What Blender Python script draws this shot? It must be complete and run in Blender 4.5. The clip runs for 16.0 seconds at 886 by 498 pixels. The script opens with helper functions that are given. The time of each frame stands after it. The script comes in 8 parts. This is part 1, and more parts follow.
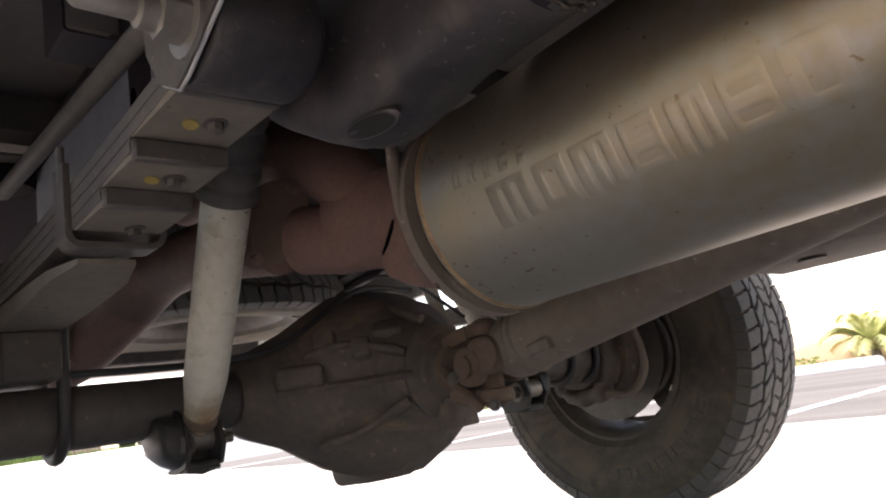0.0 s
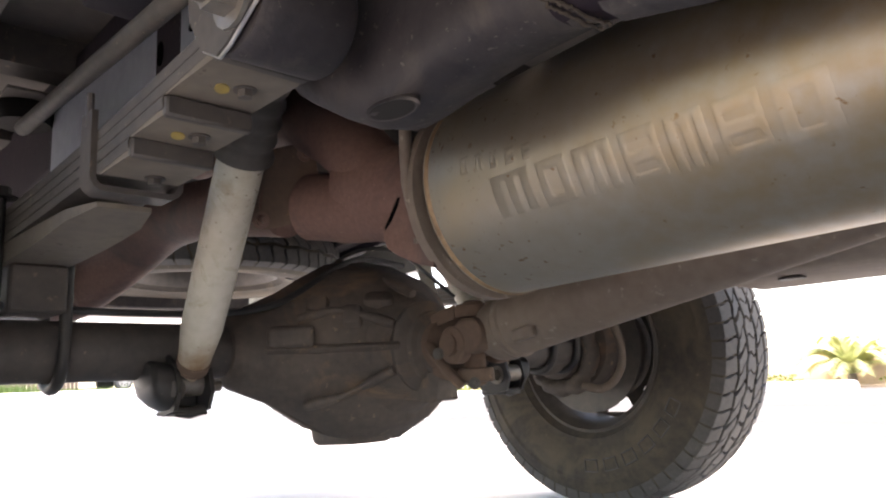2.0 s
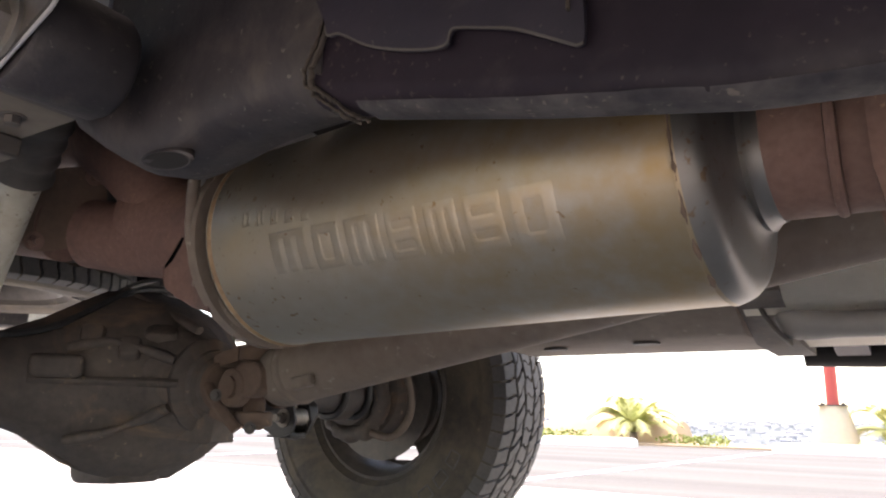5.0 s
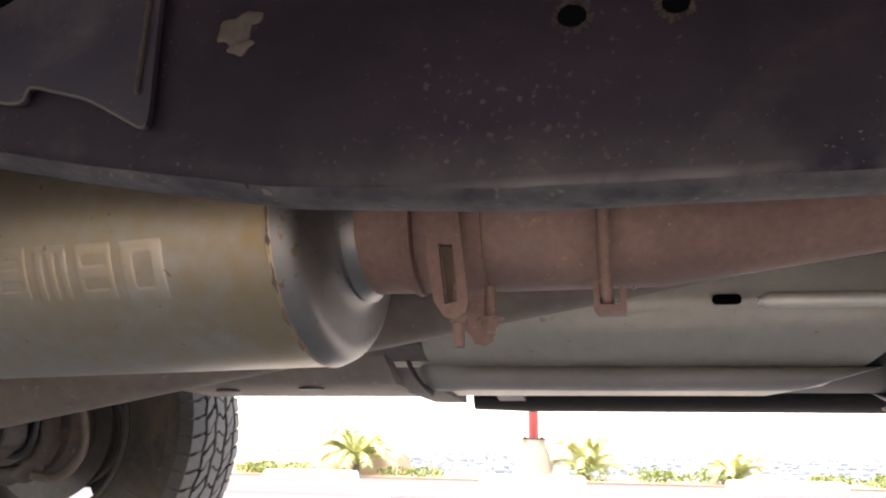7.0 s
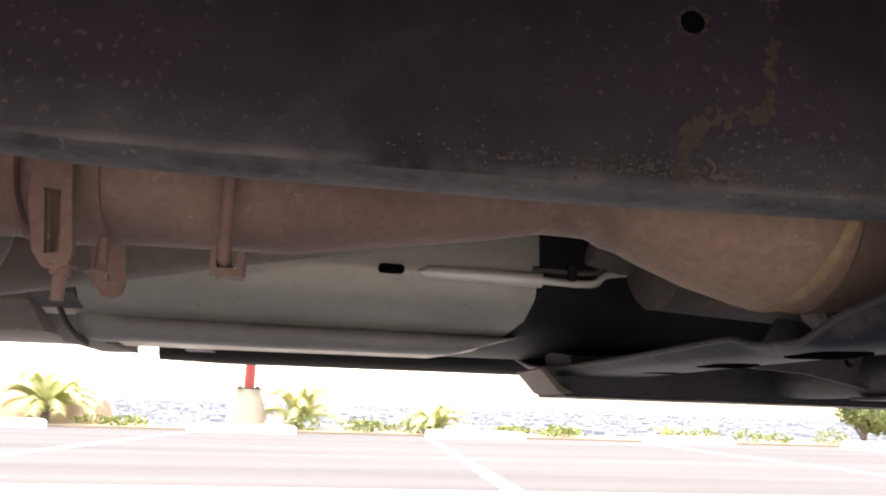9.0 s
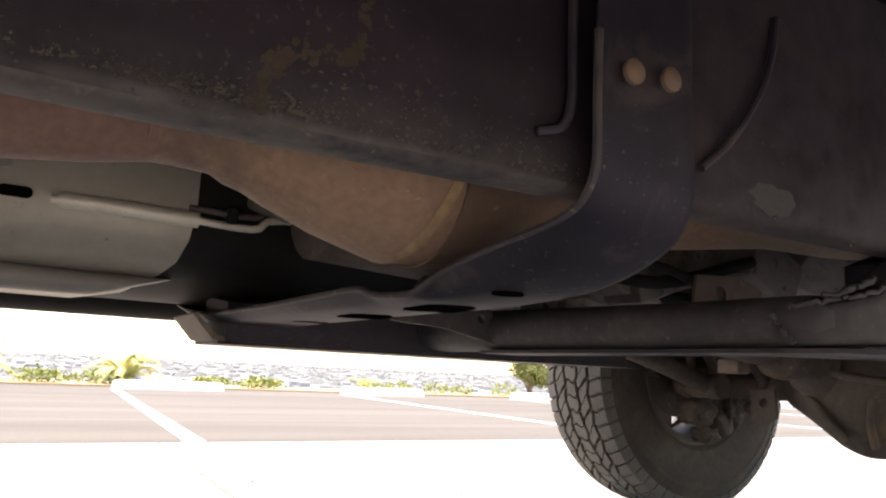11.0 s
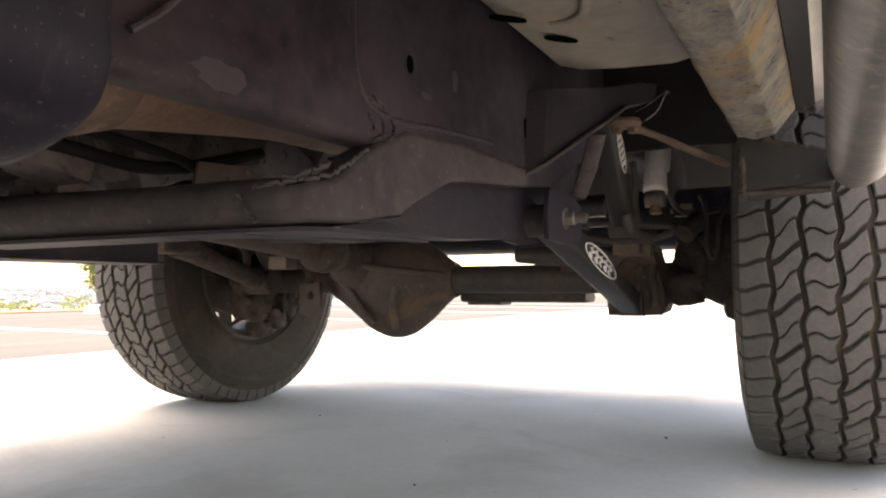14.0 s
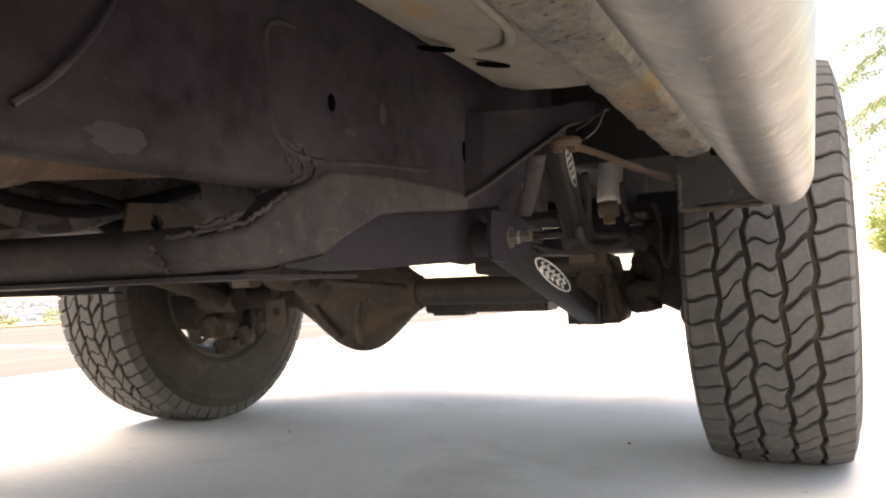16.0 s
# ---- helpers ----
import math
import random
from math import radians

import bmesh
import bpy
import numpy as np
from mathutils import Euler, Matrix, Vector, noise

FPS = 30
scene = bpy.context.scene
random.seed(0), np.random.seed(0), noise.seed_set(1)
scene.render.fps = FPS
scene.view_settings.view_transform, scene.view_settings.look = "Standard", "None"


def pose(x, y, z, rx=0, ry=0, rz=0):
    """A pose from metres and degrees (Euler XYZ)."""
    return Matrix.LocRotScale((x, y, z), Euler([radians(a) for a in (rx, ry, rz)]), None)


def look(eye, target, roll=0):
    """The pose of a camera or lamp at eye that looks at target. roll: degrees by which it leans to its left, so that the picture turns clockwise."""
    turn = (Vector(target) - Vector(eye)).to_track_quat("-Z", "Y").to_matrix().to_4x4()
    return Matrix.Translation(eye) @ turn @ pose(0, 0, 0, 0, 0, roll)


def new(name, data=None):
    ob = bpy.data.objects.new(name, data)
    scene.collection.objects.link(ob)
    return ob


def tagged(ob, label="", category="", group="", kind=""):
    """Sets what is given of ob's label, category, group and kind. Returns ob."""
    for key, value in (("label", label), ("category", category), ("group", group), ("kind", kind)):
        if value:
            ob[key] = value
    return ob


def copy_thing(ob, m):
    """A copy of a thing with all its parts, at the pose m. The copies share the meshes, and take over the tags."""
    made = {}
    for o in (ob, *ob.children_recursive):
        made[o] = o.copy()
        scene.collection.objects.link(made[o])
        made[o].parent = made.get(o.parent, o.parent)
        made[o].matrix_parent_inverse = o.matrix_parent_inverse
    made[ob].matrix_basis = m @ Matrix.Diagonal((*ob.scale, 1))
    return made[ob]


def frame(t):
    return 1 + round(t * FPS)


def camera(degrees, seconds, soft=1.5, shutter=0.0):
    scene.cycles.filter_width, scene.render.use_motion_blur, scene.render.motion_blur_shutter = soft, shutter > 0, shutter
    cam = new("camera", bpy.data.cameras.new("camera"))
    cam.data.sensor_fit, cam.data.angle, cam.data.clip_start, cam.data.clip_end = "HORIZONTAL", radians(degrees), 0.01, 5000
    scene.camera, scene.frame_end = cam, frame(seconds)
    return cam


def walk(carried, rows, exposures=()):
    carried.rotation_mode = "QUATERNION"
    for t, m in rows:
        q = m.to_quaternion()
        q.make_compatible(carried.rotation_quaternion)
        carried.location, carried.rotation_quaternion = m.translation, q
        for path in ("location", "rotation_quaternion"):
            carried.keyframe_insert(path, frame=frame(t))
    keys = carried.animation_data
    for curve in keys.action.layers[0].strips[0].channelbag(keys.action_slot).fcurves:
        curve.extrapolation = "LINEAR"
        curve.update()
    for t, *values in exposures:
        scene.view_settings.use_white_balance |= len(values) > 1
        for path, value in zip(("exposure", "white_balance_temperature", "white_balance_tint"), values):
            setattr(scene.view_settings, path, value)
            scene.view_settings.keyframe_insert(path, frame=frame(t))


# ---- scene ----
EXPOSURES = [(0.0, 2.27, 8000, 18), (0.5, 2.87, 8000, 18), (1.5, 2.93, 7950, 18), (3.0, 2.95, 7850, 18), (5.5, 2.62, 7850, 18), (7.0, 2.84, 7750, 18), (7.5, 2.88, 7750, 18), (8.0, 2.83, 7800, 18), (9.0, 2.64, 7850, 18), (11.0, 2.43, 8700, 18), (13.0, 2.53, 9250, 18), (16.0, 2.67, 9450, 18)]
cam = camera(62.57, 16.0, soft=2.1)
PATH = [
    (0, (1.0898, -0.7969, 0.3368), (-0.3359, 0.5438, 0.7490), -8.81),
    (0.5, (1.0875, -0.7871, 0.3264), (-0.4252, 0.4570, 0.7309), -5.31),
    (1, (1.0968, -0.8049, 0.3205), (-0.4125, 0.4613, 0.6654), -3.51),
    (1.5, (1.1061, -0.8175, 0.3244), (-0.3670, 0.4938, 0.6571), -2.97),
    (2, (1.1150, -0.8277, 0.3316), (-0.3118, 0.5282, 0.6860), -2.52),
    (2.5, (1.1263, -0.8322, 0.3335), (-0.2676, 0.5460, 0.7304), -1.47),
    (3, (1.1451, -0.8310, 0.3376), (-0.1773, 0.6092, 0.7582), -0.69),
    (3.2, (1.1529, -0.8286, 0.3378), (-0.1015, 0.6688, 0.7671), -0.70),
    (5.3, (1.1913, -0.8223, 0.3498), (0.2060, 0.8566, 0.8082), 1.52),
    (5.5, (1.2056, -0.8230, 0.3519), (0.2877, 0.8908, 0.8211), 1.67),
    (6, (1.2370, -0.8202, 0.3551), (0.4907, 0.9669, 0.8543), 0.72),
    (6.5, (1.2614, -0.8192, 0.3615), (0.6692, 1.0191, 0.8811), 1.13),
    (7, (1.2877, -0.8207, 0.3649), (0.8699, 1.0591, 0.9053), 1.05),
    (7.5, (1.3128, -0.8228, 0.3669), (1.0712, 1.0849, 0.9166), 2.00),
    (8, (1.3274, -0.8236, 0.3659), (1.2582, 1.1046, 0.8924), 3.05),
    (8.5, (1.3424, -0.8249, 0.3687), (1.4595, 1.1189, 0.8247), 2.53),
    (9, (1.3636, -0.8241, 0.3747), (1.6535, 1.1072, 0.8061), 1.80),
    (9.2, (1.3754, -0.8250, 0.3738), (1.7377, 1.0957, 0.7977), 1.53),
    (11.3, (1.4531, -0.8283, 0.3711), (2.5566, 0.8088, 0.6908), 2.64),
    (11.5, (1.4627, -0.8326, 0.3686), (2.6274, 0.7633, 0.6796), 2.42),
    (12, (1.4775, -0.8495, 0.3654), (2.8119, 0.6165, 0.6304), 1.62),
    (12.5, (1.4915, -0.8663, 0.3598), (3.0160, 0.4121, 0.5637), 1.70),
    (13, (1.5120, -0.8811, 0.3529), (3.1974, 0.1855, 0.5002), 0.51),
    (13.5, (1.5192, -0.8873, 0.3525), (3.2965, 0.0246, 0.4520), -0.32),
    (14, (1.5222, -0.8944, 0.3517), (3.2877, 0.0387, 0.4624), -0.09),
    (14.5, (1.5246, -0.8956, 0.3529), (3.2808, 0.0539, 0.4707), -0.06),
    (15, (1.5272, -0.8957, 0.3506), (3.2847, 0.0517, 0.4680), -0.33),
    (15.5, (1.5288, -0.9000, 0.3509), (3.2953, 0.0310, 0.4645), -0.35),
    (16, (1.5425, -0.9576, 0.3897), (3.3251, -0.0568, 0.4931), -2.05),
]
walk(cam, [(t, look(e, g, r)) for t, e, g, r in PATH], exposures=EXPOSURES)

# ---------------------------------------------------------------- light
world = bpy.data.worlds.new("sky")
scene.world = world
world.use_nodes = True
wn = world.node_tree
sky = wn.nodes.new("ShaderNodeTexSky")
sky.sky_type = "NISHITA"
sky.sun_disc = False
sky.sun_elevation = radians(77)
sky.sun_rotation = radians(-36)
sky.dust_density = 1.2
sky.air_density = 1.0
sky.ozone_density = 0.5
wn.links.new(sky.outputs[0], wn.nodes["Background"].inputs[0])
wn.nodes["Background"].inputs[1].default_value = 0.15

sun = new("sun", bpy.data.lights.new("sun", "SUN"))
sun.data.energy = 1.7
sun.data.angle = radians(68)
sun.data.color = (1.0, 0.96, 0.91)
sun.matrix_world = look((0, 0, 30), (4, -5.5, 0))

# ---------------------------------------------------------------- materials
def surface(name, base, second, rough=0.6, metal=0.0, big=3.0, fine=60.0, bump=0.15, speck=None, speck_at=0.62,
            speck_scale=90.0, contrast=0.5, rough_var=0.15,
            gloss=0.5, band=None, blotch=None, stretch=None):
    """Worn surface: two colours mixed by a broad and a fine pattern, specks of a third, fine relief."""
    m = bpy.data.materials.new(name)
    m.use_nodes = True
    t = m.node_tree
    n, l = t.nodes, t.links
    p = n["Principled BSDF"]
    co = n.new("ShaderNodeTexCoord")
    a = n.new("ShaderNodeTexNoise")
    a.inputs["Scale"].default_value, a.inputs["Detail"].default_value = big, 6
    a.inputs["Roughness"].default_value = 0.6
    b = n.new("ShaderNodeTexNoise")
    b.inputs["Scale"].default_value, b.inputs["Detail"].default_value = fine, 5
    for q in (a, b):
        l.new(co.outputs["Object"], q.inputs["Vector"])
    if stretch:
        mp = n.new("ShaderNodeMapping")
        mp.inputs["Scale"].default_value = stretch
        l.new(co.outputs["Object"], mp.inputs["Vector"])
        l.new(mp.outputs[0], a.inputs["Vector"])
    mix = n.new("ShaderNodeMath")
    mix.operation = "MULTIPLY_ADD"
    l.new(b.outputs["Fac"], mix.inputs[0])
    mix.inputs[1].default_value = 0.45
    l.new(a.outputs["Fac"], mix.inputs[2])
    ramp = n.new("ShaderNodeValToRGB")
    ramp.color_ramp.elements[0].position = 0.72 - contrast / 2
    ramp.color_ramp.elements[1].position = 0.72 + contrast / 2
    ramp.color_ramp.elements[0].color = (*base, 1)
    ramp.color_ramp.elements[1].color = (*second, 1)
    l.new(mix.outputs[0], ramp.inputs[0])
    out = ramp.outputs[0]
    if speck:
        s = n.new("ShaderNodeTexNoise")
        s.inputs["Scale"].default_value, s.inputs["Detail"].default_value = speck_scale, 3
        l.new(co.outputs["Object"], s.inputs["Vector"])
        add = n.new("ShaderNodeMath")
        add.operation = "MULTIPLY_ADD"
        l.new(a.outputs["Fac"], add.inputs[0])
        add.inputs[1].default_value = 0.35
        l.new(s.outputs["Fac"], add.inputs[2])
        sr = n.new("ShaderNodeValToRGB")
        sr.color_ramp.elements[0].position, sr.color_ramp.elements[1].position = speck_at + 0.17, speck_at + 0.24
        l.new(add.outputs[0], sr.inputs[0])
        mx = n.new("ShaderNodeMix")
        mx.data_type = "RGBA"
        l.new(sr.outputs[0], mx.inputs["Factor"])
        l.new(out, mx.inputs["A"])
        mx.inputs["B"].default_value = (*speck, 1)
        out = mx.outputs["Result"]
    if blotch:
        # broad irregular patches of a further colour
        bc, bs, b0, b1 = blotch
        q = n.new("ShaderNodeTexNoise")
        q.inputs["Scale"].default_value, q.inputs["Detail"].default_value = bs, 8
        q.inputs["Roughness"].default_value, q.inputs["Distortion"].default_value = 0.65, 0.6
        l.new(co.outputs["Object"], q.inputs["Vector"])
        qr = n.new("ShaderNodeMapRange")
        qr.inputs["From Min"].default_value, qr.inputs["From Max"].default_value = b0, b1
        l.new(q.outputs["Fac"], qr.inputs["Value"])
        mx = n.new("ShaderNodeMix")
        mx.data_type = "RGBA"
        l.new(qr.outputs[0], mx.inputs["Factor"])
        l.new(out, mx.inputs["A"])
        mx.inputs["B"].default_value = (*bc, 1)
        out = mx.outputs["Result"]
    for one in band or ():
        # dirt, heat tint or ground light, fading along one axis with a ragged border
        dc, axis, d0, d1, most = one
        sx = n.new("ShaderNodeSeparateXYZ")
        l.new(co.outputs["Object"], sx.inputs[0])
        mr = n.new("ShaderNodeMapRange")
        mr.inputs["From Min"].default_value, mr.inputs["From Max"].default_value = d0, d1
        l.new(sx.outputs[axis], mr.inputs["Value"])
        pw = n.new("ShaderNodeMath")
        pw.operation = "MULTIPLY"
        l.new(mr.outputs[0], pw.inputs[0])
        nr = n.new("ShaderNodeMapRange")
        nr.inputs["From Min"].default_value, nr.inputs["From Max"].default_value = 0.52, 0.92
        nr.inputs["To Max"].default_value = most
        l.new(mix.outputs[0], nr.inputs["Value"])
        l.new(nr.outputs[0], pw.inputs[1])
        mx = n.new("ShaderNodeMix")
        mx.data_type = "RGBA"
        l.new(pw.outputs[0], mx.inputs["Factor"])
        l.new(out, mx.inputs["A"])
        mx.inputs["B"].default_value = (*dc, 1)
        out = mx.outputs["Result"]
    p.inputs["Specular IOR Level"].default_value = gloss
    l.new(out, p.inputs["Base Color"])
    rr = n.new("ShaderNodeMapRange")
    rr.inputs["To Min"].default_value, rr.inputs["To Max"].default_value = max(0.05, rough - rough_var), min(1, rough + rough_var)
    l.new(a.outputs["Fac"], rr.inputs["Value"])
    l.new(rr.outputs[0], p.inputs["Roughness"])
    p.inputs["Metallic"].default_value = metal
    if bump:
        bp = n.new("ShaderNodeBump")
        bp.inputs["Strength"].default_value, bp.inputs["Distance"].default_value = bump, 0.004
        l.new(mix.outputs[0], bp.inputs["Height"])
        l.new(bp.outputs[0], p.inputs["Normal"])
    return m


M_FRAME = surface("frame_coating", (0.0074, 0.0057, 0.0110), (0.0215, 0.0166, 0.0246), 0.66, 0.0, 6, 45, 0.30, (0.050, 0.043, 0.040), 0.660, 240, 0.5, 0.15, 0.35,
                  None, ((0.040, 0.0320, 0.0350), 7, 0.54, 0.68))
M_CROSS = surface("worn_gloss_coating", (0.0060, 0.0047, 0.0094), (0.0155, 0.0120, 0.0190), 0.66, 0.0, 6, 45, 0.30, (0.060, 0.050, 0.044), 0.655, 200, 0.5, 0.12, 0.22,
                  None, ((0.040, 0.032, 0.033), 10, 0.55, 0.68))
# z bands paint dust and ground light low down; x band lightens the front.
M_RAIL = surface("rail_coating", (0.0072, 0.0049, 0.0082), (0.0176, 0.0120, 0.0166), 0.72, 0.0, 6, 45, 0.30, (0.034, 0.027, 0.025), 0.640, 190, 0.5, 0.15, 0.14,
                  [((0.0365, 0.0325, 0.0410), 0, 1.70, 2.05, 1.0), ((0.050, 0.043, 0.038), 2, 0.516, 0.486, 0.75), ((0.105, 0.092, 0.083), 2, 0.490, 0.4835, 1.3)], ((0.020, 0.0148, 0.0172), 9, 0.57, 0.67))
M_FRAME_DUST = surface("dusty_frame", (0.0175, 0.0155, 0.0185), (0.052, 0.045, 0.045), 0.72, 0.0, 9, 60, 0.35, (0.085, 0.071, 0.060), 0.655, 120, 0.45, 0.12, 0.30, None, ((0.062, 0.051, 0.045), 11, 0.54, 0.68))
M_MUFFLER = surface("aluminised_steel", (0.275, 0.248, 0.210), (0.235, 0.204, 0.162), 0.44, 0.82, 3, 60, 0.05, (0.15, 0.085, 0.045), 0.672, 130, 0.5, 0.03, 0.5,
                    [((0.25, 0.175, 0.092), 0, 0.64, 1.02, 1.5)], ((0.26, 0.215, 0.155), 6, 0.50, 0.66))
# Darker end steel, without heat tint; stands in for dark surroundings it mirrors.
M_CONE = surface("dark_mirroring_steel", (0.175, 0.168, 0.160), (0.135, 0.122, 0.108), 0.42, 0.80, 4, 60, 0.05, (0.12, 0.08, 0.05), 0.68, 120, 0.5, 0.04, 0.5)
M_WELD = surface("rusty_weld", (0.12, 0.07, 0.04), (0.30, 0.20, 0.11), 0.7, 0.3, 20, 120, 0.4)
M_RUST = surface("rusted_pipe", (0.118, 0.066, 0.053), (0.215, 0.135, 0.104), 0.80, 0.12, 5, 150, 0.30, (0.27, 0.17, 0.115), 0.68, 220, 0.5, 0.1, 0.3, None, ((0.125, 0.082, 0.074), 7, 0.50, 0.70))
M_SHAFT = surface("dusty_shaft", (0.095, 0.070, 0.057), (0.165, 0.132, 0.105), 0.75, 0.1, 5, 60, 0.2, (0.20, 0.17, 0.14), 0.68, 80, gloss=0.3)
M_AXLE = surface("grimy_casting", (0.046, 0.038, 0.035), (0.100, 0.081, 0.068), 0.8, 0.0, 7, 70, 0.5, (0.16, 0.12, 0.085), 0.68, 60, 0.5, 0.1, 0.3, None, ((0.145, 0.095, 0.062), 6, 0.57, 0.70))
# Grime darkened further for the shade inside the front wheel wells.
M_HUB = surface("shade_dark_grimy_hub", (0.022, 0.018, 0.0165), (0.066, 0.052, 0.043), 0.8, 0.0, 12, 80, 0.6, (0.11, 0.085, 0.065), 0.66, 70, 0.45, 0.1, 0.3, None, ((0.080, 0.056, 0.040), 11, 0.55, 0.68))
M_AXLE_BLACK = surface("axle_paint", (0.026, 0.0235, 0.0235), (0.068, 0.057, 0.050), 0.62, 0.0, 6, 60, 0.25, (0.11, 0.085, 0.065), 0.68, 90, gloss=0.35)
M_SHOCK = surface("chalky_white_paint", (0.52, 0.49, 0.42), (0.35, 0.31, 0.235), 0.6, 0.0, 7, 60, 0.15, (0.10, 0.065, 0.035), 0.68, 130, 0.5, 0.15, 0.4, [((0.20, 0.12, 0.065), 2, 0.40, 0.355, 1.4)], ((0.33, 0.285, 0.20), 18, 0.54, 0.66))
M_WHITE_CLEAN = surface("white_shock_paint", (0.75, 0.75, 0.74), (0.55, 0.53, 0.50), 0.4, 0.0, 7, 60, 0.05)
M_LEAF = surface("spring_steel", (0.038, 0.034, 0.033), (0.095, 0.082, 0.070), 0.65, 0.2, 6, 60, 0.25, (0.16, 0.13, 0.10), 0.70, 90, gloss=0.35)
M_SPRING_PAD = surface("dusty_spring_end", (0.074, 0.062, 0.052), (0.140, 0.116, 0.090), 0.8, 0.1, 8, 60, 0.25, (0.07, 0.055, 0.04), 0.69, 80)
M_YELLOW = surface("yellow_paint", (0.33, 0.225, 0.035), (0.17, 0.125, 0.05), 0.7, 0.0, 20, 90, 0.1)
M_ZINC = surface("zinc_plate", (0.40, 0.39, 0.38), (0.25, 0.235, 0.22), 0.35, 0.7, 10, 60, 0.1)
M_BOLT = surface("dull_bolt", (0.22, 0.20, 0.18), (0.13, 0.11, 0.09), 0.5, 0.6, 20, 90, 0.1)
M_SHIELD = surface("heat_shield_steel", (0.66, 0.61, 0.52), (0.53, 0.485, 0.405), 0.5, 0.40, 4, 60, 0.12, (0.36, 0.31, 0.24), 0.70, 60)
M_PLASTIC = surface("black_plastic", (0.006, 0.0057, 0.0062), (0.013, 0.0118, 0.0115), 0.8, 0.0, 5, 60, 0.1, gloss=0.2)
M_RUBBER = surface("tyre_rubber", (0.058, 0.0565, 0.0555), (0.106, 0.100, 0.094), 0.82, 0.0, 9, 120, 0.25, (0.13, 0.115, 0.10), 0.70, 60, gloss=0.3)
# Colour darker than the rear sidewall, for mud and for less light in front.
M_SIDEWALL = surface("dimmed_dusty_sidewall", (0.024, 0.0215, 0.0205), (0.060, 0.048, 0.038), 0.85, 0.0, 6, 70, 0.30, (0.12, 0.095, 0.07), 0.72, 70, 0.5, 0.1, 0.3, None, ((0.070, 0.056, 0.038), 6, 0.52, 0.68))
M_SIDEWALL_DRY = surface("tan_dusted_sidewall", (0.033, 0.0295, 0.027), (0.080, 0.065, 0.050), 0.85, 0.0, 6, 70, 0.30, (0.15, 0.12, 0.085), 0.72, 70, 0.5, 0.1, 0.3, None, ((0.105, 0.084, 0.058), 5, 0.48, 0.64))
M_RIM = surface("dusty_wheel", (0.050, 0.045, 0.042), (0.115, 0.098, 0.082), 0.6, 0.3, 6, 60, 0.15)
M_MUD = surface("muddy_sill", (0.190, 0.165, 0.132), (0.100, 0.096, 0.094), 0.92, 0.0, 24, 120, 1.0, (0.05, 0.042, 0.036), 0.62, 110, 0.30, 0.1, 0.2, None, ((0.215, 0.140, 0.068), 12, 0.50, 0.66))
M_STEP = surface("dusty_polished_tube", (0.125, 0.122, 0.118), (0.078, 0.074, 0.070), 0.40, 0.55, 14, 70, 0.20, (0.22, 0.19, 0.145), 0.64, 80, 0.42, 0.10, 0.45, None, ((0.165, 0.145, 0.115), 30, 0.52, 0.62))
M_FLOORPAN = surface("dusty_floorpan", (0.31, 0.27, 0.222), (0.205, 0.182, 0.155), 0.85, 0.0, 6, 50, 0.5, (0.12, 0.10, 0.085), 0.70, 40, 0.5, 0.1, 0.25, None, ((0.32, 0.195, 0.09), 8, 0.59, 0.70))
M_BODY = surface("pewter_paint", (0.20, 0.20, 0.19), (0.18, 0.18, 0.17), 0.3, 0.6, 2, 60, 0.02)
M_ARM = surface("black_powdercoat", (0.014, 0.014, 0.015), (0.035, 0.031, 0.028), 0.5, 0.0, 6, 60, 0.1, (0.06, 0.05, 0.04), 0.70, 90, gloss=0.35)
M_DECAL = surface("white_decal", (0.78, 0.78, 0.76), (0.60, 0.58, 0.54), 0.5, 0.0, 20, 90, 0.05)
M_CABLE = surface("black_cable", (0.012, 0.012, 0.012), (0.03, 0.03, 0.03), 0.6, 0.0, 20, 90, 0.05)
M_GLASS_DARK = surface("dark_window", (0.015, 0.017, 0.02), (0.02, 0.022, 0.025), 0.08, 0.0, 2, 30, 0.0)

M_CONCRETE = surface("pale_concrete", (0.605, 0.575, 0.535), (0.49, 0.462, 0.425), 0.88, 0.0, 1.6, 60, 0.25, (0.30, 0.27, 0.23), 0.735, 45, 0.5, 0.1, 0.3, None, ((0.45, 0.42, 0.38), 2.2, 0.54, 0.70))
M_ASPHALT = surface("faded_asphalt", (0.090, 0.0845, 0.0775), (0.160, 0.151, 0.140), 0.95, 0.0, 1.0, 120, 0.4, contrast=0.42, gloss=0.2, stretch=(0.10, 1.5, 1.0))
M_LINE = surface("white_road_paint", (0.75, 0.74, 0.72), (0.55, 0.54, 0.52), 0.7, 0.0, 3, 60, 0.1)
M_STOP = surface("white_painted_concrete", (0.78, 0.77, 0.74), (0.62, 0.60, 0.57), 0.8, 0.0, 4, 60, 0.2)
# Land colour shifted to grey-blue so that it holds the distance haze.
M_EARTH = surface("hazed_earth", (0.160, 0.173, 0.178), (0.205, 0.215, 0.218), 0.95, 0.0, 0.05, 3, 0.3)
M_TAN = surface("tan_soil", (0.48, 0.34, 0.20), (0.38, 0.27, 0.17), 0.95, 0.0, 1.5, 25, 0.4)
M_HEDGE = surface("hedge_leaf", (0.09, 0.12, 0.03), (0.17, 0.19, 0.05), 0.7, 0.0, 3, 30, 0.0)
M_PALM = surface("palm_frond", (0.40, 0.43, 0.15), (0.58, 0.56, 0.25), 0.6, 0.0, 3, 30, 0.0)
M_BARK = surface("bark", (0.14, 0.10, 0.07), (0.22, 0.17, 0.12), 0.9, 0.0, 9, 60, 0.5)
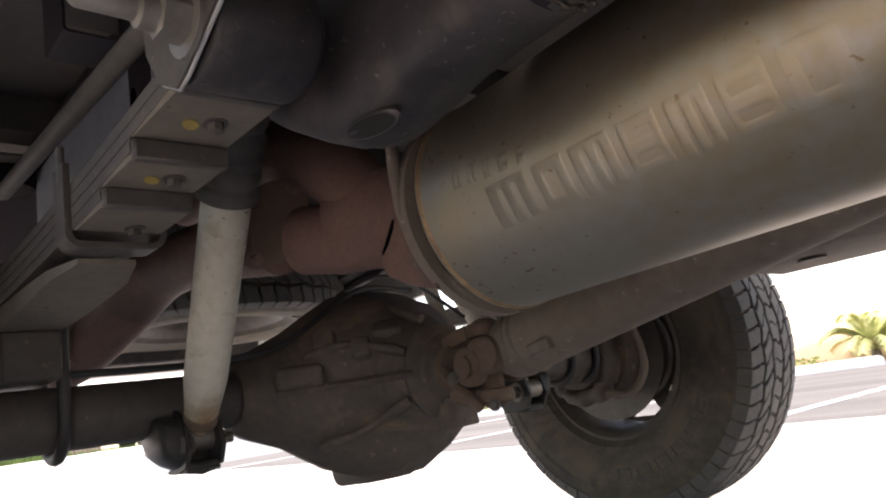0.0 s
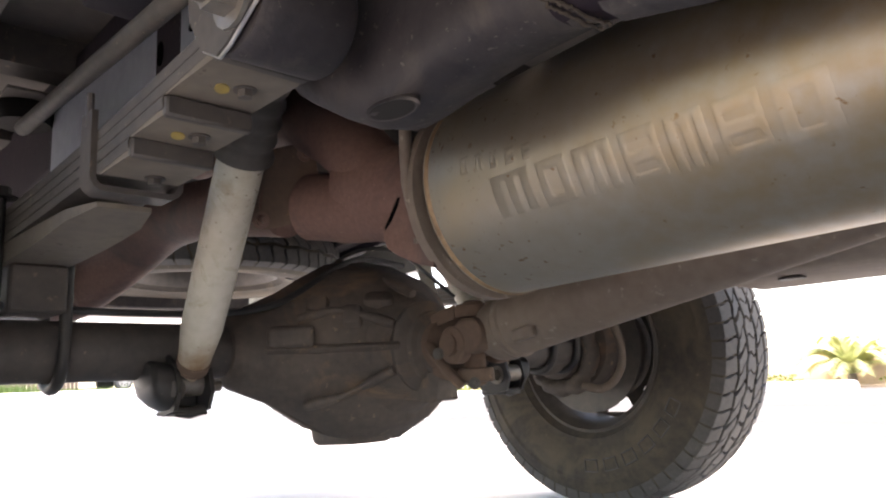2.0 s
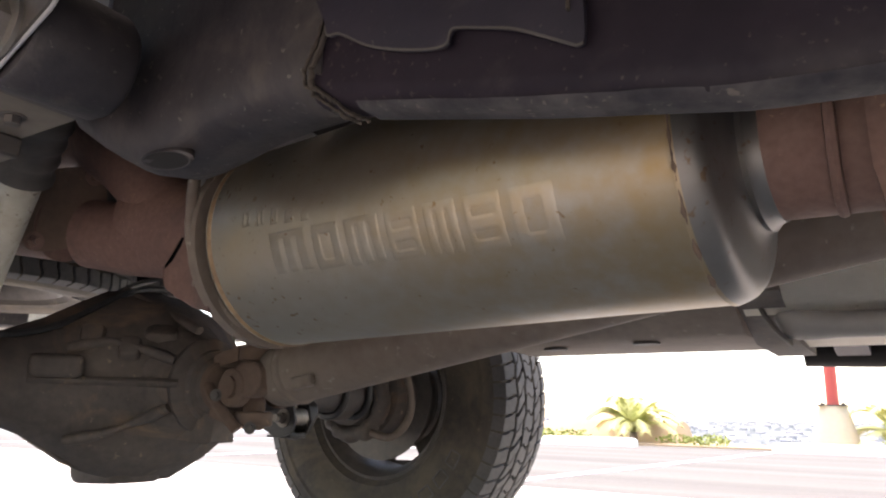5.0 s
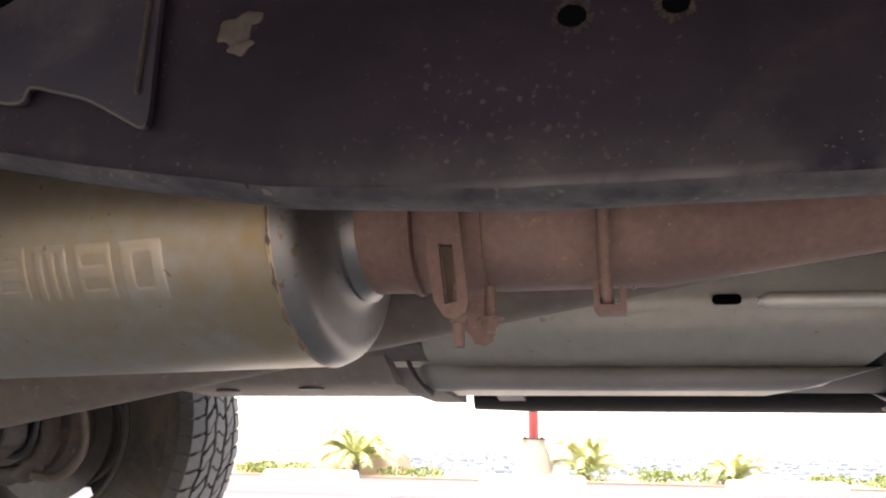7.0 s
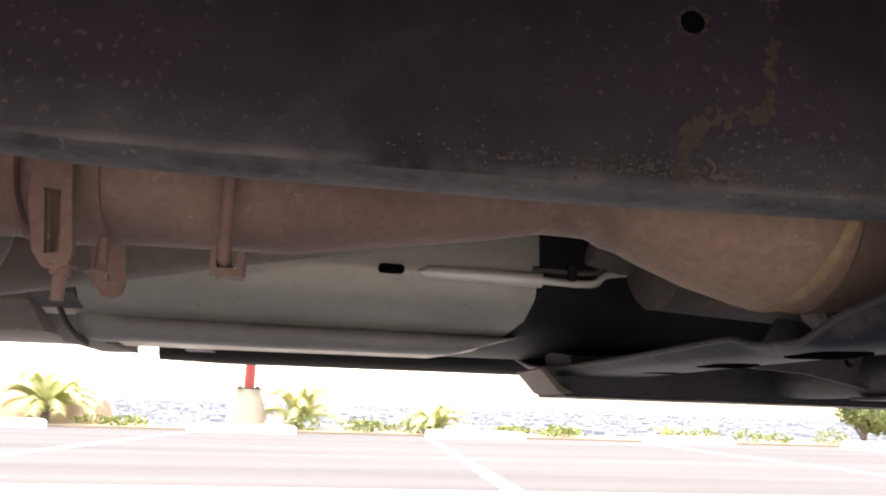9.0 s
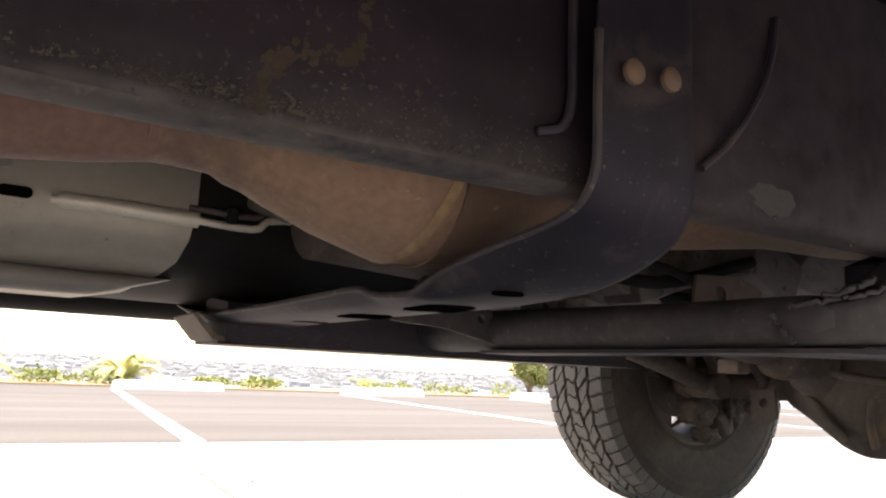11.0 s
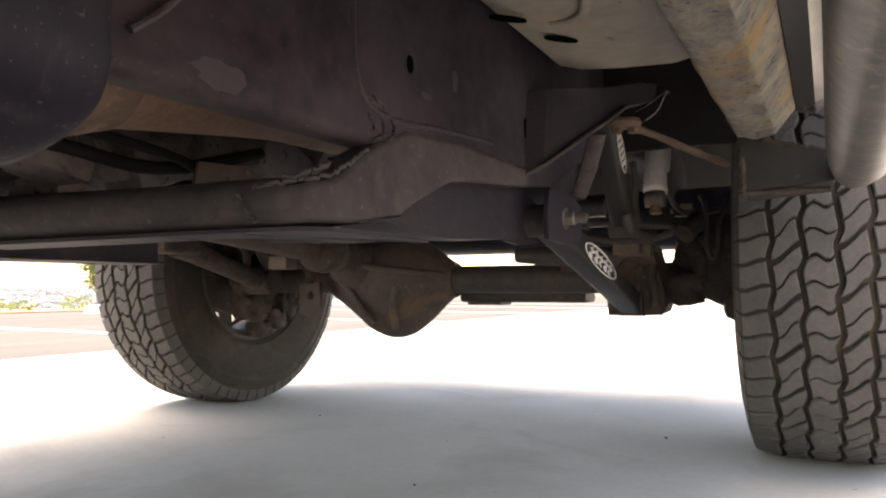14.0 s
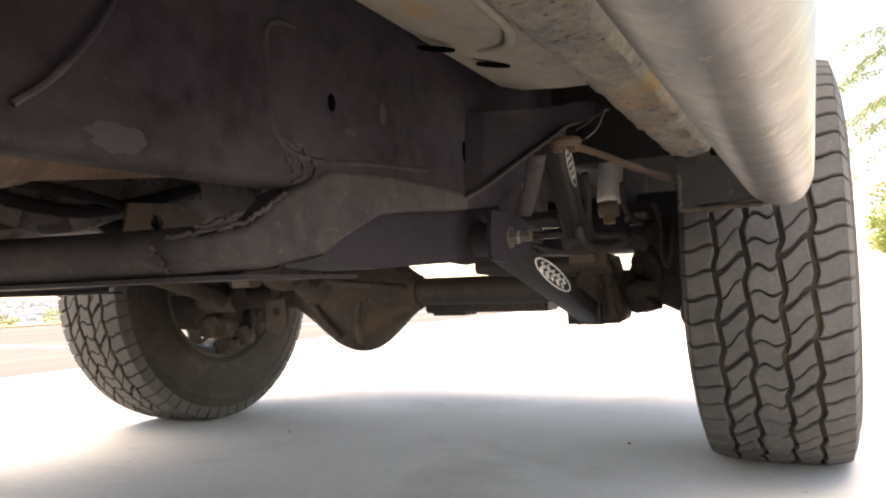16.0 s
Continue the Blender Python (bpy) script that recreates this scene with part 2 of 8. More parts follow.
M_RED = surface("red_paint", (0.45, 0.06, 0.04), (0.38, 0.05, 0.04), 0.5, 0.0, 3, 40, 0.05)
M_CREAM = surface("cream_concrete", (0.55, 0.46, 0.33), (0.45, 0.38, 0.28), 0.85, 0.0, 3, 40, 0.2)
# Houses and woods likewise carry haze in their grey-blue colours.
M_TOWN = surface("hazed_walls", (0.31, 0.31, 0.315), (0.235, 0.238, 0.245), 0.9, 0.0, 0.02, 0.5, 0.0)
M_WOODS = surface("hazed_woods", (0.125, 0.142, 0.146), (0.168, 0.182, 0.184), 0.9, 0.0, 0.02, 0.3, 0.0)
M_FENCE = surface("weathered_fence_wood", (0.30, 0.21, 0.15), (0.20, 0.14, 0.10), 0.85, 0.0, 2, 40, 0.3)
M_GRASS = surface("lawn_grass", (0.07, 0.13, 0.025), (0.14, 0.20, 0.05), 0.9, 0.0, 2, 30, 0.2)
M_CAR_PAINT = surface("blue_car_paint", (0.055, 0.14, 0.23), (0.05, 0.12, 0.20), 0.25, 0.3, 2, 30, 0.0)
# Near-black discs and plates of this stand in for the shade inside holes.
M_HOLE = surface("hole_shade", (0.002, 0.002, 0.002), (0.003, 0.003, 0.003), 1.0, 0.0, 9, 60, 0.0, gloss=0.0)
M_BED = surface("dusty_bed_underside", (0.070, 0.060, 0.056), (0.135, 0.115, 0.100), 0.75, 0.0, 3, 40, 0.2, (0.16, 0.13, 0.10), 0.70, 50)
# Lighter copy of the frame colour, for the web that catches sky light.
M_LEAD = surface("sky_lit_frame_grey", (0.30, 0.322, 0.372), (0.20, 0.215, 0.25), 0.42, 0.3, 6, 60, 0.1, (0.07, 0.06, 0.06), 0.70, 70)
M_TRIM = surface("glossy_dark_trim", (0.030, 0.029, 0.031), (0.050, 0.047, 0.046), 0.30, 0.0, 5, 60, 0.05, (0.12, 0.10, 0.08), 0.68, 60, 0.5, 0.1, 0.5)
M_CRUST = surface("dried_mud", (0.075, 0.062, 0.050), (0.045, 0.037, 0.031), 0.95, 0.0, 30, 200, 0.4, gloss=0.1)
M_YOKE = surface("rusty_casting", (0.085, 0.055, 0.042), (0.14, 0.095, 0.068), 0.85, 0.1, 12, 90, 0.5, (0.20, 0.13, 0.08), 0.67, 70, gloss=0.3)
M_CAT = surface("heat_browned_can", (0.145, 0.088, 0.063), (0.25, 0.160, 0.110), 0.78, 0.15, 4, 150, 0.45, (0.27, 0.185, 0.12), 0.68, 220, 0.42, 0.1, 0.3, None, ((0.088, 0.060, 0.050), 6, 0.54, 0.70))
M_CAST = surface("grimy_hanger", (0.0105, 0.0085, 0.0110), (0.034, 0.0280, 0.0285), 0.66, 0.0, 9, 70, 0.5, (0.085, 0.073, 0.064), 0.665, 150, 0.42, 0.15, 0.38,
                 [((0.085, 0.070, 0.054), 0, 0.84, 0.893, 0.6)], ((0.044, 0.035, 0.032), 16, 0.52, 0.66))
M_STAIN = surface("rust_stain", (0.022, 0.0165, 0.0135), (0.043, 0.032, 0.024), 0.9, 0.0, 40, 200, 0.3, gloss=0.1)
M_DIRT = surface("caked_dirt", (0.034, 0.028, 0.025), (0.075, 0.060, 0.048), 0.9, 0.0, 30, 160, 0.5, gloss=0.2)
M_SCUFF = surface("rubbed_coating", (0.023, 0.0195, 0.0230), (0.034, 0.030, 0.033), 0.7, 0.0, 25, 120, 0.2, gloss=0.3)
M_ALLOY = surface("grimy_alloy", (0.100, 0.087, 0.084), (0.20, 0.175, 0.163), 0.7, 0.2, 8, 70, 0.4, (0.05, 0.042, 0.036), 0.62, 60, 0.5, 0.1, 0.35, None, ((0.06, 0.045, 0.036), 9, 0.52, 0.66))
M_PIPE = surface("burnt_pipe", (0.093, 0.050, 0.042), (0.172, 0.098, 0.076), 0.78, 0.12, 5, 150, 0.4, (0.20, 0.13, 0.09), 0.68, 200, 0.45, 0.1, 0.3, None, ((0.075, 0.050, 0.045), 7, 0.52, 0.68))
M_JOINT = surface("dark_joint_grit", (0.10, 0.085, 0.07), (0.17, 0.15, 0.12), 0.9, 0.0, 30, 160, 0.3)
# Lip colour lightened for dust and for light off the ground.
M_LIP = surface("lit_dusty_lip", (0.0125, 0.0105, 0.0135), (0.056, 0.049, 0.047), 0.7, 0.0, 16, 90, 0.35, (0.10, 0.085, 0.07), 0.65, 160, 0.3, 0.1, 0.35,
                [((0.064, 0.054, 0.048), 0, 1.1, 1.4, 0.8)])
# Shield grey darkened for a face that turns down, away from light.
M_STRAP = surface("shade_dimmed_steel", (0.215, 0.20, 0.18), (0.165, 0.152, 0.136), 0.65, 0.10, 5, 60, 0.12, (0.16, 0.135, 0.11), 0.68, 70)
M_COVER = surface("sunlit_ground_cover", (0.15, 0.20, 0.05), (0.30, 0.33, 0.09), 0.7, 0.0, 4, 30, 0.0)
M_FEATHER = surface("feathery_leaf", (0.14, 0.19, 0.08), (0.26, 0.31, 0.13), 0.6, 0.0, 3, 30, 0.0)
M_OLIVE = surface("olive_shrub_leaf", (0.20, 0.21, 0.07), (0.32, 0.31, 0.12), 0.7, 0.0, 3, 30, 0.0)
# Lighter copy of the axle paint, for the rear axle.
M_AXLE_LIGHTER = surface("lighter_axle_paint", (0.034, 0.030, 0.029), (0.090, 0.075, 0.065), 0.62, 0.0, 6, 60, 0.3, (0.13, 0.10, 0.075), 0.67, 90, gloss=0.35)
M_DIFF = surface("dusty_grimy_casting", (0.045, 0.037, 0.033), (0.112, 0.088, 0.072), 0.78, 0.0, 8, 70, 0.5, (0.18, 0.135, 0.095), 0.68, 60, 0.5, 0.1, 0.35, None, ((0.165, 0.110, 0.070), 7, 0.55, 0.68))

# ---------------------------------------------------------------- mesh tools
def finish(bm, name, mat, parent=None, smooth=40, label="", m=None):
    bmesh.ops.recalc_face_normals(bm, faces=bm.faces[:])
    me = bpy.data.meshes.new(name)
    if smooth:
        for f in bm.faces:
            f.smooth = True
        lim = radians(smooth)
        for e in bm.edges:
            if len(e.link_faces) == 2 and e.calc_face_angle(0) > lim:
                e.smooth = False
    bm.to_mesh(me)
    bm.free()
    me.materials.append(mat)
    ob = new(name, me)
    if parent:
        ob.parent = parent
    if m is not None:
        ob.matrix_local = m
    return tagged(ob, label)


def part(name, bm, mat, parent, label="", smooth=40):
    return finish(bm, name, mat, parent, smooth, label)


def box(bm, lo, hi, bev=0.0, seg=1, rot=None):
    """A box between two corners, bevelled, turned about its centre."""
    c = [(a + b) / 2 for a, b in zip(lo, hi)]
    s = [abs(b - a) for a, b in zip(lo, hi)]
    m = Matrix.Translation(c) @ (rot.to_4x4() if rot else Matrix.Identity(4)) @ Matrix.Diagonal((*s, 1))
    r = bmesh.ops.create_cube(bm, size=1, matrix=m)
    if bev:
        es = list({e for v in r["verts"] for e in v.link_edges})
        bmesh.ops.bevel(bm, geom=es, offset=bev, segments=seg, affect="EDGES", profile=0.5)
    return bm


def sweep(bm, pts, r, n=16, cap=True, squash=1.0, closed=False):
    """A round bar through points; r is one radius or one for each point."""
    pts = [Vector(p) for p in pts]
    rs = r if isinstance(r, (list, tuple)) else [r] * len(pts)
    rings = []
    ref = None
    for i, p in enumerate(pts):
        if closed:
            d = (pts[(i + 1) % len(pts)] - pts[i - 1]).normalized()
        else:
            d = (pts[min(i + 1, len(pts) - 1)] - pts[max(i - 1, 0)]).normalized()
        if ref is None:
            ref = Vector((0, 0, 1)) if abs(d.z) < 0.9 else Vector((1, 0, 0))
        u = (ref - d * ref.dot(d)).normalized()
        w = d.cross(u)
        ref = u
        rings.append([bm.verts.new(p + (u * math.cos(2 * math.pi * k / n) * squash + w * math.sin(2 * math.pi * k / n)) * rs[i]) for k in range(n)])
    pairs = list(zip(rings, rings[1:])) + ([(rings[-1], rings[0])] if closed else [])
    for a, b in pairs:
        for k in range(n):
            bm.faces.new((a[k], a[(k + 1) % n], b[(k + 1) % n], b[k]))
    if cap and not closed:
        bm.faces.new(rings[0][::-1])
        bm.faces.new(rings[-1])
    return bm


def smooth_path(pts, n=6):
    """Catmull-Rom through the points."""
    p = [Vector(q) for q in pts]
    p = [p[0] * 2 - p[1]] + p + [p[-1] * 2 - p[-2]]
    out = []
    for i in range(1, len(p) - 2):
        for k in range(n):
            t = k / n
            a, b, c, d = p[i - 1], p[i], p[i + 1], p[i + 2]
            out.append(0.5 * ((2 * b) + (c - a) * t + (2 * a - 5 * b + 4 * c - d) * t * t + (3 * b - a - 3 * c + d) * t ** 3))
    out.append(p[-2])
    return out


def lathe(bm, prof, n=48, m=None, closed=False):
    """Turns (axial, radius) pairs about the local X axis."""
    m = m or Matrix.Identity(4)
    rings = []
    for a, r in prof:
        rings.append([bm.verts.new(m @ Vector((a, r * math.cos(2 * math.pi * k / n), r * math.sin(2 * math.pi * k / n)))) for k in range(n)])
    pairs = list(zip(rings, rings[1:])) + ([(rings[-1], rings[0])] if closed else [])
    for a, b in pairs:
        for k in range(n):
            bm.faces.new((a[k], a[(k + 1) % n], b[(k + 1) % n], b[k]))
    if not closed:
        if prof[0][1] > 1e-5:
            bm.faces.new(rings[0][::-1])
        if prof[-1][1] > 1e-5:
            bm.faces.new(rings[-1])
    bmesh.ops.remove_doubles(bm, verts=bm.verts[:], dist=1e-6)
    return bm


def plate(bm, outer, thick, frame_m, holes=()):
    """A flat plate of a given outline with through holes: outlines in the local XY plane, thickness along local Z."""
    edges = []
    for loop in (outer, *holes):
        vs = [bm.verts.new((x, y, 0)) for x, y in loop]
        edges += [bm.edges.new((vs[i], vs[(i + 1) % len(vs)])) for i in range(len(vs))]
    r = bmesh.ops.triangle_fill(bm, edges=edges, use_beauty=True, use_dissolve=False)
    fs = [g for g in r["geom"] if isinstance(g, bmesh.types.BMFace)]
    ex = bmesh.ops.extrude_face_region(bm, geom=fs)
    top = [g for g in ex["geom"] if isinstance(g, bmesh.types.BMVert)]
    for v in top:
        v.co.z += thick
    vs = set(top)
    for f in fs:
        if f.is_valid:
            vs |= set(f.verts)
    loc = {v for e in edges if e.is_valid for v in e.verts} | vs
    for v in loc:
        v.co = frame_m @ v.co
    return bm


def ellipse(cx, cy, a, b, n=16, turn=0.0):
    c, s = math.cos(turn), math.sin(turn)
    return [(cx + a * math.cos(2 * math.pi * k / n) * c - b * math.sin(2 * math.pi * k / n) * s,
             cy + a * math.cos(2 * math.pi * k / n) * s + b * math.sin(2 * math.pi * k / n) * c) for k in range(n)]


XZ = Matrix(((1, 0, 0, 0), (0, 0, 1, 0), (0, 1, 0, 0), (0, 0, 0, 1)))       # local (x, y, z) to world (x, z, y)
YZ = Matrix(((0, 0, 1, 0), (1, 0, 0, 0), (0, 1, 0, 0), (0, 0, 0, 1)))       # local (x, y, z) to world (z, x, y)


def loft(bm, sections, cap=True, closed=True):
    """Skins over sections that all have the same number of points."""
    rings = [[bm.verts.new(p) for p in s] for s in sections]
    n = len(rings[0])
    for a, b in zip(rings, rings[1:]):
        for k in range(n if closed else n - 1):
            bm.faces.new((a[k], a[(k + 1) % n], b[(k + 1) % n], b[k]))
    if cap and closed:
        bm.faces.new(rings[0][::-1])
        bm.faces.new(rings[-1])
    return bm


def rounded(cx, cy, w, h, r, n=4):
    """Outline of a rounded rectangle."""
    out = []
    for sx, sy, a0 in ((1, 1, 0), (-1, 1, 90), (-1, -1, 180), (1, -1, 270)):
        for k in range(n + 1):
            a = radians(a0 + 90 * k / n)
            out.append((cx + sx * (w / 2 - r) + r * math.cos(a), cy + sy * (h / 2 - r) + r * math.sin(a)))
    return out


def hexbolt(bm, base, way, r, h):
    """A hexagon head with a washer, standing on base along way."""
    q = Vector(way).to_track_quat("X", "Z").to_matrix().to_4x4()
    m = Matrix.Translation(base) @ q
    lathe(bm, [(0, r * 1.5), (h * 0.15, r * 1.5)], 16, m)
    lathe(bm, [(h * 0.15, r), (h * 0.9, r), (h, r * 0.8)], 6, m)
    return bm


B = bmesh.new

# ---------------------------------------------------------------- the setting
def rise(x, y):
    """Height of the land: a flat hilltop that falls to a wide valley, with hills behind."""
    d = max(0.0, y - 11.5 + 0.35 * max(0, -x - 12))
    if x < -12:
        d = max(0.0, y - 30 + 0.3 * (x + 12))
    up = min(1.0, max(0.0, (-x - 6) / 19.0))
    z = -0.06 + 0.52 * up * up * (3 - 2 * up) - 48 * (1 - math.exp(-d / 160.0))
    if d > 400:
        k = min(1.0, (d - 400) / 3300.0)
        z += 50 * k * k * (3 - 2 * k) + 9 * k * noise.noise((x * 0.0011, y * 0.0011, 3))
    return z


def axis_steps(near, far, n):
    out = [0.0]
    s = near
    while out[-1] < far:
        out.append(out[-1] + s)
        s *= n
    return out


def build_ground():
    bm = B()
    xs = sorted({-v for v in axis_steps(4, 5200, 1.16)} | set(axis_steps(4, 5200, 1.16)))
    ys = sorted({-v for v in axis_steps(6, 2500, 1.5)} | set(axis_steps(3, 5600, 1.1)))
    rows = [[bm.verts.new((x, y, rise(x, y))) for x in xs] for y in ys]
    for a, b in zip(rows, rows[1:]):
        for i in range(len(xs) - 1):
            bm.faces.new((a[i], a[i + 1], b[i + 1], b[i]))
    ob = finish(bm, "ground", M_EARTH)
    tagged(ob, "dry earth hilltop falling to a wide valley with hills, greyed for haze", "ground", kind="structure")

    bm = B()
    secs = []
    for x in (-26, -24, -22, -20, -18, -16, -14, -12, -10, -8, -6, 0, 44):
        up = min(1.0, max(0.0, (-x - 6) / 19.0))
        z = 0.52 * up * up * (3 - 2 * up)
        far = 2.79 if x > -13 else 2.79 + 0.9 * (-13 - x)
        near = -3.5 if x > -6 else -3.5 - 1.2 * (-6 - x)
        secs.append([(x, near, z - 0.12), (x, far, z - 0.12), (x, far, z), (x, near, z)])
    loft(bm, secs)
    tagged(finish(bm, "pavement", M_CONCRETE, smooth=0), "pale concrete slab under the truck, lightly stained", "pavement", kind="structure")
    bm = B()
    box(bm, (-13, 2.80, -0.12), (44, 10.0, -0.004))
    tagged(finish(bm, "road", M_ASPHALT, smooth=0), "faded grey asphalt of the parking bays", "road", kind="structure")
    # unseen asphalt on the near side, added to darken what the muffler mirrors
    bm = B()
    box(bm, (-26, -26, -0.12), (44, -3.51, -0.006))
    tagged(finish(bm, "road", M_ASPHALT, smooth=0), "unseen grey asphalt lane added beside the slab to dim reflections", "road", kind="structure")
    bm = B()
    box(bm, (-13, 10.01, -0.12), (44, 11.6, 0.02))
    tagged(finish(bm, "planter_bed", M_TAN, smooth=0), "strip of tan bare soil along the bays", "soil", kind="structure")


build_ground()


JOINT = ((2.125, 2.79), (1.86, -3.49))
# a raised dark strip stands in for the shade of the recessed joint
bm = B()
a, b = Vector((*JOINT[0], 0)), Vector((*JOINT[1], 0))
w = (b - a).normalized().cross(Vector((0, 0, 1))) * 0.004
loft(bm, [[p + Vector((0, 0, z)) for p in (a - w, b - w, b + w, a + w)] for z in (-0.004, 0.0012)])
tagged(finish(bm, "slab_joint", M_JOINT, smooth=0), "narrow dark strip for the shade in the open slab joint", "joint", kind="structure")
gr = random.Random(17)
bm = B()
for i in range(150):
    x, y = gr.uniform(0.2, 6.5), gr.uniform(-3.0, 2.7)
    r = gr.uniform(0.0012, 0.0045)
    bmesh.ops.create_icosphere(bm, subdivisions=1, radius=r, matrix=Matrix.Translation((x, y, r * 0.5)) @ Matrix.Diagonal((gr.uniform(0.7, 1.8), 1, 0.7, 1)))
tagged(finish(bm, "grit", M_JOINT, smooth=0), "scattered dark grit on the concrete", "grit", kind="stuff")


def parking_line(x0, y0, x1, y1):
    bm = B()
    d = Vector((x1 - x0, y1 - y0, 0)).normalized()
    s = Vector((-d.y, d.x, 0)) * 0.05
    v = [Vector((x0, y0, 0)) - s, Vector((x1, y1, 0)) - s, Vector((x1, y1, 0)) + s, Vector((x0, y0, 0)) + s]
    loft(bm, [[p + Vector((0, 0, -0.003)) for p in v], [p + Vector((0, 0, 0.001)) for p in v]])
    tagged(finish(bm, "parking_line", M_LINE, smooth=0), "worn white painted bay line on asphalt", "road marking", "parking lines", "structure")


def wheel_stop():
    """A parking stop with sloped sides, chamfered ends and two pin holes in the top."""
    bm = B()
    secs = []
    for x, k in ((-0.70, 0.72), (-0.67, 0.95), (-0.62, 1), (0.62, 1), (0.67, 0.95), (0.70, 0.72)):
        secs.append([(x, -0.09 * k, 0), (x, -0.085 * k, 0.04), (x, -0.055 * k, 0.105 * k), (x, -0.035 * k, 0.118 * k),
                     (x, 0.035 * k, 0.118 * k), (x, 0.055 * k, 0.105 * k), (x, 0.085 * k, 0.04), (x, 0.09 * k, 0)])
    loft(bm, secs)
    for x in (-0.4, 0.4):
        lathe(bm, [(0, 0.016), (0.004, 0.014)], 10, Matrix.Translation((x, 0, 0.118)) @ pose(0, 0, 0, 0, -90, 0))
    return finish(bm, "wheel_stop", M_STOP, smooth=30)


first = wheel_stop()
tagged(first, "white painted concrete wheel stop on asphalt", "wheel stop", "wheel stops along the bays")
first.matrix_world = pose(0.30, 9.32, -0.004)
for i in (-3, -2, -1, 1, 2, 3, 4, 5, 6):
    copy_thing(first, pose(0.30 + 3.13 * i, 9.32 + 0.01 * (i % 3), -0.004, 0, 0, (i * 37 % 5) - 2))
for i in range(-3, 7):
    x = -0.38 + 3.13 * i
    parking_line(x, 9.25, x - 0.45, 2.83)

# ---------------------------------------------------------------- the truck
truck = new("pickup_truck")
tagged(truck, "lifted pickup truck with dusty underbody parked on concrete", "truck")
XR, XF = 0.0, 3.30            # rear and front axle
ZA, RT = 0.405, 0.418         # axle height, tyre radius


# ---- frame rails: boxed channel that kicks up over the rear axle
RAIL = [(-1.22, 0.67, 0.85), (-0.85, 0.68, 0.86), (-0.35, 0.73, 0.91), (0.10, 0.73, 0.91), (0.40, 0.69, 0.87), (0.62, 0.615, 0.80),
        (0.80, 0.572, 0.77), (0.90, 0.548, 0.75), (1.02, 0.523, 0.73), (1.13, 0.504, 0.72), (1.25, 0.496, 0.71), (1.50, 0.495, 0.71), (1.72, 0.499, 0.71),
        (1.90, 0.503, 0.71), (2.05, 0.505, 0.715), (2.14, 0.506, 0.72), (2.30, 0.509, 0.725), (2.50, 0.513, 0.735), (2.66, 0.52, 0.745), (2.9, 0.62, 0.79), (3.3, 0.66, 0.81), (3.9, 0.60, 0.74)]


def rail(sign, name, label):
    bm = B()
    secs = []
    path = RAIL if sign > 0 else [(x, max(lo, 0.645) if 0.6 < x < 0.86 else lo, hi) for x, lo, hi in RAIL if x != 0.90] + [(0.869, 0.645, 0.756), (0.871, 0.5555, 0.755)]
    for x, lo, hi in sorted(path):
        yo = 0.505 if x > 0.55 else 0.505 - 0.04 * min(1, (0.55 - x) / 0.3)
        w, r, lip = 0.085, 0.013, 0.031
        if 0.7 < x < 2.6:
            lo -= 0.0135 * min(1.0, (x - 0.7) / 0.1, (2.6 - x) / 0.1)
        inner = yo - w
        sec = [(yo, hi), (yo, lo + r)] + [(yo - r + r * math.cos(radians(a)), lo + r - r * math.sin(radians(a))) for a in (22, 45, 68, 90)] + [(yo - lip + 0.002, lo), (yo - lip, lo + 0.002), (yo - lip, lo + 0.006), (yo - lip - 0.004, lo + 0.021), (inner + 0.006, lo + 0.023), (inner, lo + 0.03), (inner, hi)]
        secs.append([(x, sign * y, z) for y, z in sec])
    loft(bm, secs)
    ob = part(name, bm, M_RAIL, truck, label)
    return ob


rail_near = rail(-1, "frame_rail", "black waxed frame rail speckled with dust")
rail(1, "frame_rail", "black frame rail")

# lighter strip on the near rail's lower lip, for dust and ground light
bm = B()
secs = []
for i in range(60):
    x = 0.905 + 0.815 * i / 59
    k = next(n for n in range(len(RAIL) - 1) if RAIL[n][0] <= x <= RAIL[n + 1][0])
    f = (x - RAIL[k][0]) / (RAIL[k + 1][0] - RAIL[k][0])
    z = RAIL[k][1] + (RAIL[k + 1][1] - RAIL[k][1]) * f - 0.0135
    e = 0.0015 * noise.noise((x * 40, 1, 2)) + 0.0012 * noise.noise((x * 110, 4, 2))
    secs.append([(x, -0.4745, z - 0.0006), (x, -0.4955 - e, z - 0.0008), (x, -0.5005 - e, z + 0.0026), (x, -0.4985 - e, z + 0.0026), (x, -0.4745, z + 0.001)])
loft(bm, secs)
part("lit_dusty_lip", bm, M_LIP, rail_near, "rounded lower lip of the rail, lightened for dust and ground light", 60)

# black discs that stand for holes, with rust rims, in the near rail web
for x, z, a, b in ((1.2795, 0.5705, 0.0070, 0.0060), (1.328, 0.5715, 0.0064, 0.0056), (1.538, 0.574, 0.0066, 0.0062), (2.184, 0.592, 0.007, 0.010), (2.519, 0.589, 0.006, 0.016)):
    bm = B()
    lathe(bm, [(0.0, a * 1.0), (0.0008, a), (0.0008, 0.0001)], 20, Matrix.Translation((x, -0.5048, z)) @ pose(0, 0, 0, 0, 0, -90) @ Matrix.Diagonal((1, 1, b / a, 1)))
    part("rail_hole", bm, M_HOLE, rail_near, "black disc for the shaded inside of a rail hole")
# ragged rust round the holes and a rusty patch
hr = random.Random(9)
bm = B()
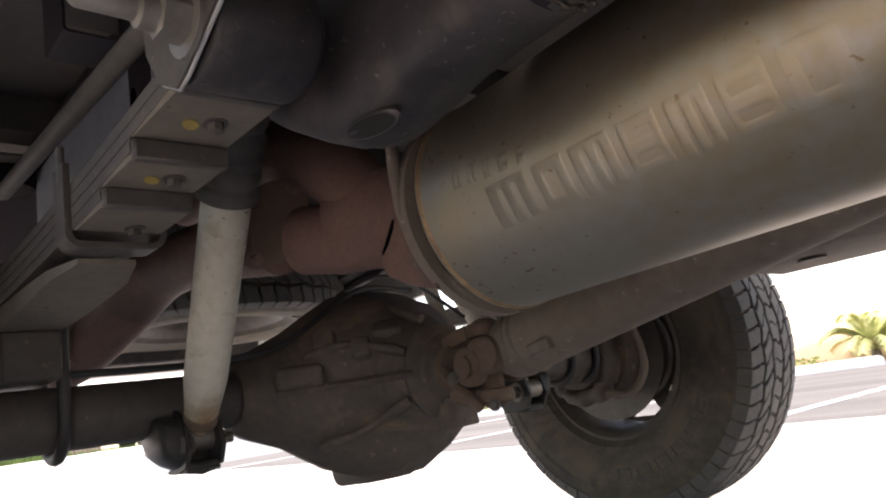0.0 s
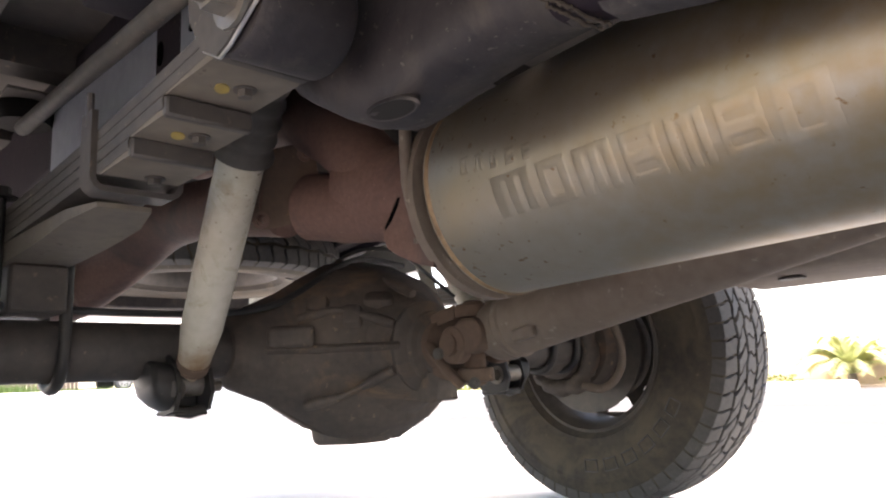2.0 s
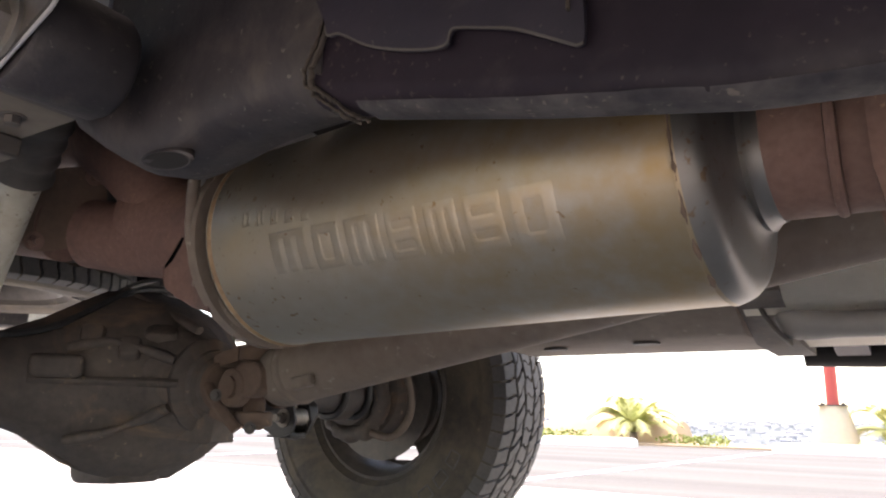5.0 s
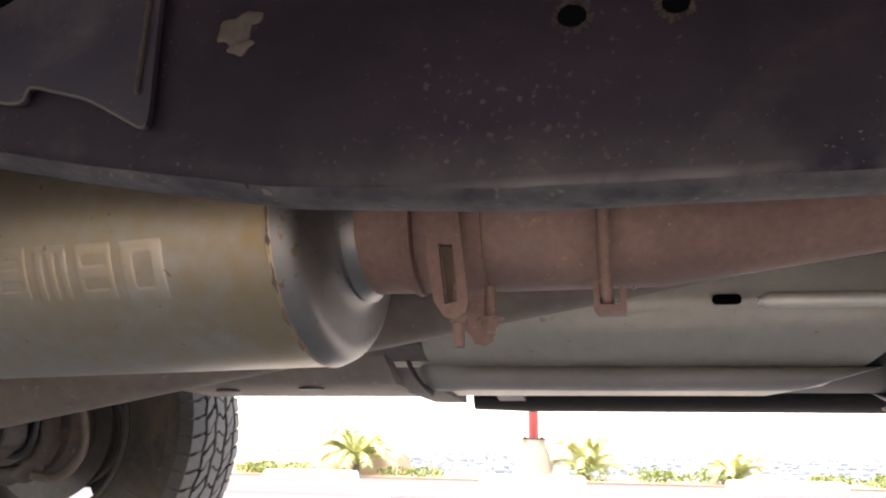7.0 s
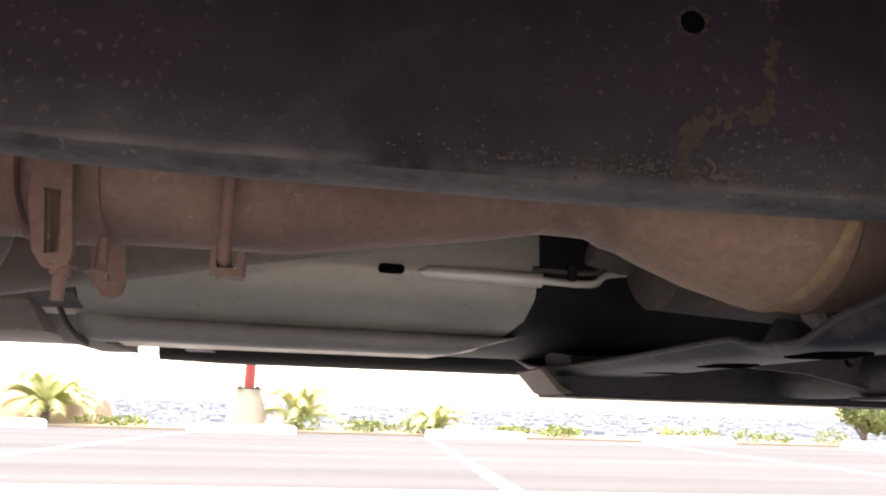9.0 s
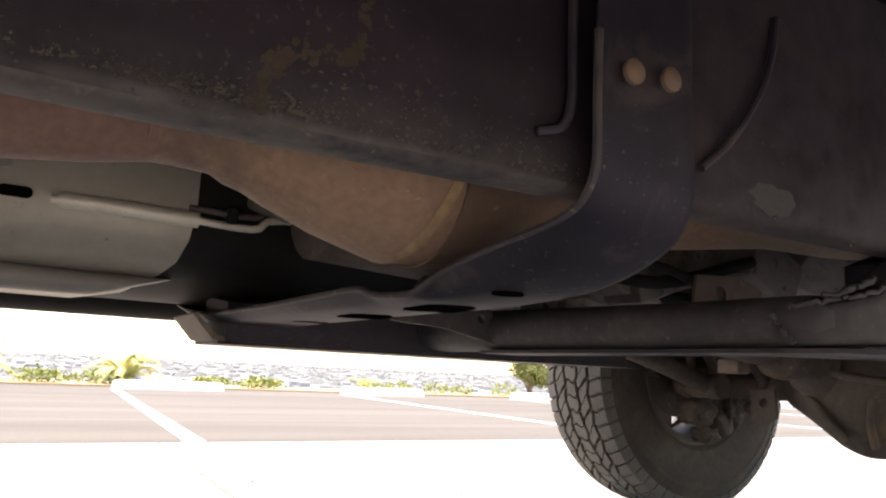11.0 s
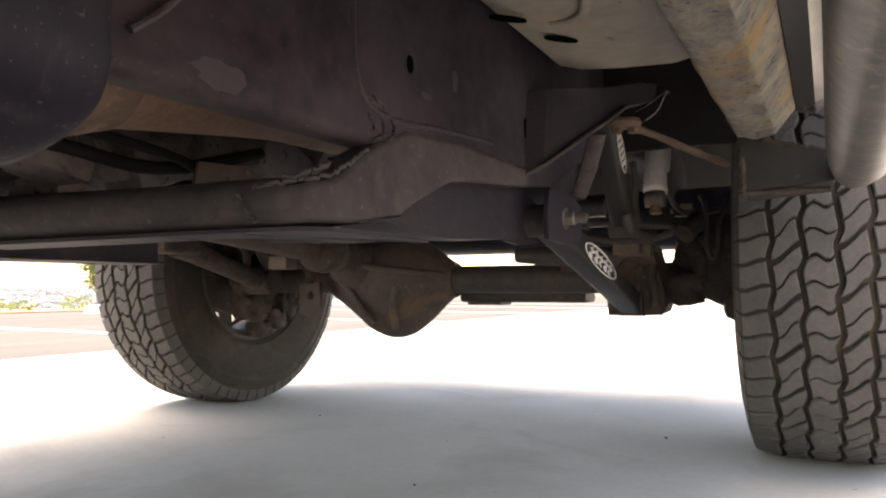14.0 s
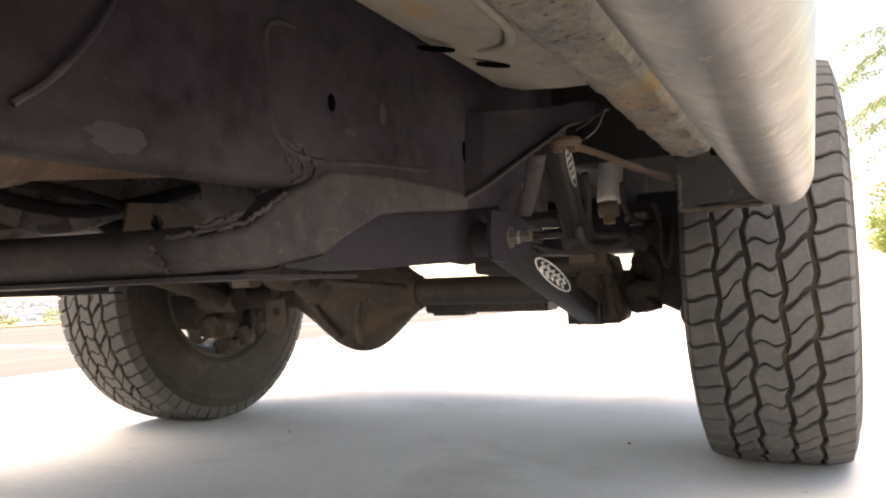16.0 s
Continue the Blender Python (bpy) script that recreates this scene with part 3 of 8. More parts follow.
for x, z, q0, n in ((1.2795, 0.5705, 0.0082, 90), (1.328, 0.5715, 0.0078, 80), (1.538, 0.574, 0.0078, 50), (1.104, 0.587, 0.0045, 130)):
    for i in range(n):
        g = hr.uniform(0, 2 * math.pi)
        q = abs(q0 + hr.gauss(0, 0.0011 if q0 > 0.005 else 0.0025))
        bmesh.ops.create_cone(bm, cap_ends=True, segments=5, radius1=hr.uniform(0.0005, 0.0014), radius2=0.0003, depth=0.0005,
                              matrix=Matrix.Translation((x + q * math.cos(g), -0.5052, z + q * math.sin(g))) @ pose(0, 0, 0, 90, 0, 0) @ Matrix.Diagonal((hr.uniform(0.6, 1.6), 1, 1, 1)))
tagged(part("hole_rust", bm, M_STAIN, rail_near, "ragged brown rust round the rail holes"), kind="stuff")

# pressed ridge on the front part of the rail web
bm = B()
sweep(bm, smooth_path([(2.40, -0.503, 0.546), (2.25, -0.503, 0.535), (2.175, -0.503, 0.526), (2.124, -0.503, 0.527), (2.098, -0.503, 0.536), (2.084, -0.503, 0.560), (2.079, -0.503, 0.60), (2.080, -0.503, 0.638), (2.092, -0.503, 0.653), (2.125, -0.503, 0.658)], 5), 0.0040, 8)
part("pressed_ridge", bm, M_FRAME, rail_near)
# lumpy weld beads and a pale scuff where the gusset meets the rail
wr = random.Random(9)
for pts, r0, y in (([(2.082, 0.590), (2.085, 0.565), (2.094, 0.545), (2.108, 0.531)], 0.0034, -0.5045), ([(2.098, 0.540), (2.116, 0.531), (2.130, 0.518), (2.128, 0.505), (2.112, 0.497)], 0.0052, -0.5055), ([(2.112, 0.541), (2.133, 0.532), (2.148, 0.520), (2.148, 0.507), (2.134, 0.498)], 0.0048, -0.5060),
                   ([(2.104, 0.522), (2.114, 0.514), (2.112, 0.506)], 0.0040, -0.5060), ([(2.152, 0.528), (2.18, 0.529), (2.215, 0.531), (2.26, 0.534)], 0.0036, -0.5050)):
    bm = B()
    run = smooth_path([(q, y, z) for q, z in pts], 8)
    sweep(bm, [q + Vector((wr.gauss(0, 0.0014), 0, wr.gauss(0, 0.0014))) for q in run], [0.62 * r0 * wr.uniform(0.4, 1.0) * (0.5 + 0.5 * min(1.0, k / 5, (len(run) - 1 - k) / 5)) for k, q in enumerate(run)], 8, squash=0.6)
    part("weld_bead", bm, M_FRAME_DUST, rail_near, "lumpy weld bead caked with dirt", 60)
for cx, cz, a, b, sd in ((1.912, 0.508, 0.026, 0.011, 1), (2.29, 0.600, 0.008, 0.014, 2), (2.22, 0.566, 0.012, 0.004, 3)):
    bm = B()
    plate(bm, [(cx + a * math.cos(q) * (1 + 0.35 * noise.noise((math.cos(q) * 2, math.sin(q) * 2, sd))), cz + b * math.sin(q) * (1 + 0.35 * noise.noise((math.cos(q) * 2, math.sin(q) * 2, sd + 7)))) for q in [2 * math.pi * k / 36 for k in range(36)]], 0.0004, Matrix.Translation((0, -0.5053, 0)) @ XZ)
    part("scuff", bm, M_SCUFF, rail_near, "pale rubbed patch on the rail")
# rusty seam, sealant squiggle and dried mud near the lower edge of the rail
rr = random.Random(5)
run = smooth_path([(1.583, -0.505, 0.64), (1.583, -0.505, 0.60), (1.582, -0.505, 0.565), (1.578, -0.505, 0.533), (1.568, -0.505, 0.524), (1.540, -0.505, 0.520), (1.533, -0.505, 0.508), (1.526, -0.505, 0.488)], 8)
bm = B()
for p in run * 3:
    if noise.noise((p.x * 60, p.z * 60, 3)) > -0.15:
        bmesh.ops.create_cone(bm, cap_ends=True, segments=6, radius1=rr.uniform(0.0008, 0.0032), radius2=0.0004, depth=0.0005,
                              matrix=Matrix.Translation((p.x + rr.gauss(0, 0.0022), -0.5052, p.z + rr.gauss(0, 0.0022))) @ pose(0, 0, 0, 90, rr.uniform(0, 180), 0) @ Matrix.Diagonal((rr.uniform(0.6, 1.7), 1, 1, 1)))
tagged(part("rust_run", bm, M_STAIN, rail_near, "ragged brown rust run on the rail"), kind="stuff")
bm = B()
sweep(bm, smooth_path([(1.541, -0.5055, 0.500), (1.546, -0.5055, 0.496), (1.543, -0.5055, 0.491), (1.549, -0.5055, 0.4915), (1.553, -0.5055, 0.490), (1.552, -0.5050, 0.4865)], 5), 0.0008, 8)
part("sealant_bead", bm, M_CRUST, rail_near, "pale squiggle of sealant")
mr = random.Random(12)
bm = B()
for i in range(900):
    x = mr.gauss(1.50, 0.035) if i < 500 else (mr.gauss(1.62, 0.10) if i < 800 else mr.uniform(1.2, 2.02))
    z = mr.gauss(0.4930, 0.0032) if i < 500 else 0.4875 + abs(mr.gauss(0, 0.013))
    r = mr.uniform(0.00025, 0.0007)
    dy = 0.0 if z > 0.489 else 0.003
    bmesh.ops.create_cone(bm, cap_ends=False, segments=5, radius1=r * mr.uniform(0.8, 1.9), radius2=r * 0.3, depth=0.0008,
                          matrix=Matrix.Translation((x, -0.5052 + dy, z)) @ pose(0, 0, 0, 90, 0, 0) @ Matrix.Diagonal((mr.uniform(0.7, 1.6), 1, 1, 1)))
tagged(part("mud_specks", bm, M_CRUST, rail_near, "dried mud specks"), kind="stuff")

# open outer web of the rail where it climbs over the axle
# its blue-grey holds the sky light that falls on this web
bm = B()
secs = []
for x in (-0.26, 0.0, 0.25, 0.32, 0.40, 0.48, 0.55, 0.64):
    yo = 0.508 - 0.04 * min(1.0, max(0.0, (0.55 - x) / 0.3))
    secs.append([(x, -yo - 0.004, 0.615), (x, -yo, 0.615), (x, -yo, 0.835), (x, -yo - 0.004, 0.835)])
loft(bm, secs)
web = part("rail_web", bm, M_LEAD, truck, "grey rail web lightened for sky light, with a punched hole")
for x, y, z, a, b in ((0.222, -0.4722, 0.768, 0.011, 0.017), (0.345, -0.4862, 0.752, 0.005, 0.006)):
    bm = B()
    plate(bm, ellipse(x, z, a, b, 20), 0.002, Matrix.Translation((0, y - 0.002, 0)) @ XZ)
    part("web_hole", bm, M_HOLE, web, "black disc for the shade in a punched hole")

# doubler plate with a scalloped lower edge
bm = B()
edge = [(0.86, 0.72), (0.872, 0.62)] + [(q.x, q.z) for q in smooth_path([(0.886, 0, 0.590), (0.889, 0, 0.5795), (0.897, 0, 0.5785), (0.906, 0, 0.5735), (0.920, 0, 0.5645), (0.936, 0, 0.5575), (0.955, 0, 0.5515), (0.972, 0, 0.5480), (0.979, 0, 0.5495),
        (0.9803, 0, 0.5545), (0.984, 0, 0.5570), (1.000, 0, 0.5525), (1.019, 0, 0.5465), (1.036, 0, 0.5375), (1.050, 0, 0.5295), (1.0555, 0, 0.5268), (1.0592, 0, 0.5300), (1.0590, 0, 0.55)], 3)] + [(1.057, 0.60), (1.055, 0.72)]
plate(bm, edge, 0.004, Matrix.Translation((0, -0.5125, 0)) @ XZ)
doubler = part("doubler_plate", bm, M_FRAME, truck, "black plate with scalloped lower edge on the rail")
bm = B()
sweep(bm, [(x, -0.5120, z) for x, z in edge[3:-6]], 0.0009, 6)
part("plate_edge", bm, M_LEAF, doubler, "thin lighter edge of the plate")

bm = B()
plate(bm, ellipse(0.938, 0.626, 0.028, 0.017, 24), 0.001, Matrix.Translation((0, -0.5133, 0)) @ XZ)
part("plate_hole", bm, M_HOLE, doubler, "black oval for the shade in a plate opening")
bm = B()
run = [(1.0515 + 0.0012 * noise.noise((k * 0.5, 2, 9)), -0.5140, 0.546 + 0.0035 * k) for k in range(24)]
sweep(bm, run, [0.0022 + 0.0016 * noise.noise((k * 0.6, 5, 5)) for k in range(24)], 8, squash=0.4)
part("dirt_streak", bm, M_DIRT, doubler, "brown dirt along the plate edge")
for x, z, a in ((1.100, 0.583, 0.010), (1.104, 0.573, 0.007), (1.108, 0.590, 0.007)):
    bm = B()
    bmesh.ops.create_icosphere(bm, subdivisions=3, radius=1, matrix=Matrix.Translation((x, -0.5052, z)) @ Matrix.Diagonal((a, 0.0012, a * 0.8, 1)))
    for v in bm.verts:
        v.co += Vector((noise.noise(v.co * 180), 0, noise.noise(v.co * 150 + Vector((4, 4, 4))))) * 0.0035
    part("mud_splash", bm, M_DIRT, rail_near, "dried tan mud splash on the rail")

# bracket and mount beside the climbing rail
bm = B()
box(bm, (-0.40, -0.56, 0.842), (-0.20, -0.48, 0.848), 0.002)
part("bed_bracket", bm, M_BED, truck, "dusty bracket beside the rail")
bm = B()
lathe(bm, [(0, 0.045), (0.01, 0.05), (0.03, 0.05), (0.04, 0.045)], 24, Matrix.Translation((-0.28, -0.515, 0.808)) @ pose(0, 0, 0, 0, -90, 0))
part("rubber_mount", bm, M_PLASTIC, truck, "round black rubber mount")
bm = B()
loft(bm, [[(x, y, 0.875), (x + 0.035, y - 0.01, 0.875), (x + 0.03, y - 0.01, 0.91), (x + 0.005, y, 0.91)] for x, y in ((-0.45, -0.60), (0.0, -0.66), (0.5, -0.72))])
part("bed_brace", bm, M_BED, truck, "long pressed brace under the bed")

for yz, nm, lb in ((((-0.600, 0.930), (-0.615, 0.868), (-0.640, 0.862), (-0.655, 0.930)), "bed_rib", "long pressed rib under the bed"), (((-0.690, 0.930), (-0.715, 0.840), (-0.800, 0.815), (-0.86, 0.80), (-0.86, 0.93)), "bed_inner_side", "sloping inner side of the bed")):
    bm = B()
    loft(bm, [[(x, y, z) for y, z in yz] for x in (-1.2, -0.6, 0.0, 0.66)])
    part(nm, bm, M_BED, truck, lb)
# a black strip stands in for the shaded gap along the bed
bm = B()
loft(bm, [[(x, -0.645, 0.860), (x, -0.675, 0.855), (x, -0.675, 0.930), (x, -0.645, 0.930)] for x in (-1.2, 0.66)])
part("bed_gap_strip", bm, M_PLASTIC, truck, "black strip for the dark gap along the bed")
bm = B()
plate(bm, rounded(-0.545, 0.822, 0.085, 0.095, 0.006, 2), 0.07, Matrix.Translation((0.275, 0, 0)) @ YZ, [rounded(-0.545, 0.822, 0.079, 0.089, 0.004, 2)])
part("bed_hanger", bm, M_FRAME, truck, "short open square tube under the bed")

# ---- front hanger of the rear spring
bm = B()
# cross-sections along the truck: outer face, rounded underside, inner edge
def hang_sec(x, zo, zb, yb, yi, zi):
    pts = [(-0.507, 0.76), (-0.508, zo + 0.06), (-0.508, zo + 0.022), (-0.5065, zo + 0.008), (-0.502, zo - 0.003), (-0.494, zb + 0.35 * (zo - zb) * 0.5 + 0.001),
           (yb - 0.012, zb + 0.0005), (yb, zb), (yb + (yi - yb) * 0.45, zb + (zi - zb) * 0.35), (yi - 0.003, zi - 0.004), (yi, zi + 0.006), (yi, 0.76)]
    return [(x, y, z) for y, z in pts]


secs = [hang_sec(*q) for q in ((0.548, 0.664, 0.640, -0.470, -0.432, 0.648), (0.560, 0.634, 0.610, -0.468, -0.432, 0.618), (0.590, 0.604, 0.580, -0.466, -0.432, 0.588), (0.635, 0.574, 0.553, -0.464, -0.433, 0.561),
                               (0.665, 0.557, 0.538, -0.464, -0.434, 0.547), (0.692, 0.550, 0.5315, -0.464, -0.436, 0.541), (0.718, 0.548, 0.5320, -0.462, -0.437, 0.5425), (0.745, 0.550, 0.5375, -0.462, -0.436, 0.548),
                               (0.775, 0.555, 0.5455, -0.464, -0.434, 0.5565), (0.810, 0.560, 0.5500, -0.468, -0.432, 0.562), (0.845, 0.562, 0.5490, -0.472, -0.430, 0.5645), (0.868, 0.558, 0.5430, -0.474, -0.430, 0.5655),
                               (0.880, 0.553, 0.5385, -0.476, -0.430, 0.566))]
loft(bm, secs)
hanger = part("spring_hanger", bm, M_CAST, truck, "black cast spring hanger with an oval hole", 60)
bm = B()
pm = Matrix((Vector((0.97, 0.0, -0.10)).normalized(), Vector((-0.05, 0.83, -0.55)).normalized(), Vector((-0.08, -0.55, -0.83)).normalized())).transposed().to_4x4()
pm = Matrix.Translation((0.7130, -0.4915, 0.5354)) @ pm @ Matrix.Diagonal((0.028, 0.0085, 1, 1))
lathe(bm, [(-0.006, 0.96), (0.0010, 1.12), (0.0026, 1.03), (0.0020, 0.92), (-0.006, 0.88)], 28, pm @ pose(0, 0, 0, 0, -90, 0), closed=True)
part("hole_lip", bm, M_CAST, hanger, "worn lip round the oval hole")
# dark disc in place of the hollow; the casting is not cut
bm = B()
lathe(bm, [(-0.004, 0.95), (0.0021, 0.94), (0.0022, 0.0001)], 28, pm @ pose(0, 0, 0, 0, -90, 0))
part("drain_hole", bm, M_PLASTIC, hanger, "dark disc for the shade in the oval hole")
# rough weld where the casting meets the rail
bm = B()
wr = random.Random(3)
for y0, wide in ((0.0, 0.0018), (0.006, 0.0012)):
    bead = smooth_path([(0.894 - y0, -0.509, 0.615), (0.886 - y0, -0.510, 0.582), (0.8765 - y0, -0.510, 0.562), (0.876 - y0, -0.5085, 0.551), (0.884 - y0, -0.503, 0.5425), (0.893 - y0, -0.492, 0.5345), (0.898 - y0, -0.478, 0.532)], 8)
    sweep(bm, [q + Vector((wr.gauss(0, 0.0007), 0, wr.gauss(0, 0.0007))) for q in bead], [wide + 0.0012 * wr.random() for q in bead], 8, squash=0.55)
part("weld_bead", bm, M_DIRT, hanger, "dusty weld between hanger and rail", 60)
bm = B()
lathe(bm, [(0.004, 0.030), (0.004, 0.040), (0.007, 0.0425), (0.074, 0.0415), (0.079, 0.038), (0.081, 0.030), (0.081, 0.0001)], 40, Matrix.Translation((0.690, -0.612, 0.597)) @ pose(0, 0, 0, 0, 0, 90))
part("spring_eye", bm, M_CAST, hanger, "grimy rolled spring eye", 50)
side = [(0.625, 0.640), (0.630, 0.600), (0.650, 0.570), (0.674, 0.5565), (0.688, 0.5600), (0.750, 0.590), (0.762, 0.602), (0.765, 0.66), (0.70, 0.70), (0.64, 0.68)]
bm = B()
plate(bm, side, 0.004, Matrix.Translation((0, -0.615, 0)) @ XZ)
part("eye_plate", bm, M_LEAF, hanger, "dull grey side plate over the eye")
# a bright zinc strip stands in for light on the plate's edge
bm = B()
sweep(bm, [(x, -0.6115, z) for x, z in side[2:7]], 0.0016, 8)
part("plate_rim", bm, M_ZINC, hanger, "bright strip for the lit edge of the plate")
bm = B()
hexbolt(bm, (0.700, -0.615, 0.591), (0, -1, 0), 0.0165, 0.022)
lathe(bm, [(0.0, 0.013), (0.010, 0.012), (0.012, 0.0085), (0.044, 0.008), (0.047, 0.006)], 18, Matrix.Translation((0.700, -0.636, 0.591)) @ pose(0, 0, 0, 0, 0, -90))
part("eye_bolt", bm, M_BOLT, hanger, "dull threaded bolt with a hexagon nut")

# ---- rear leaf springs
def leaf_spring(sign):
    ob = new("leaf_spring")
    ob.parent = truck
    tagged(ob, "stacked steel leaf spring with clips")
    y0, y1 = sign * 0.525, sign * 0.603
    ends = ((0.665, -0.70), (0.648, -0.66), (0.557, -0.58), (0.484, -0.47))
    lo, hi = min(y0, y1), max(y0, y1)

    def under(i, x):
        return 0.566 - 0.0115 * i + 0.022 * (x / 0.65) ** 2

    for i, (xa, xb) in enumerate(ends):
        bm = B()
        secs = []
        for k in range(15):
            x = xb + (xa - xb) * k / 14
            z = under(i, x)
            secs.append([(x, lo, z + 0.0105), (x, hi, z + 0.0105), (x, hi + 0.001, z + 0.005), (x, hi, z), (x, lo, z), (x, lo - 0.001, z + 0.005)])
        loft(bm, secs)
        part("leaf", bm, M_LEAF, ob)
        if i:
            back = ends[i + 1][0] if i < 3 else 0.405
            z = under(i, (xa + back) / 2)
            bm = B()
            secs = []
            for x, dz, k in ((back - 0.012, 0.0015, 0.97), (back + 0.004, -0.0035, 1.0), (xa - 0.012, -0.0035, 1.0), (xa - 0.002, -0.0030, 0.97)):
                c = (lo + hi) / 2
                secs.append([(x, c - 0.039 * k, z + 0.004), (x, c + 0.039 * k, z + 0.004), (x, c + 0.038 * k, z + dz), (x, c - 0.038 * k, z + dz)])
            loft(bm, secs)
            part("leaf_tip", bm, M_SPRING_PAD, ob, "dusty tan underside of a leaf tip", 20)
            bm = B()
            box(bm, (xa - 0.004, lo + 0.0005, z - 0.0055), (xa + 0.006, hi - 0.0005, z + 0.0125), 0.002)
            part("tip_liner", bm, M_AXLE_BLACK, ob, "dark anti-squeak liner")
            xm = (0.605, 0.522, 0.425)[i - 1]
            bm = B()
            hexbolt(bm, (xm, sign * 0.556, z - 0.0035), (0, 0, -1), 0.0065, 0.008)
            part("tip_bolt", bm, M_AXLE_BLACK, ob)
            if i < 3:
                bm = B()
                plate(bm, ellipse(xm - 0.008, -sign * 0.572, 0.010, 0.006, 12, 0.5), 0.0008, Matrix.Translation((0, 0, z - 0.0036)) @ pose(0, 0, 0, 180, 0, 0))
                part("paint_mark", bm, M_YELLOW, ob, "yellow paint dab")
    # overload leaf: thick and short
    bm = B()
    secs = []
    for k in range(13):
        x = -0.36 + 0.73 * k / 12
        e = abs(x - 0.005) / 0.365
        th = 0.026 * (1 - 0.80 * e ** 2.5)
        z = 0.530 - 0.008 * e ** 2
        w = 0.0 if e < 0.98 else 0.012
        secs.append([(x, lo + w, z), (x, hi - w, z), (x, hi - w, z - th), (x, lo + w, z - th)])
    loft(bm, secs)
    part("overload_leaf", bm, M_SPRING_PAD, ob, "thick dusty overload leaf", 20)
    # rebound clip
    bm = B()
    bend = [(lo - 0.004, 0.604), (lo - 0.004, 0.545)] + [(lo + 0.008 - 0.012 * math.cos(radians(g)), 0.539 - 0.012 * math.sin(radians(g))) for g in (0, 22, 45, 68, 90)]
    bend += [(lo + hi - y, z) for y, z in bend[::-1]]
    secs = []
    for k, (y, z) in enumerate(bend):
        (ya, za), (yb, zb) = bend[max(0, k - 1)], bend[min(len(bend) - 1, k + 1)]
        n = Vector((0, zb - za, ya - yb)).normalized() * 0.003
        secs.append([(0.373, y + n.y, z + n.z), (0.404, y + n.y, z + n.z), (0.404, y - n.y, z - n.z), (0.373, y - n.y, z - n.z)])
    loft(bm, secs)
    part("rebound_clip", bm, M_AXLE_BLACK, ob, "black clip round the leaves")
    bm = B()
    sweep(bm, [(0.388, lo - 0.004 if sign < 0 else hi + 0.004, 0.59), (0.388, lo - 0.004 if sign < 0 else hi + 0.004, 0.625)], 0.004, 8)
    part("clip_bolt", bm, M_AXLE_BLACK, ob)
    # spacer block and plate
    bm = B()
    box(bm, (-0.075, min(y0, y1) + 0.004, 0.44), (0.075, max(y0, y1) - 0.004, 0.504), 0.004)
    part("lift_block", bm, M_AXLE_BLACK, ob, "black steel lift block")
    for y in (sign * 0.524, sign * 0.611):
        bm = B()
        arc = [(0.052 * math.cos(radians(a)), y, 0.394 + 0.052 * math.sin(radians(a))) for a in range(0, -181, -15)]
        sweep(bm, [(0.052, y, 0.606), (0.052, y, 0.50)] + arc + [(-0.052, y, 0.50), (-0.052, y, 0.606)], 0.0085, 12)
        part("u_bolt", bm, M_ARM, ob, "black u-bolt hooked under the axle tube")
        for x in (-0.052, 0.052):
            bm = B()
            hexbolt(bm, (x, y, 0.590), (0, 0, 1), 0.014, 0.016)
            part("u_bolt_nut", bm, M_ARM, ob)
    return ob


leaf_spring(-1)
leaf_spring(1)

# ---- rear axle
axle = new("rear_axle")
axle.parent = truck
tagged(axle, "grimy solid rear axle with a large differential")


def ring_xz(y, cx, cz, rx, rz, n=28, p=2.0, low=1.0):
    out = []
    for k in range(n):
        a = 2 * math.pi * k / n
        c, s = math.cos(a), math.sin(a)
        x = abs(c) ** (2 / p) * (1 if c > 0 else -1) * rx
        z = abs(s) ** (2 / p) * (1 if s > 0 else -1) * rz * (low if s < 0 else 1)
        out.append((cx + x, y, cz + z))
    return out


for ys in ((-0.76, -0.60, -0.24), (0.22, 0.60, 0.76)):
    bm = B()
    loft(bm, [ring_xz(y, 0, 0.394, 0.043, 0.043) for y in ys])
    part("axle_tube", bm, M_AXLE_LIGHTER, axle, "black axle tube")
def cast_ring(y, cx, cz, rx, rz, n=11, turn=0.30):
    return [(cx + rx * math.cos(2 * math.pi * k / n + turn), y, cz + rz * math.sin(2 * math.pi * k / n + turn)) for k in range(n)]


bm = B()
# the facets of the casting, softened
loft(bm, [cast_ring(y, x, z, rx, rz) for y, x, z, rx, rz in ((-0.275, 0, 0.394, 0.052, 0.052), (-0.250, 0, 0.394, 0.066, 0.068), (-0.18, 0.006, 0.396, 0.090, 0.098), (-0.095, 0.016, 0.396, 0.146, 0.150),
          (-0.035, 0.022, 0.392, 0.163, 0.165), (0.055, 0.022, 0.390, 0.163, 0.160), (0.12, 0.012, 0.394, 0.132, 0.132), (0.20, 0, 0.394, 0.078, 0.082), (0.25, 0, 0.394, 0.052, 0.054))])
sharp = [e for e in bm.edges if e.calc_face_angle(0) > radians(9)]
bmesh.ops.bevel(bm, geom=sharp, offset=0.010, segments=3, affect="EDGES", profile=0.5)
part("differential", bm, M_DIFF, axle, "grimy cast differential housing", 60)
bm = B()
loft(bm, [[(x, 0.0 + r * math.cos(2 * math.pi * k / 12 + 0.2), 0.388 + r * math.sin(2 * math.pi * k / 12 + 0.2)) for k in range(12)]
          for x, r in ((0.06, 0.140), (0.12, 0.122), (0.16, 0.098), (0.195, 0.076))])
sharp = [e for e in bm.edges if e.calc_face_angle(0) > radians(9)]
bmesh.ops.bevel(bm, geom=sharp, offset=0.007, segments=2, affect="EDGES", profile=0.5)
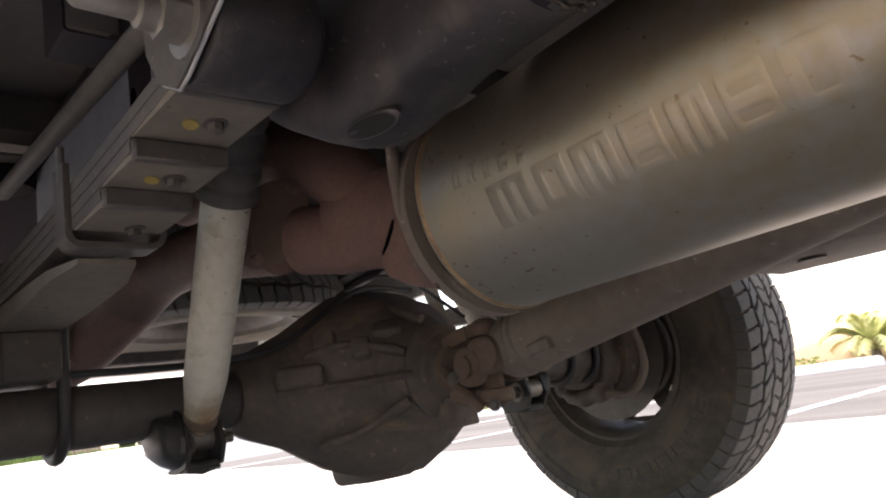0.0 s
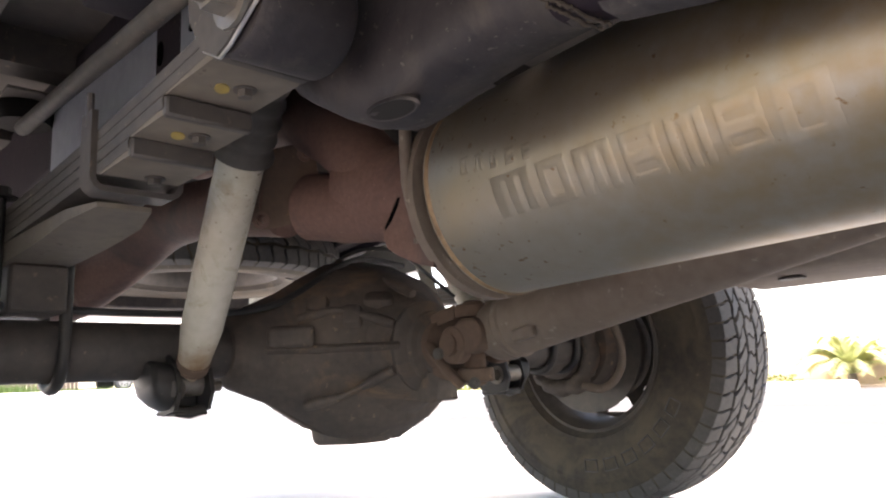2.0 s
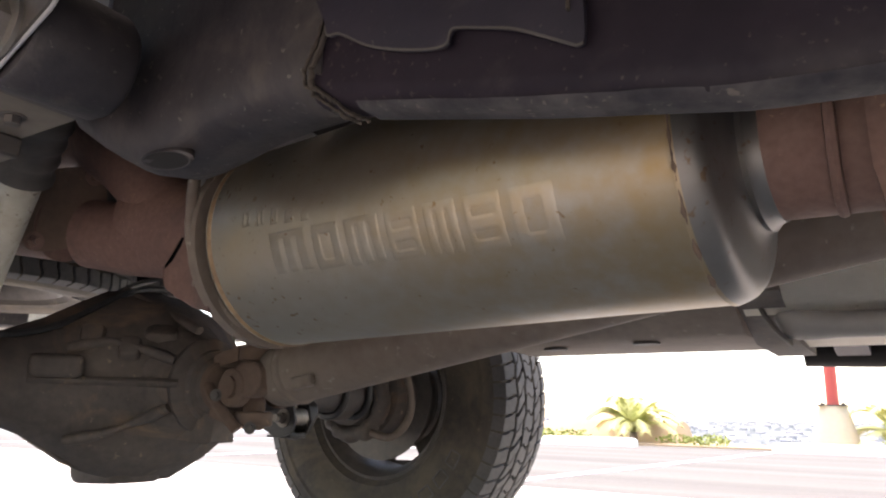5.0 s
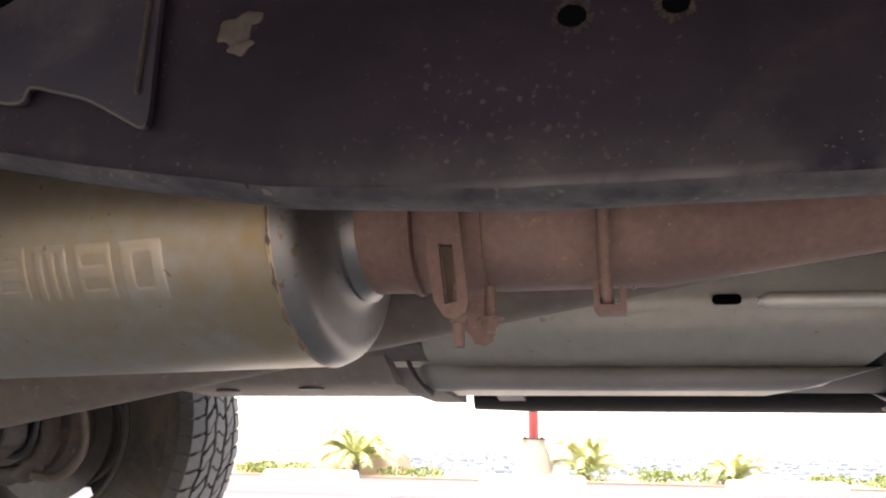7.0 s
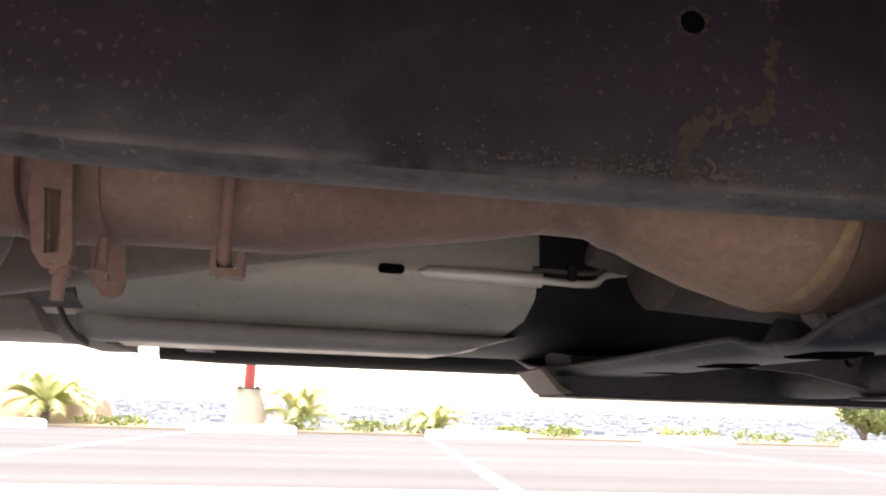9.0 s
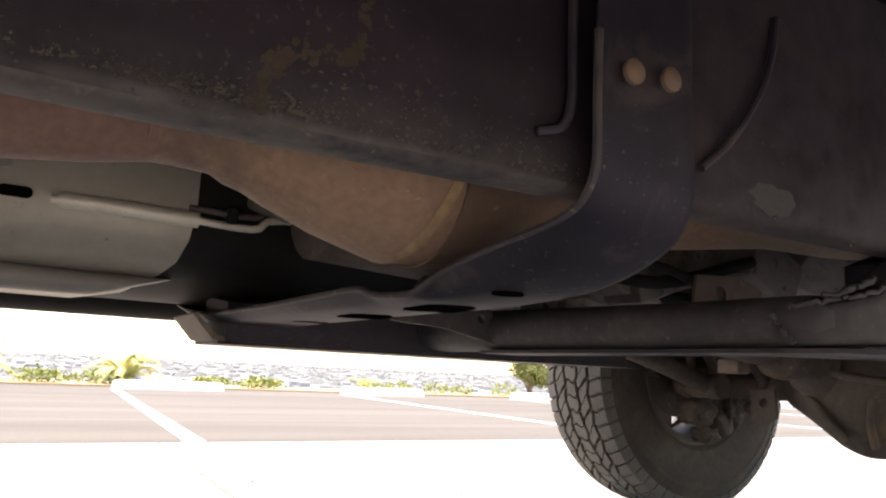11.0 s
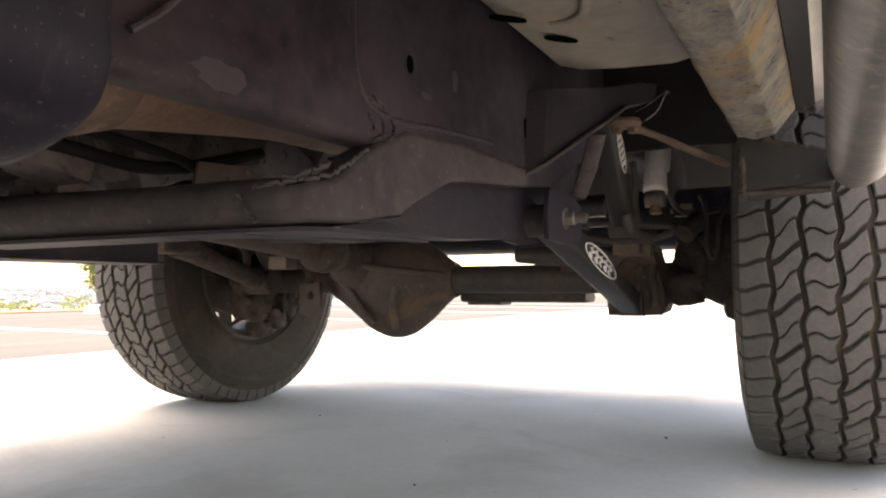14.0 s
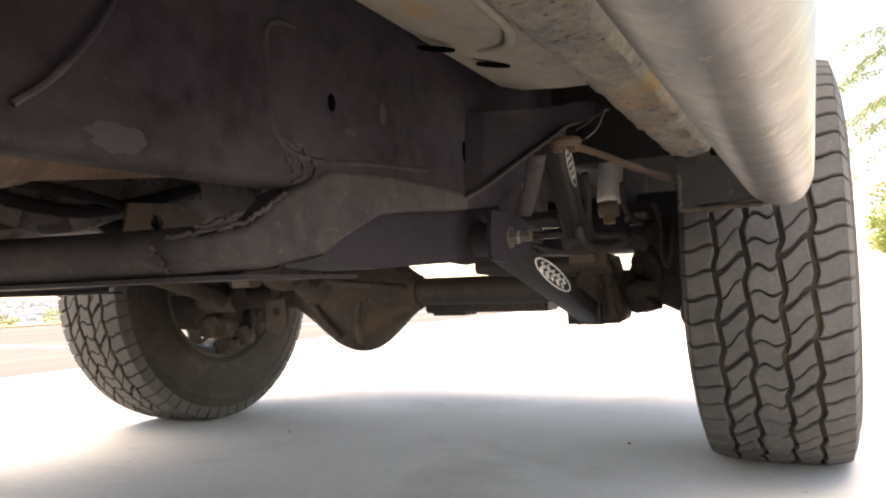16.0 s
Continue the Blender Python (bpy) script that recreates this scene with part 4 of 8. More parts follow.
part("pinion_nose", bm, M_DIFF, axle, "faceted nose of the differential", 60)
bm = B()
lathe(bm, [(0.175, 0.075), (0.20, 0.078), (0.206, 0.074), (0.212, 0.060), (0.220, 0.058), (0.224, 0.048), (0.240, 0.046)], 36, Matrix.Translation((0, 0, 0.388)))
part("pinion_seal", bm, M_AXLE, axle, "round seal ring on the nose")
# square lug low on the nose
bm = B()
loft(bm, [[(x, y0, 0.298 + d), (x, y1, 0.300 + d), (x, y1 - 0.004, 0.345), (x, y0 + 0.004, 0.345)] for x, y0, y1, d in ((0.16, -0.035, 0.03, 0.006), (0.236, -0.030, 0.025, 0.0), (0.243, -0.026, 0.02, 0.004))])
part("nose_lug", bm, M_DIFF, axle, "square cast lug under the nose", 30)
# drain boss
bm = B()
secs = []
for z, k in ((0.262, 1.05), (0.238, 1.0), (0.229, 0.94), (0.225, 0.84)):
    secs.append([(x, y, z + 0.05 * (x + 0.02)) for x, y in rounded(-0.006, -0.012, 0.155 * k, 0.105 * k, 0.035 * k, 5)])
loft(bm, secs)
part("drain_boss", bm, M_DIFF, axle, "flat boss at the bottom of the casting", 50)
# ridge along the side with a square block and a dark slot
bm = B()
secs = []
for x, y in ((0.070, -0.228), (0.088, -0.194), (0.106, -0.162), (0.126, -0.135), (0.147, -0.109), (0.170, -0.092), (0.190, -0.080), (0.206, -0.068)):
    secs.append([(x - 0.05, y + 0.05, 0.402), (x + 0.006, y - 0.006, 0.3965), (x + 0.010, y - 0.008, 0.391), (x + 0.006, y - 0.006, 0.384), (x - 0.05, y + 0.05, 0.380)])
loft(bm, secs)
part("casting_flange", bm, M_DIFF, axle, "thin ridge along the casting", 60)
for lo, hi, ang in (((0.050, -0.220, 0.393), (0.125, -0.176, 0.428), 58), ((0.022, -0.200, 0.450), (0.072, -0.165, 0.472), 50)):
    bm = B()
    box(bm, lo, hi, 0.010, 3, Matrix.Rotation(radians(ang), 3, "Z"))
    part("casting_boss", bm, M_DIFF, axle, "raised square block on the casting")
bm = B()
sweep(bm, smooth_path([(-0.03, -0.24, 0.352), (0.0, -0.18, 0.308), (0.02, -0.11, 0.262), (0.03, -0.04, 0.240)], 5), 0.007, 10)
part("casting_edge", bm, M_DIFF, axle, "rounded edge on the casting")
for c, nrm, w, h, d in (((0.146, -0.064, 0.4690), (0.50, -0.39, 0.77), 0.050, 0.034, 0.010), ((0.138, -0.112, 0.4440), (0.68, -0.59, 0.44), 0.030, 0.036, 0.008), ((0.094, -0.150, 0.4640), (0.70, -0.58, 0.42), 0.034, 0.030, 0.009)):
    m = Matrix.Translation(c) @ Vector(nrm).to_track_quat("Z", "Y").to_matrix().to_4x4()
    bm = B()
    loft(bm, [[m @ Vector((x, y, z)) for x, y in rounded(0, 0, w * k, h * k, min(w, h) * 0.28 * k, 4)] for z, k in ((-0.012, 1.25), (0.0, 1.10), (d * 0.7, 0.98), (d, 0.86))])
    part("casting_pad", bm, M_DIFF, axle, "raised pad on the casting", 50)
for pts in ([(0.196, -0.070, 0.425), (0.160, -0.095, 0.440), (0.118, -0.132, 0.452), (0.080, -0.180, 0.440)], [(0.196, -0.074, 0.352), (0.158, -0.096, 0.332), (0.118, -0.128, 0.312), (0.07, -0.16, 0.30)], [(0.186, -0.020, 0.478), (0.140, -0.030, 0.502), (0.09, -0.05, 0.525), (0.03, -0.06, 0.550)]):
    bm = B()
    run = smooth_path(pts, 6)
    sweep(bm, run, [0.009 + 0.003 * math.sin(k * 0.5) for k in range(len(run))], 10, squash=0.8)
    part("casting_web", bm, M_DIFF, axle, "rounded web across the casting", 60)
bm = B()
lathe(bm, [(0, 0.13), (0.012, 0.135), (0.03, 0.12), (0.075, 0.09), (0.085, 0.0001)], 32, Matrix.Translation((-0.125, 0.01, 0.392)) @ pose(0, 0, 0, 0, 0, 180))
part("rear_cover", bm, M_DIFF, axle)
bm = B()
lathe(bm, [(0, 0.008), (0.003, 0.007), (0.003, 0.0001)], 12, Matrix.Translation((0.066, -0.205, 0.40)))
part("breather_hole", bm, M_HOLE, axle)

bm = B()
sweep(bm, smooth_path([(-0.20, -0.06, 0.47), (-0.10, -0.04, 0.53), (0.02, -0.02, 0.575), (0.05, 0.06, 0.58), (0.02, 0.16, 0.55), (0.04, 0.22, 0.50)], 5), 0.004, 8)
part("vent_hose", bm, M_CABLE, axle, "thin black vent hose looping over the housing")
bm = B()
loft(bm, [[(-0.16, 0.290, 0.60), (-0.15, 0.327, 0.60), (-0.145, 0.327, 0.60), (-0.155, 0.290, 0.60)], [(-0.16, 0.335, 0.482), (-0.15, 0.360, 0.480), (-0.145, 0.360, 0.480), (-0.155, 0.335, 0.482)]])
part("pale_strap", bm, M_SHOCK, axle, "pale strap behind the joint")

# brake line along the axle
bm = B()
sweep(bm, smooth_path([(0.05, -0.70, 0.455), (0.052, -0.55, 0.448), (0.05, -0.42, 0.446), (0.05, -0.30, 0.450), (0.06, -0.2, 0.47), (0.06, -0.05, 0.552), (0.02, 0.1, 0.56)]), 0.0055, 8)
part("brake_line", bm, M_CABLE, axle, "thin brake line")

# ---- shock absorber at the rear axle
def shock(name, lo, hi, r, mat, label, boot=True):
    ob = new(name)
    ob.parent = truck
    tagged(ob, label)
    a, b = Vector(lo), Vector(hi)
    d = (b - a)
    bm = B()
    if boot:
        sweep(bm, [a + d * q for q in (0.055, 0.10, 0.15, 0.20, 0.26, 0.97, 1.0)], [r * q for q in (0.72, 0.80, 0.86, 0.93, 1, 1, 0.9)], 28)
    else:
        sweep(bm, [a + d * 0.0, a + d * 0.03, a + d * 0.06, a + d * 0.97, a + d], [r * 0.8, r * 0.97, r, r, r * 0.9], 28)
    part("shock_body", bm, mat, ob)
    if boot:
        bm = B()
        sweep(bm, [a + d * q for q in (0.045, 0.05, 0.095, 0.10)], [r * q for q in (0.66, 0.78, 0.86, 0.80)], 24)
        part("rust_collar", bm, M_YOKE, ob, "rusty foot of the shock")
        bm = B()
        sweep(bm, [a - d.normalized() * 0.02, a + d * 0.06], 0.0105, 14)
        part("shock_neck", bm, M_SHOCK, ob)
    if boot:
        bm = B()
        n = 33
        pts = [b + d.normalized() * (0.0058 * k) for k in range(n)]
        sweep(bm, pts, [r * (1.30 if k < 2 else (1.20, 1.25, 1.20, 1.09)[k % 4]) for k in range(n)], 28)
        part("dust_boot", bm, M_LEAF, ob, "ribbed black rubber dust boot", 60)
    bm = B()
    e = a - d.normalized() * 0.014
    lathe(bm, [(-0.02, 0.018), (0.02, 0.018)], 20, Matrix.Translation(e) @ pose(0, 0, 0, 0, 0, 90))
    part("lower_eye", bm, M_BOLT, ob)
    return ob


shock("shock_absorber", (0.055, -0.350, 0.352), (0.335, -0.415, 0.612), 0.029, M_SHOCK, "dusty off-white shock absorber with rubber boot")
shock("shock_absorber", (0.055, 0.350, 0.352), (-0.20, 0.40, 0.68), 0.029, M_SHOCK, "dusty off-white shock absorber with rubber boot")
for s in (-1, 1):
    bm = B()
    for y in (s * 0.328, s * 0.378):
        plate(bm, [(-0.03, 0.40), (0.02, 0.40), (0.075, 0.365), (0.085, 0.330), (0.072, 0.305), (0.035, 0.297), (-0.01, 0.315), (-0.03, 0.345)], 0.006, Matrix.Translation((0, y - 0.003, 0)) @ XZ)
    loft(bm, [ring_xz(s * y, 0.03, zc, rx, rz, 20, 3.0) for y, zc, rx, rz in ((0.376, 0.338, 0.044, 0.036), (0.392, 0.343, 0.046, 0.033), (0.405, 0.350, 0.044, 0.028), (0.411, 0.356, 0.036, 0.018))])
    box(bm, (0.0, min(s * 0.331, s * 0.375), 0.303), (0.042, max(s * 0.331, s * 0.375), 0.372), 0.004)
    box(bm, (0.0, min(s * 0.328, s * 0.378), 0.297), (0.07, max(s * 0.328, s * 0.378), 0.303), 0.002)
    sweep(bm, [(0.060, s * 0.331, 0.306), (0.060, s * 0.352, 0.301), (0.060, s * 0.376, 0.306)], 0.009, 12)
    part("shock_bracket", bm, M_ARM, axle, "black shock mount on the axle")
    bm = B()
    hexbolt(bm, (0.05, s * 0.325, 0.338), (0, -s, 0), 0.013, 0.014)
    sweep(bm, [(0.05, s * 0.325, 0.338), (0.05, s * 0.300, 0.338)], 0.008, 12)
    part("shock_bolt", bm, M_BOLT, axle, "bolt with a protruding thread")
    bm = B()
    hexbolt(bm, (0.066, s * 0.381, 0.336), (0.8, s * 0.6, 0), 0.013, 0.010)
    part("shock_bolt", bm, M_AXLE_LIGHTER, axle, "dark bolt head")

# ---- rear driveshaft with its joint
shaft = new("driveshaft")
shaft.parent = truck
tagged(shaft, "dusty brown driveshaft with universal joint")
a, b = Vector((0.37, 0.0, 0.405)), Vector((1.42, 0.0, 0.603))
d = (b - a).normalized()
bm = B()
sweep(bm, [a, a + d * 0.012, a + d * 0.014, b], [0.046, 0.048, 0.047, 0.047], 32)
part("shaft_tube", bm, M_SHAFT, shaft)
TURN_Y = pose(0, 0, 0, 0, 0, 90)
TURN_Z = pose(0, 0, 0, 0, 90, 0)
# shaft-side yoke: a stub with two rounded ears
for y in (-0.046, 0.046):
    bm = B()
    m = Matrix.Translation((0.312, y, 0.384)) @ TURN_Y
    lathe(bm, [(-0.010, 0.016), (-0.011, 0.026), (-0.008, 0.029), (0.008, 0.029), (0.011, 0.026), (0.010, 0.016)], 28, m, closed=True)
    loft(bm, [ring_xz(y + d, 0.345, 0.396, rx, rz, 16, 2.6) for d, rx, rz in ((-0.009, 0.030, 0.026), (-0.011, 0.032, 0.022), (0.009, 0.033, 0.028))])
    part("yoke_ear", bm, M_YOKE, shaft, "rusty joint ear")
bm = B()
sweep(bm, [(0.335, 0, 0.3965), (0.352, 0, 0.400), (0.372, 0, 0.405), (0.385, 0, 0.408)], [0.030, 0.043, 0.049, 0.048], 32)
part("yoke_neck", bm, M_SHAFT, shaft, "forged neck of the yoke")
bm = B()
lathe(bm, [(-0.003, 0.0475), (0, 0.0505), (0.003, 0.0475)], 36, Matrix.Translation((0.397, 0, 0.4101)) @ pose(0, 0, 0, 0, -10.7, 0))
part("shaft_weld", bm, M_SHAFT, shaft, "weld ring at the tube end")
bm = B()
box(bm, (0.43, -0.055, 0.382), (0.468, -0.040, 0.400), 0.003, 1, Matrix.Rotation(radians(-11), 3, "Y"))
part("balance_weight", bm, M_SHAFT, shaft, "small welded balance weight")
# axle-side flange with a lobed upper plate, slanting strap and bolts
bm = B()
lobe = [(0.046 * (1 + 0.20 * math.cos(2 * a)) * math.cos(a), 0.050 * (1 + 0.16 * math.cos(2 * a)) * math.sin(a)) for a in [2 * math.pi * k / 40 for k in range(40)]]
plate(bm, lobe, 0.014, Matrix.Translation((0.242, 0, 0.388)) @ YZ)
part("yoke", bm, M_YOKE, shaft, "rusty lobed joint flange")
for z, d in ((0.437, 1), (0.338, -1)):
    bm = B()
    lathe(bm, [(-0.010, 0.0165), (-0.011, 0.026), (-0.008, 0.029), (0.009, 0.029), (0.011, 0.026), (0.010, 0.0165)], 28, Matrix.Translation((0.306, 0, z)) @ TURN_Z, closed=True)
    loft(bm, [[(x, -w, z - d * q - 0.011), (x, w, z - d * q - 0.011), (x, w, z - d * q + 0.011), (x, -w, z - d * q + 0.011)] for x, w, q in ((0.244, 0.034, 0.014), (0.262, 0.031, 0.007), (0.288, 0.025, 0.0))])
    part("flange_ear", bm, M_YOKE, shaft, "rusty ear of the joint flange")
    bm = B()
    lathe(bm, [(0, 0.0175), (0.006, 0.0175), (0.009, 0.012), (0.009, 0.0001)], 20, Matrix.Translation((0.306, 0, z + d * 0.008)) @ pose(0, 0, 0, 0, -90 * d, 0))
    part("bearing_cap", bm, M_YOKE, shaft, "worn steel bearing cap")
bm = B()
sweep(bm, smooth_path([(0.258, -0.052, 0.388), (0.276, -0.056, 0.370), (0.298, -0.052, 0.344), (0.318, -0.042, 0.322)], 4), 0.0105, 10, squash=0.55)
part("cap_strap", bm, M_YOKE, shaft, "slanting rusty cap strap")
bm = B()
sweep(bm, [(0.306, -0.060, 0.384), (0.306, 0.060, 0.384)], 0.017, 20)
sweep(bm, [(0.306, 0, 0.33), (0.306, 0, 0.446)], 0.017, 20)
part("joint_cross", bm, M_YOKE, shaft)
for x, y, z in ((0.290, -0.063, 0.372), (0.332, -0.030, 0.325), (0.27, 0.05, 0.42)):
    bm = B()
    hexbolt(bm, (x, y, z), (0.45, -0.85, 0), 0.0062, 0.007)
    part("yoke_bolt", bm, M_LEAF, shaft, "bright bolt head on the joint")

# ---- muffler
def muf_axis(x):
    return Vector((x, -0.249 - 0.079 * (x - 0.85), 0.538 + 0.018 * (x - 0.85)))


muffler = new("muffler")
muffler.parent = truck
tagged(muffler, "large round aluminised muffler with embossed panel")
RM = 0.111
ma, mb = muf_axis(0.585), muf_axis(1.075)
md = (mb - ma).normalized()
mq = md.to_track_quat("X", "Z").to_matrix().to_4x4()
MM = Matrix.Translation(ma) @ mq
ML = (mb - ma).length
bm = B()
lathe(bm, [(-0.018, 0.0001), (-0.016, 0.06), (-0.012, RM * 0.86), (-0.004, RM * 0.975), (0.0, RM * 1.012), (0.006, RM * 1.012), (0.010, RM), (ML - 0.009, RM), (ML - 0.006, RM * 1.008), (ML - 0.003, RM * 0.998)], 72, MM)
part("muffler_shell", bm, M_MUFFLER, muffler, "brushed grey shell with brown heat tint", 35)
bm = B()
lathe(bm, [(ML - 0.003, RM * 0.998), (ML + 0.001, RM * 0.985), (ML + 0.006, RM * 0.962), (ML + 0.010, RM * 0.925), (ML + 0.0125, RM * 0.88), (ML + 0.0135, RM * 0.83), (ML + 0.0155, RM * 0.74), (ML + 0.018, RM * 0.64), (ML + 0.020, 0.064), (ML + 0.023, 0.0595), (ML + 0.027, 0.0605), (ML + 0.031, 0.056), (ML + 0.036, 0.0545)], 72, MM)
part("end_cone", bm, M_CONE, muffler, "rounded end of the muffler in grey darkened for what it mirrors", 35)
bm = B()
for x0 in (0.001,):
    lathe(bm, [(x0, RM * 1.008), (x0 + 0.003, RM * 1.022), (x0 + 0.007, RM * 1.008)], 72, MM)
part("end_seam", bm, M_WELD, muffler, "tan welded end seam")
bm = B()
seam = []
for k in range(60):
    g = radians(-60 + 2.2 * k)
    r = RM - 0.0002
    seam.append(MM @ Vector((ML - 0.005 + 0.0012 * noise.noise((k * 0.5, 0, 5)), -math.cos(g) * r, -math.sin(g) * r)))
sweep(bm, seam, [max(0.0003, 0.0010 + 0.0020 * noise.noise((k * 0.27, 2, 1)) + 0.0010 * noise.noise((k * 0.9, 4, 1))) for k in range(60)], 8)
part("shell_seam", bm, M_YOKE, muffler, "rusty irregular shell seam")


def pressed(bm, u0, u1, a0, a1, cuts, high=0.0006, nu=26, na=22):
    """A raised panel with soft edges on the shell between lengths u and angles a (degrees below the middle of the near side), with sunk slits."""
    def soft(v):
        v = max(0.0, min(1.0, v))
        return v * v * (3 - 2 * v)

    rows = []
    for i in range(nu + 1):
        u = u0 + (u1 - u0) * i / nu
        row = []
        for j in range(na + 1):
            g = radians(a0 + (a1 - a0) * j / na)
            edge = min(u - u0, u1 - u, (g - radians(a0)) * RM, (radians(a1) - g) * RM)
            h = soft(edge / 0.0040)
            for c0, c1, b0, b1 in cuts:
                inside = min(i / nu - c0, c1 - i / nu) * (u1 - u0), min(j / na - b0, b1 - j / na) * radians(a1 - a0) * RM
                h *= 1 - soft((min(inside) + 0.0014) / 0.0034)
            r = RM - 0.0004 + high * h
            row.append(bm.verts.new(MM @ Vector((u, -math.cos(g) * r, -math.sin(g) * r))))
        rows.append(row)
    for i in range(nu):
        for j in range(na):
            bm.faces.new((rows[i][j], rows[i][j + 1], rows[i + 1][j + 1], rows[i + 1][j]))


bars, loop, comb = [(0.30, 0.40, 0.2, 1.1), (0.62, 0.72, 0.2, 1.1)], [(0.32, 0.68, 0.25, 0.75)], [(0.22, 0.78, 0.24, 0.38), (0.22, 0.78, 0.62, 0.76)]
u = 0.094
for wd, cuts in ((0.056, bars), (0.040, loop), (0.046, bars), (0.040, comb), (0.038, bars), (0.040, comb), (0.044, loop)):
    bm = B()
    pressed(bm, u, u + wd - 0.002, 10 + 12 * (u - 0.1), 33 + 24 * (u - 0.1), cuts)
    part("embossed_block", bm, M_MUFFLER, muffler, "low pressed bars and loops", 80)
    u += wd + 0.001
u = 0.056
for wd, cuts in ((0.020, [(0.35, 0.65, 0.3, 0.8)]), (0.018, [(0.4, 0.6, 0.3, 1.1)]), (0.018, [(0.4, 0.6, -0.1, 0.7)]), (0.020, [(0.4, 1.1, 0.4, 0.6)]), (0.018, [(0.3, 1.1, 0.3, 0.45)])):
    bm = B()
    pressed(bm, u, u + wd - 0.004, -5 + 70 * (u - 0.06), 6 + 45 * (u - 0.06), cuts, 0.0009, 14, 10)
    part("embossed_mark", bm, M_MUFFLER, muffler, "small pressed mark", 80)
    u += wd + 0.002
# rear strap of the muffler
bm = B()
lathe(bm, [(-0.030, RM * 0.80), (-0.030, RM * 1.03), (-0.016, RM * 1.03), (-0.016, RM * 0.80)], 64, MM, closed=True)
part("muffler_strap", bm, M_SHAFT, muffler, "brown strap behind the muffler end")

# ---- exhaust pipes
pipe = new("exhaust_pipe")
pipe.parent = truck
tagged(pipe, "rusted brown exhaust pipe with clamps and hangers")
bm = B()
front = [MM @ Vector((ML + 0.022, 0, 0)), Vector((1.20, -0.283, 0.538)), Vector((1.33, -0.288, 0.536)), Vector((1.47, -0.295, 0.548)), Vector((1.515, -0.297, 0.552))]
sweep(bm, front, [0.053, 0.053, 0.052, 0.046, 0.042], 36)
part("front_pipe", bm, M_RUST, pipe)
bm = B()
cat = [(1.51, -0.297, 0.552, 0.042), (1.56, -0.298, 0.552, 0.044), (1.585, -0.30, 0.548, 0.050), (1.64, -0.305, 0.545, 0.072), (1.68, -0.31, 0.545, 0.086), (1.72, -0.31, 0.548, 0.090), (1.78, -0.31, 0.552, 0.088),
       (1.90, -0.31, 0.556, 0.076), (1.97, -0.31, 0.562, 0.060), (2.05, -0.31, 0.568, 0.055), (2.20, -0.30, 0.582, 0.048), (2.35, -0.28, 0.59, 0.046), (2.6, -0.2, 0.62, 0.042)]
sweep(bm, smooth_path([c[:3] for c in cat], 3), [cat[min(len(cat) - 1, i // 3)][3] + (cat[min(len(cat) - 1, i // 3 + 1)][3] - cat[min(len(cat) - 1, i // 3)][3]) * (i % 3) / 3 for i in range(3 * (len(cat) - 1) + 1)], 36)
part("catalytic_converter", bm, M_CAT, pipe, "bulging brown converter can")
bm = B()
lathe(bm, [(-0.007, 0.083), (-0.004, 0.0895), (0.0, 0.0912), (0.004, 0.0905), (0.007, 0.084)], 40, Matrix.Translation((1.712, -0.31, 0.5465)) @ pose(0, 0, 0, 0, 10, 4))
part("can_weld", bm, M_WELD, pipe, "tan weld band round the can")
bm = B()
sweep(bm, [(1.716, -0.31, 0.5475), (1.745, -0.31, 0.550), (1.78, -0.31, 0.552), (1.84, -0.31, 0.5542), (1.90, -0.31, 0.556), (1.96, -0.31, 0.561)], [0.0912, 0.0915, 0.0892, 0.083, 0.0772, 0.063], 40)
part("can_cone", bm, M_YOKE, pipe, "darker brown cone of the can")
for x, r in ((1.150, 0.0545), (1.312, 0.0535), (1.508, 0.0425)):
    bm = B()
    lathe(bm, [(-0.004, r * 0.9), (-0.003, r - 0.0005), (0, r + 0.001), (0.003, r - 0.0005), (0.004, r * 0.9)], 36, Matrix.Translation((x, -0.2835 if x < 1.4 else -0.297, 0.538 if x < 1.4 else 0.552)))
    part("pipe_bead", bm, M_RUST, pipe)
# clamp with slotted ear at the muffler outlet
bm = B()
ear = [(1.170, 0.535), (1.173, 0.545), (1.186, 0.546), (1.192, 0.535), (1.196, 0.50), (1.201, 0.464), (1.199, 0.456), (1.192, 0.452), (1.184, 0.454), (1.177, 0.464), (1.171, 0.495)]
plate(bm, ear, 0.006, Matrix.Translation((0, -0.348, 0)) @ XZ, [[(1.179, 0.505), (1.189, 0.504), (1.1935, 0.464), (1.1845, 0.462)]])
plate(bm, ear, 0.004, Matrix.Translation((0, -0.225, 0)) @ XZ)
lathe(bm, [(-0.016, 0.052), (-0.016, 0.0555), (0.016, 0.0555), (0.016, 0.052)], 36, Matrix.Translation((1.190, -0.2835, 0.538)), closed=True)
part("band_clamp", bm, M_RUST, pipe, "rusty band clamp with slotted ears")
# brown plate added in place of the inside seen through the slot
bm = B()
plate(bm, [(1.1795, 0.5045), (1.1885, 0.5035), (1.193, 0.4645), (1.185, 0.463)], 0.001, Matrix.Translation((0, -0.3395, 0)) @ XZ)
part("ear_slot", bm, M_YOKE, pipe, "brown plate that fills the slot of the clamp ear")
for x, y, zb in ((1.193, -0.340, 0.434), (1.212, -0.325, 0.446)):
    bm = B()
    sweep(bm, [(x, y, 0.478), (x, y, zb)], 0.0042, 10)
    hexbolt(bm, (x, y, 0.456), (0, 0, -1), 0.0065, 0.006)
    part("clamp_bolt", bm, M_RUST, pipe)
# wire hanger hook
bm = B()
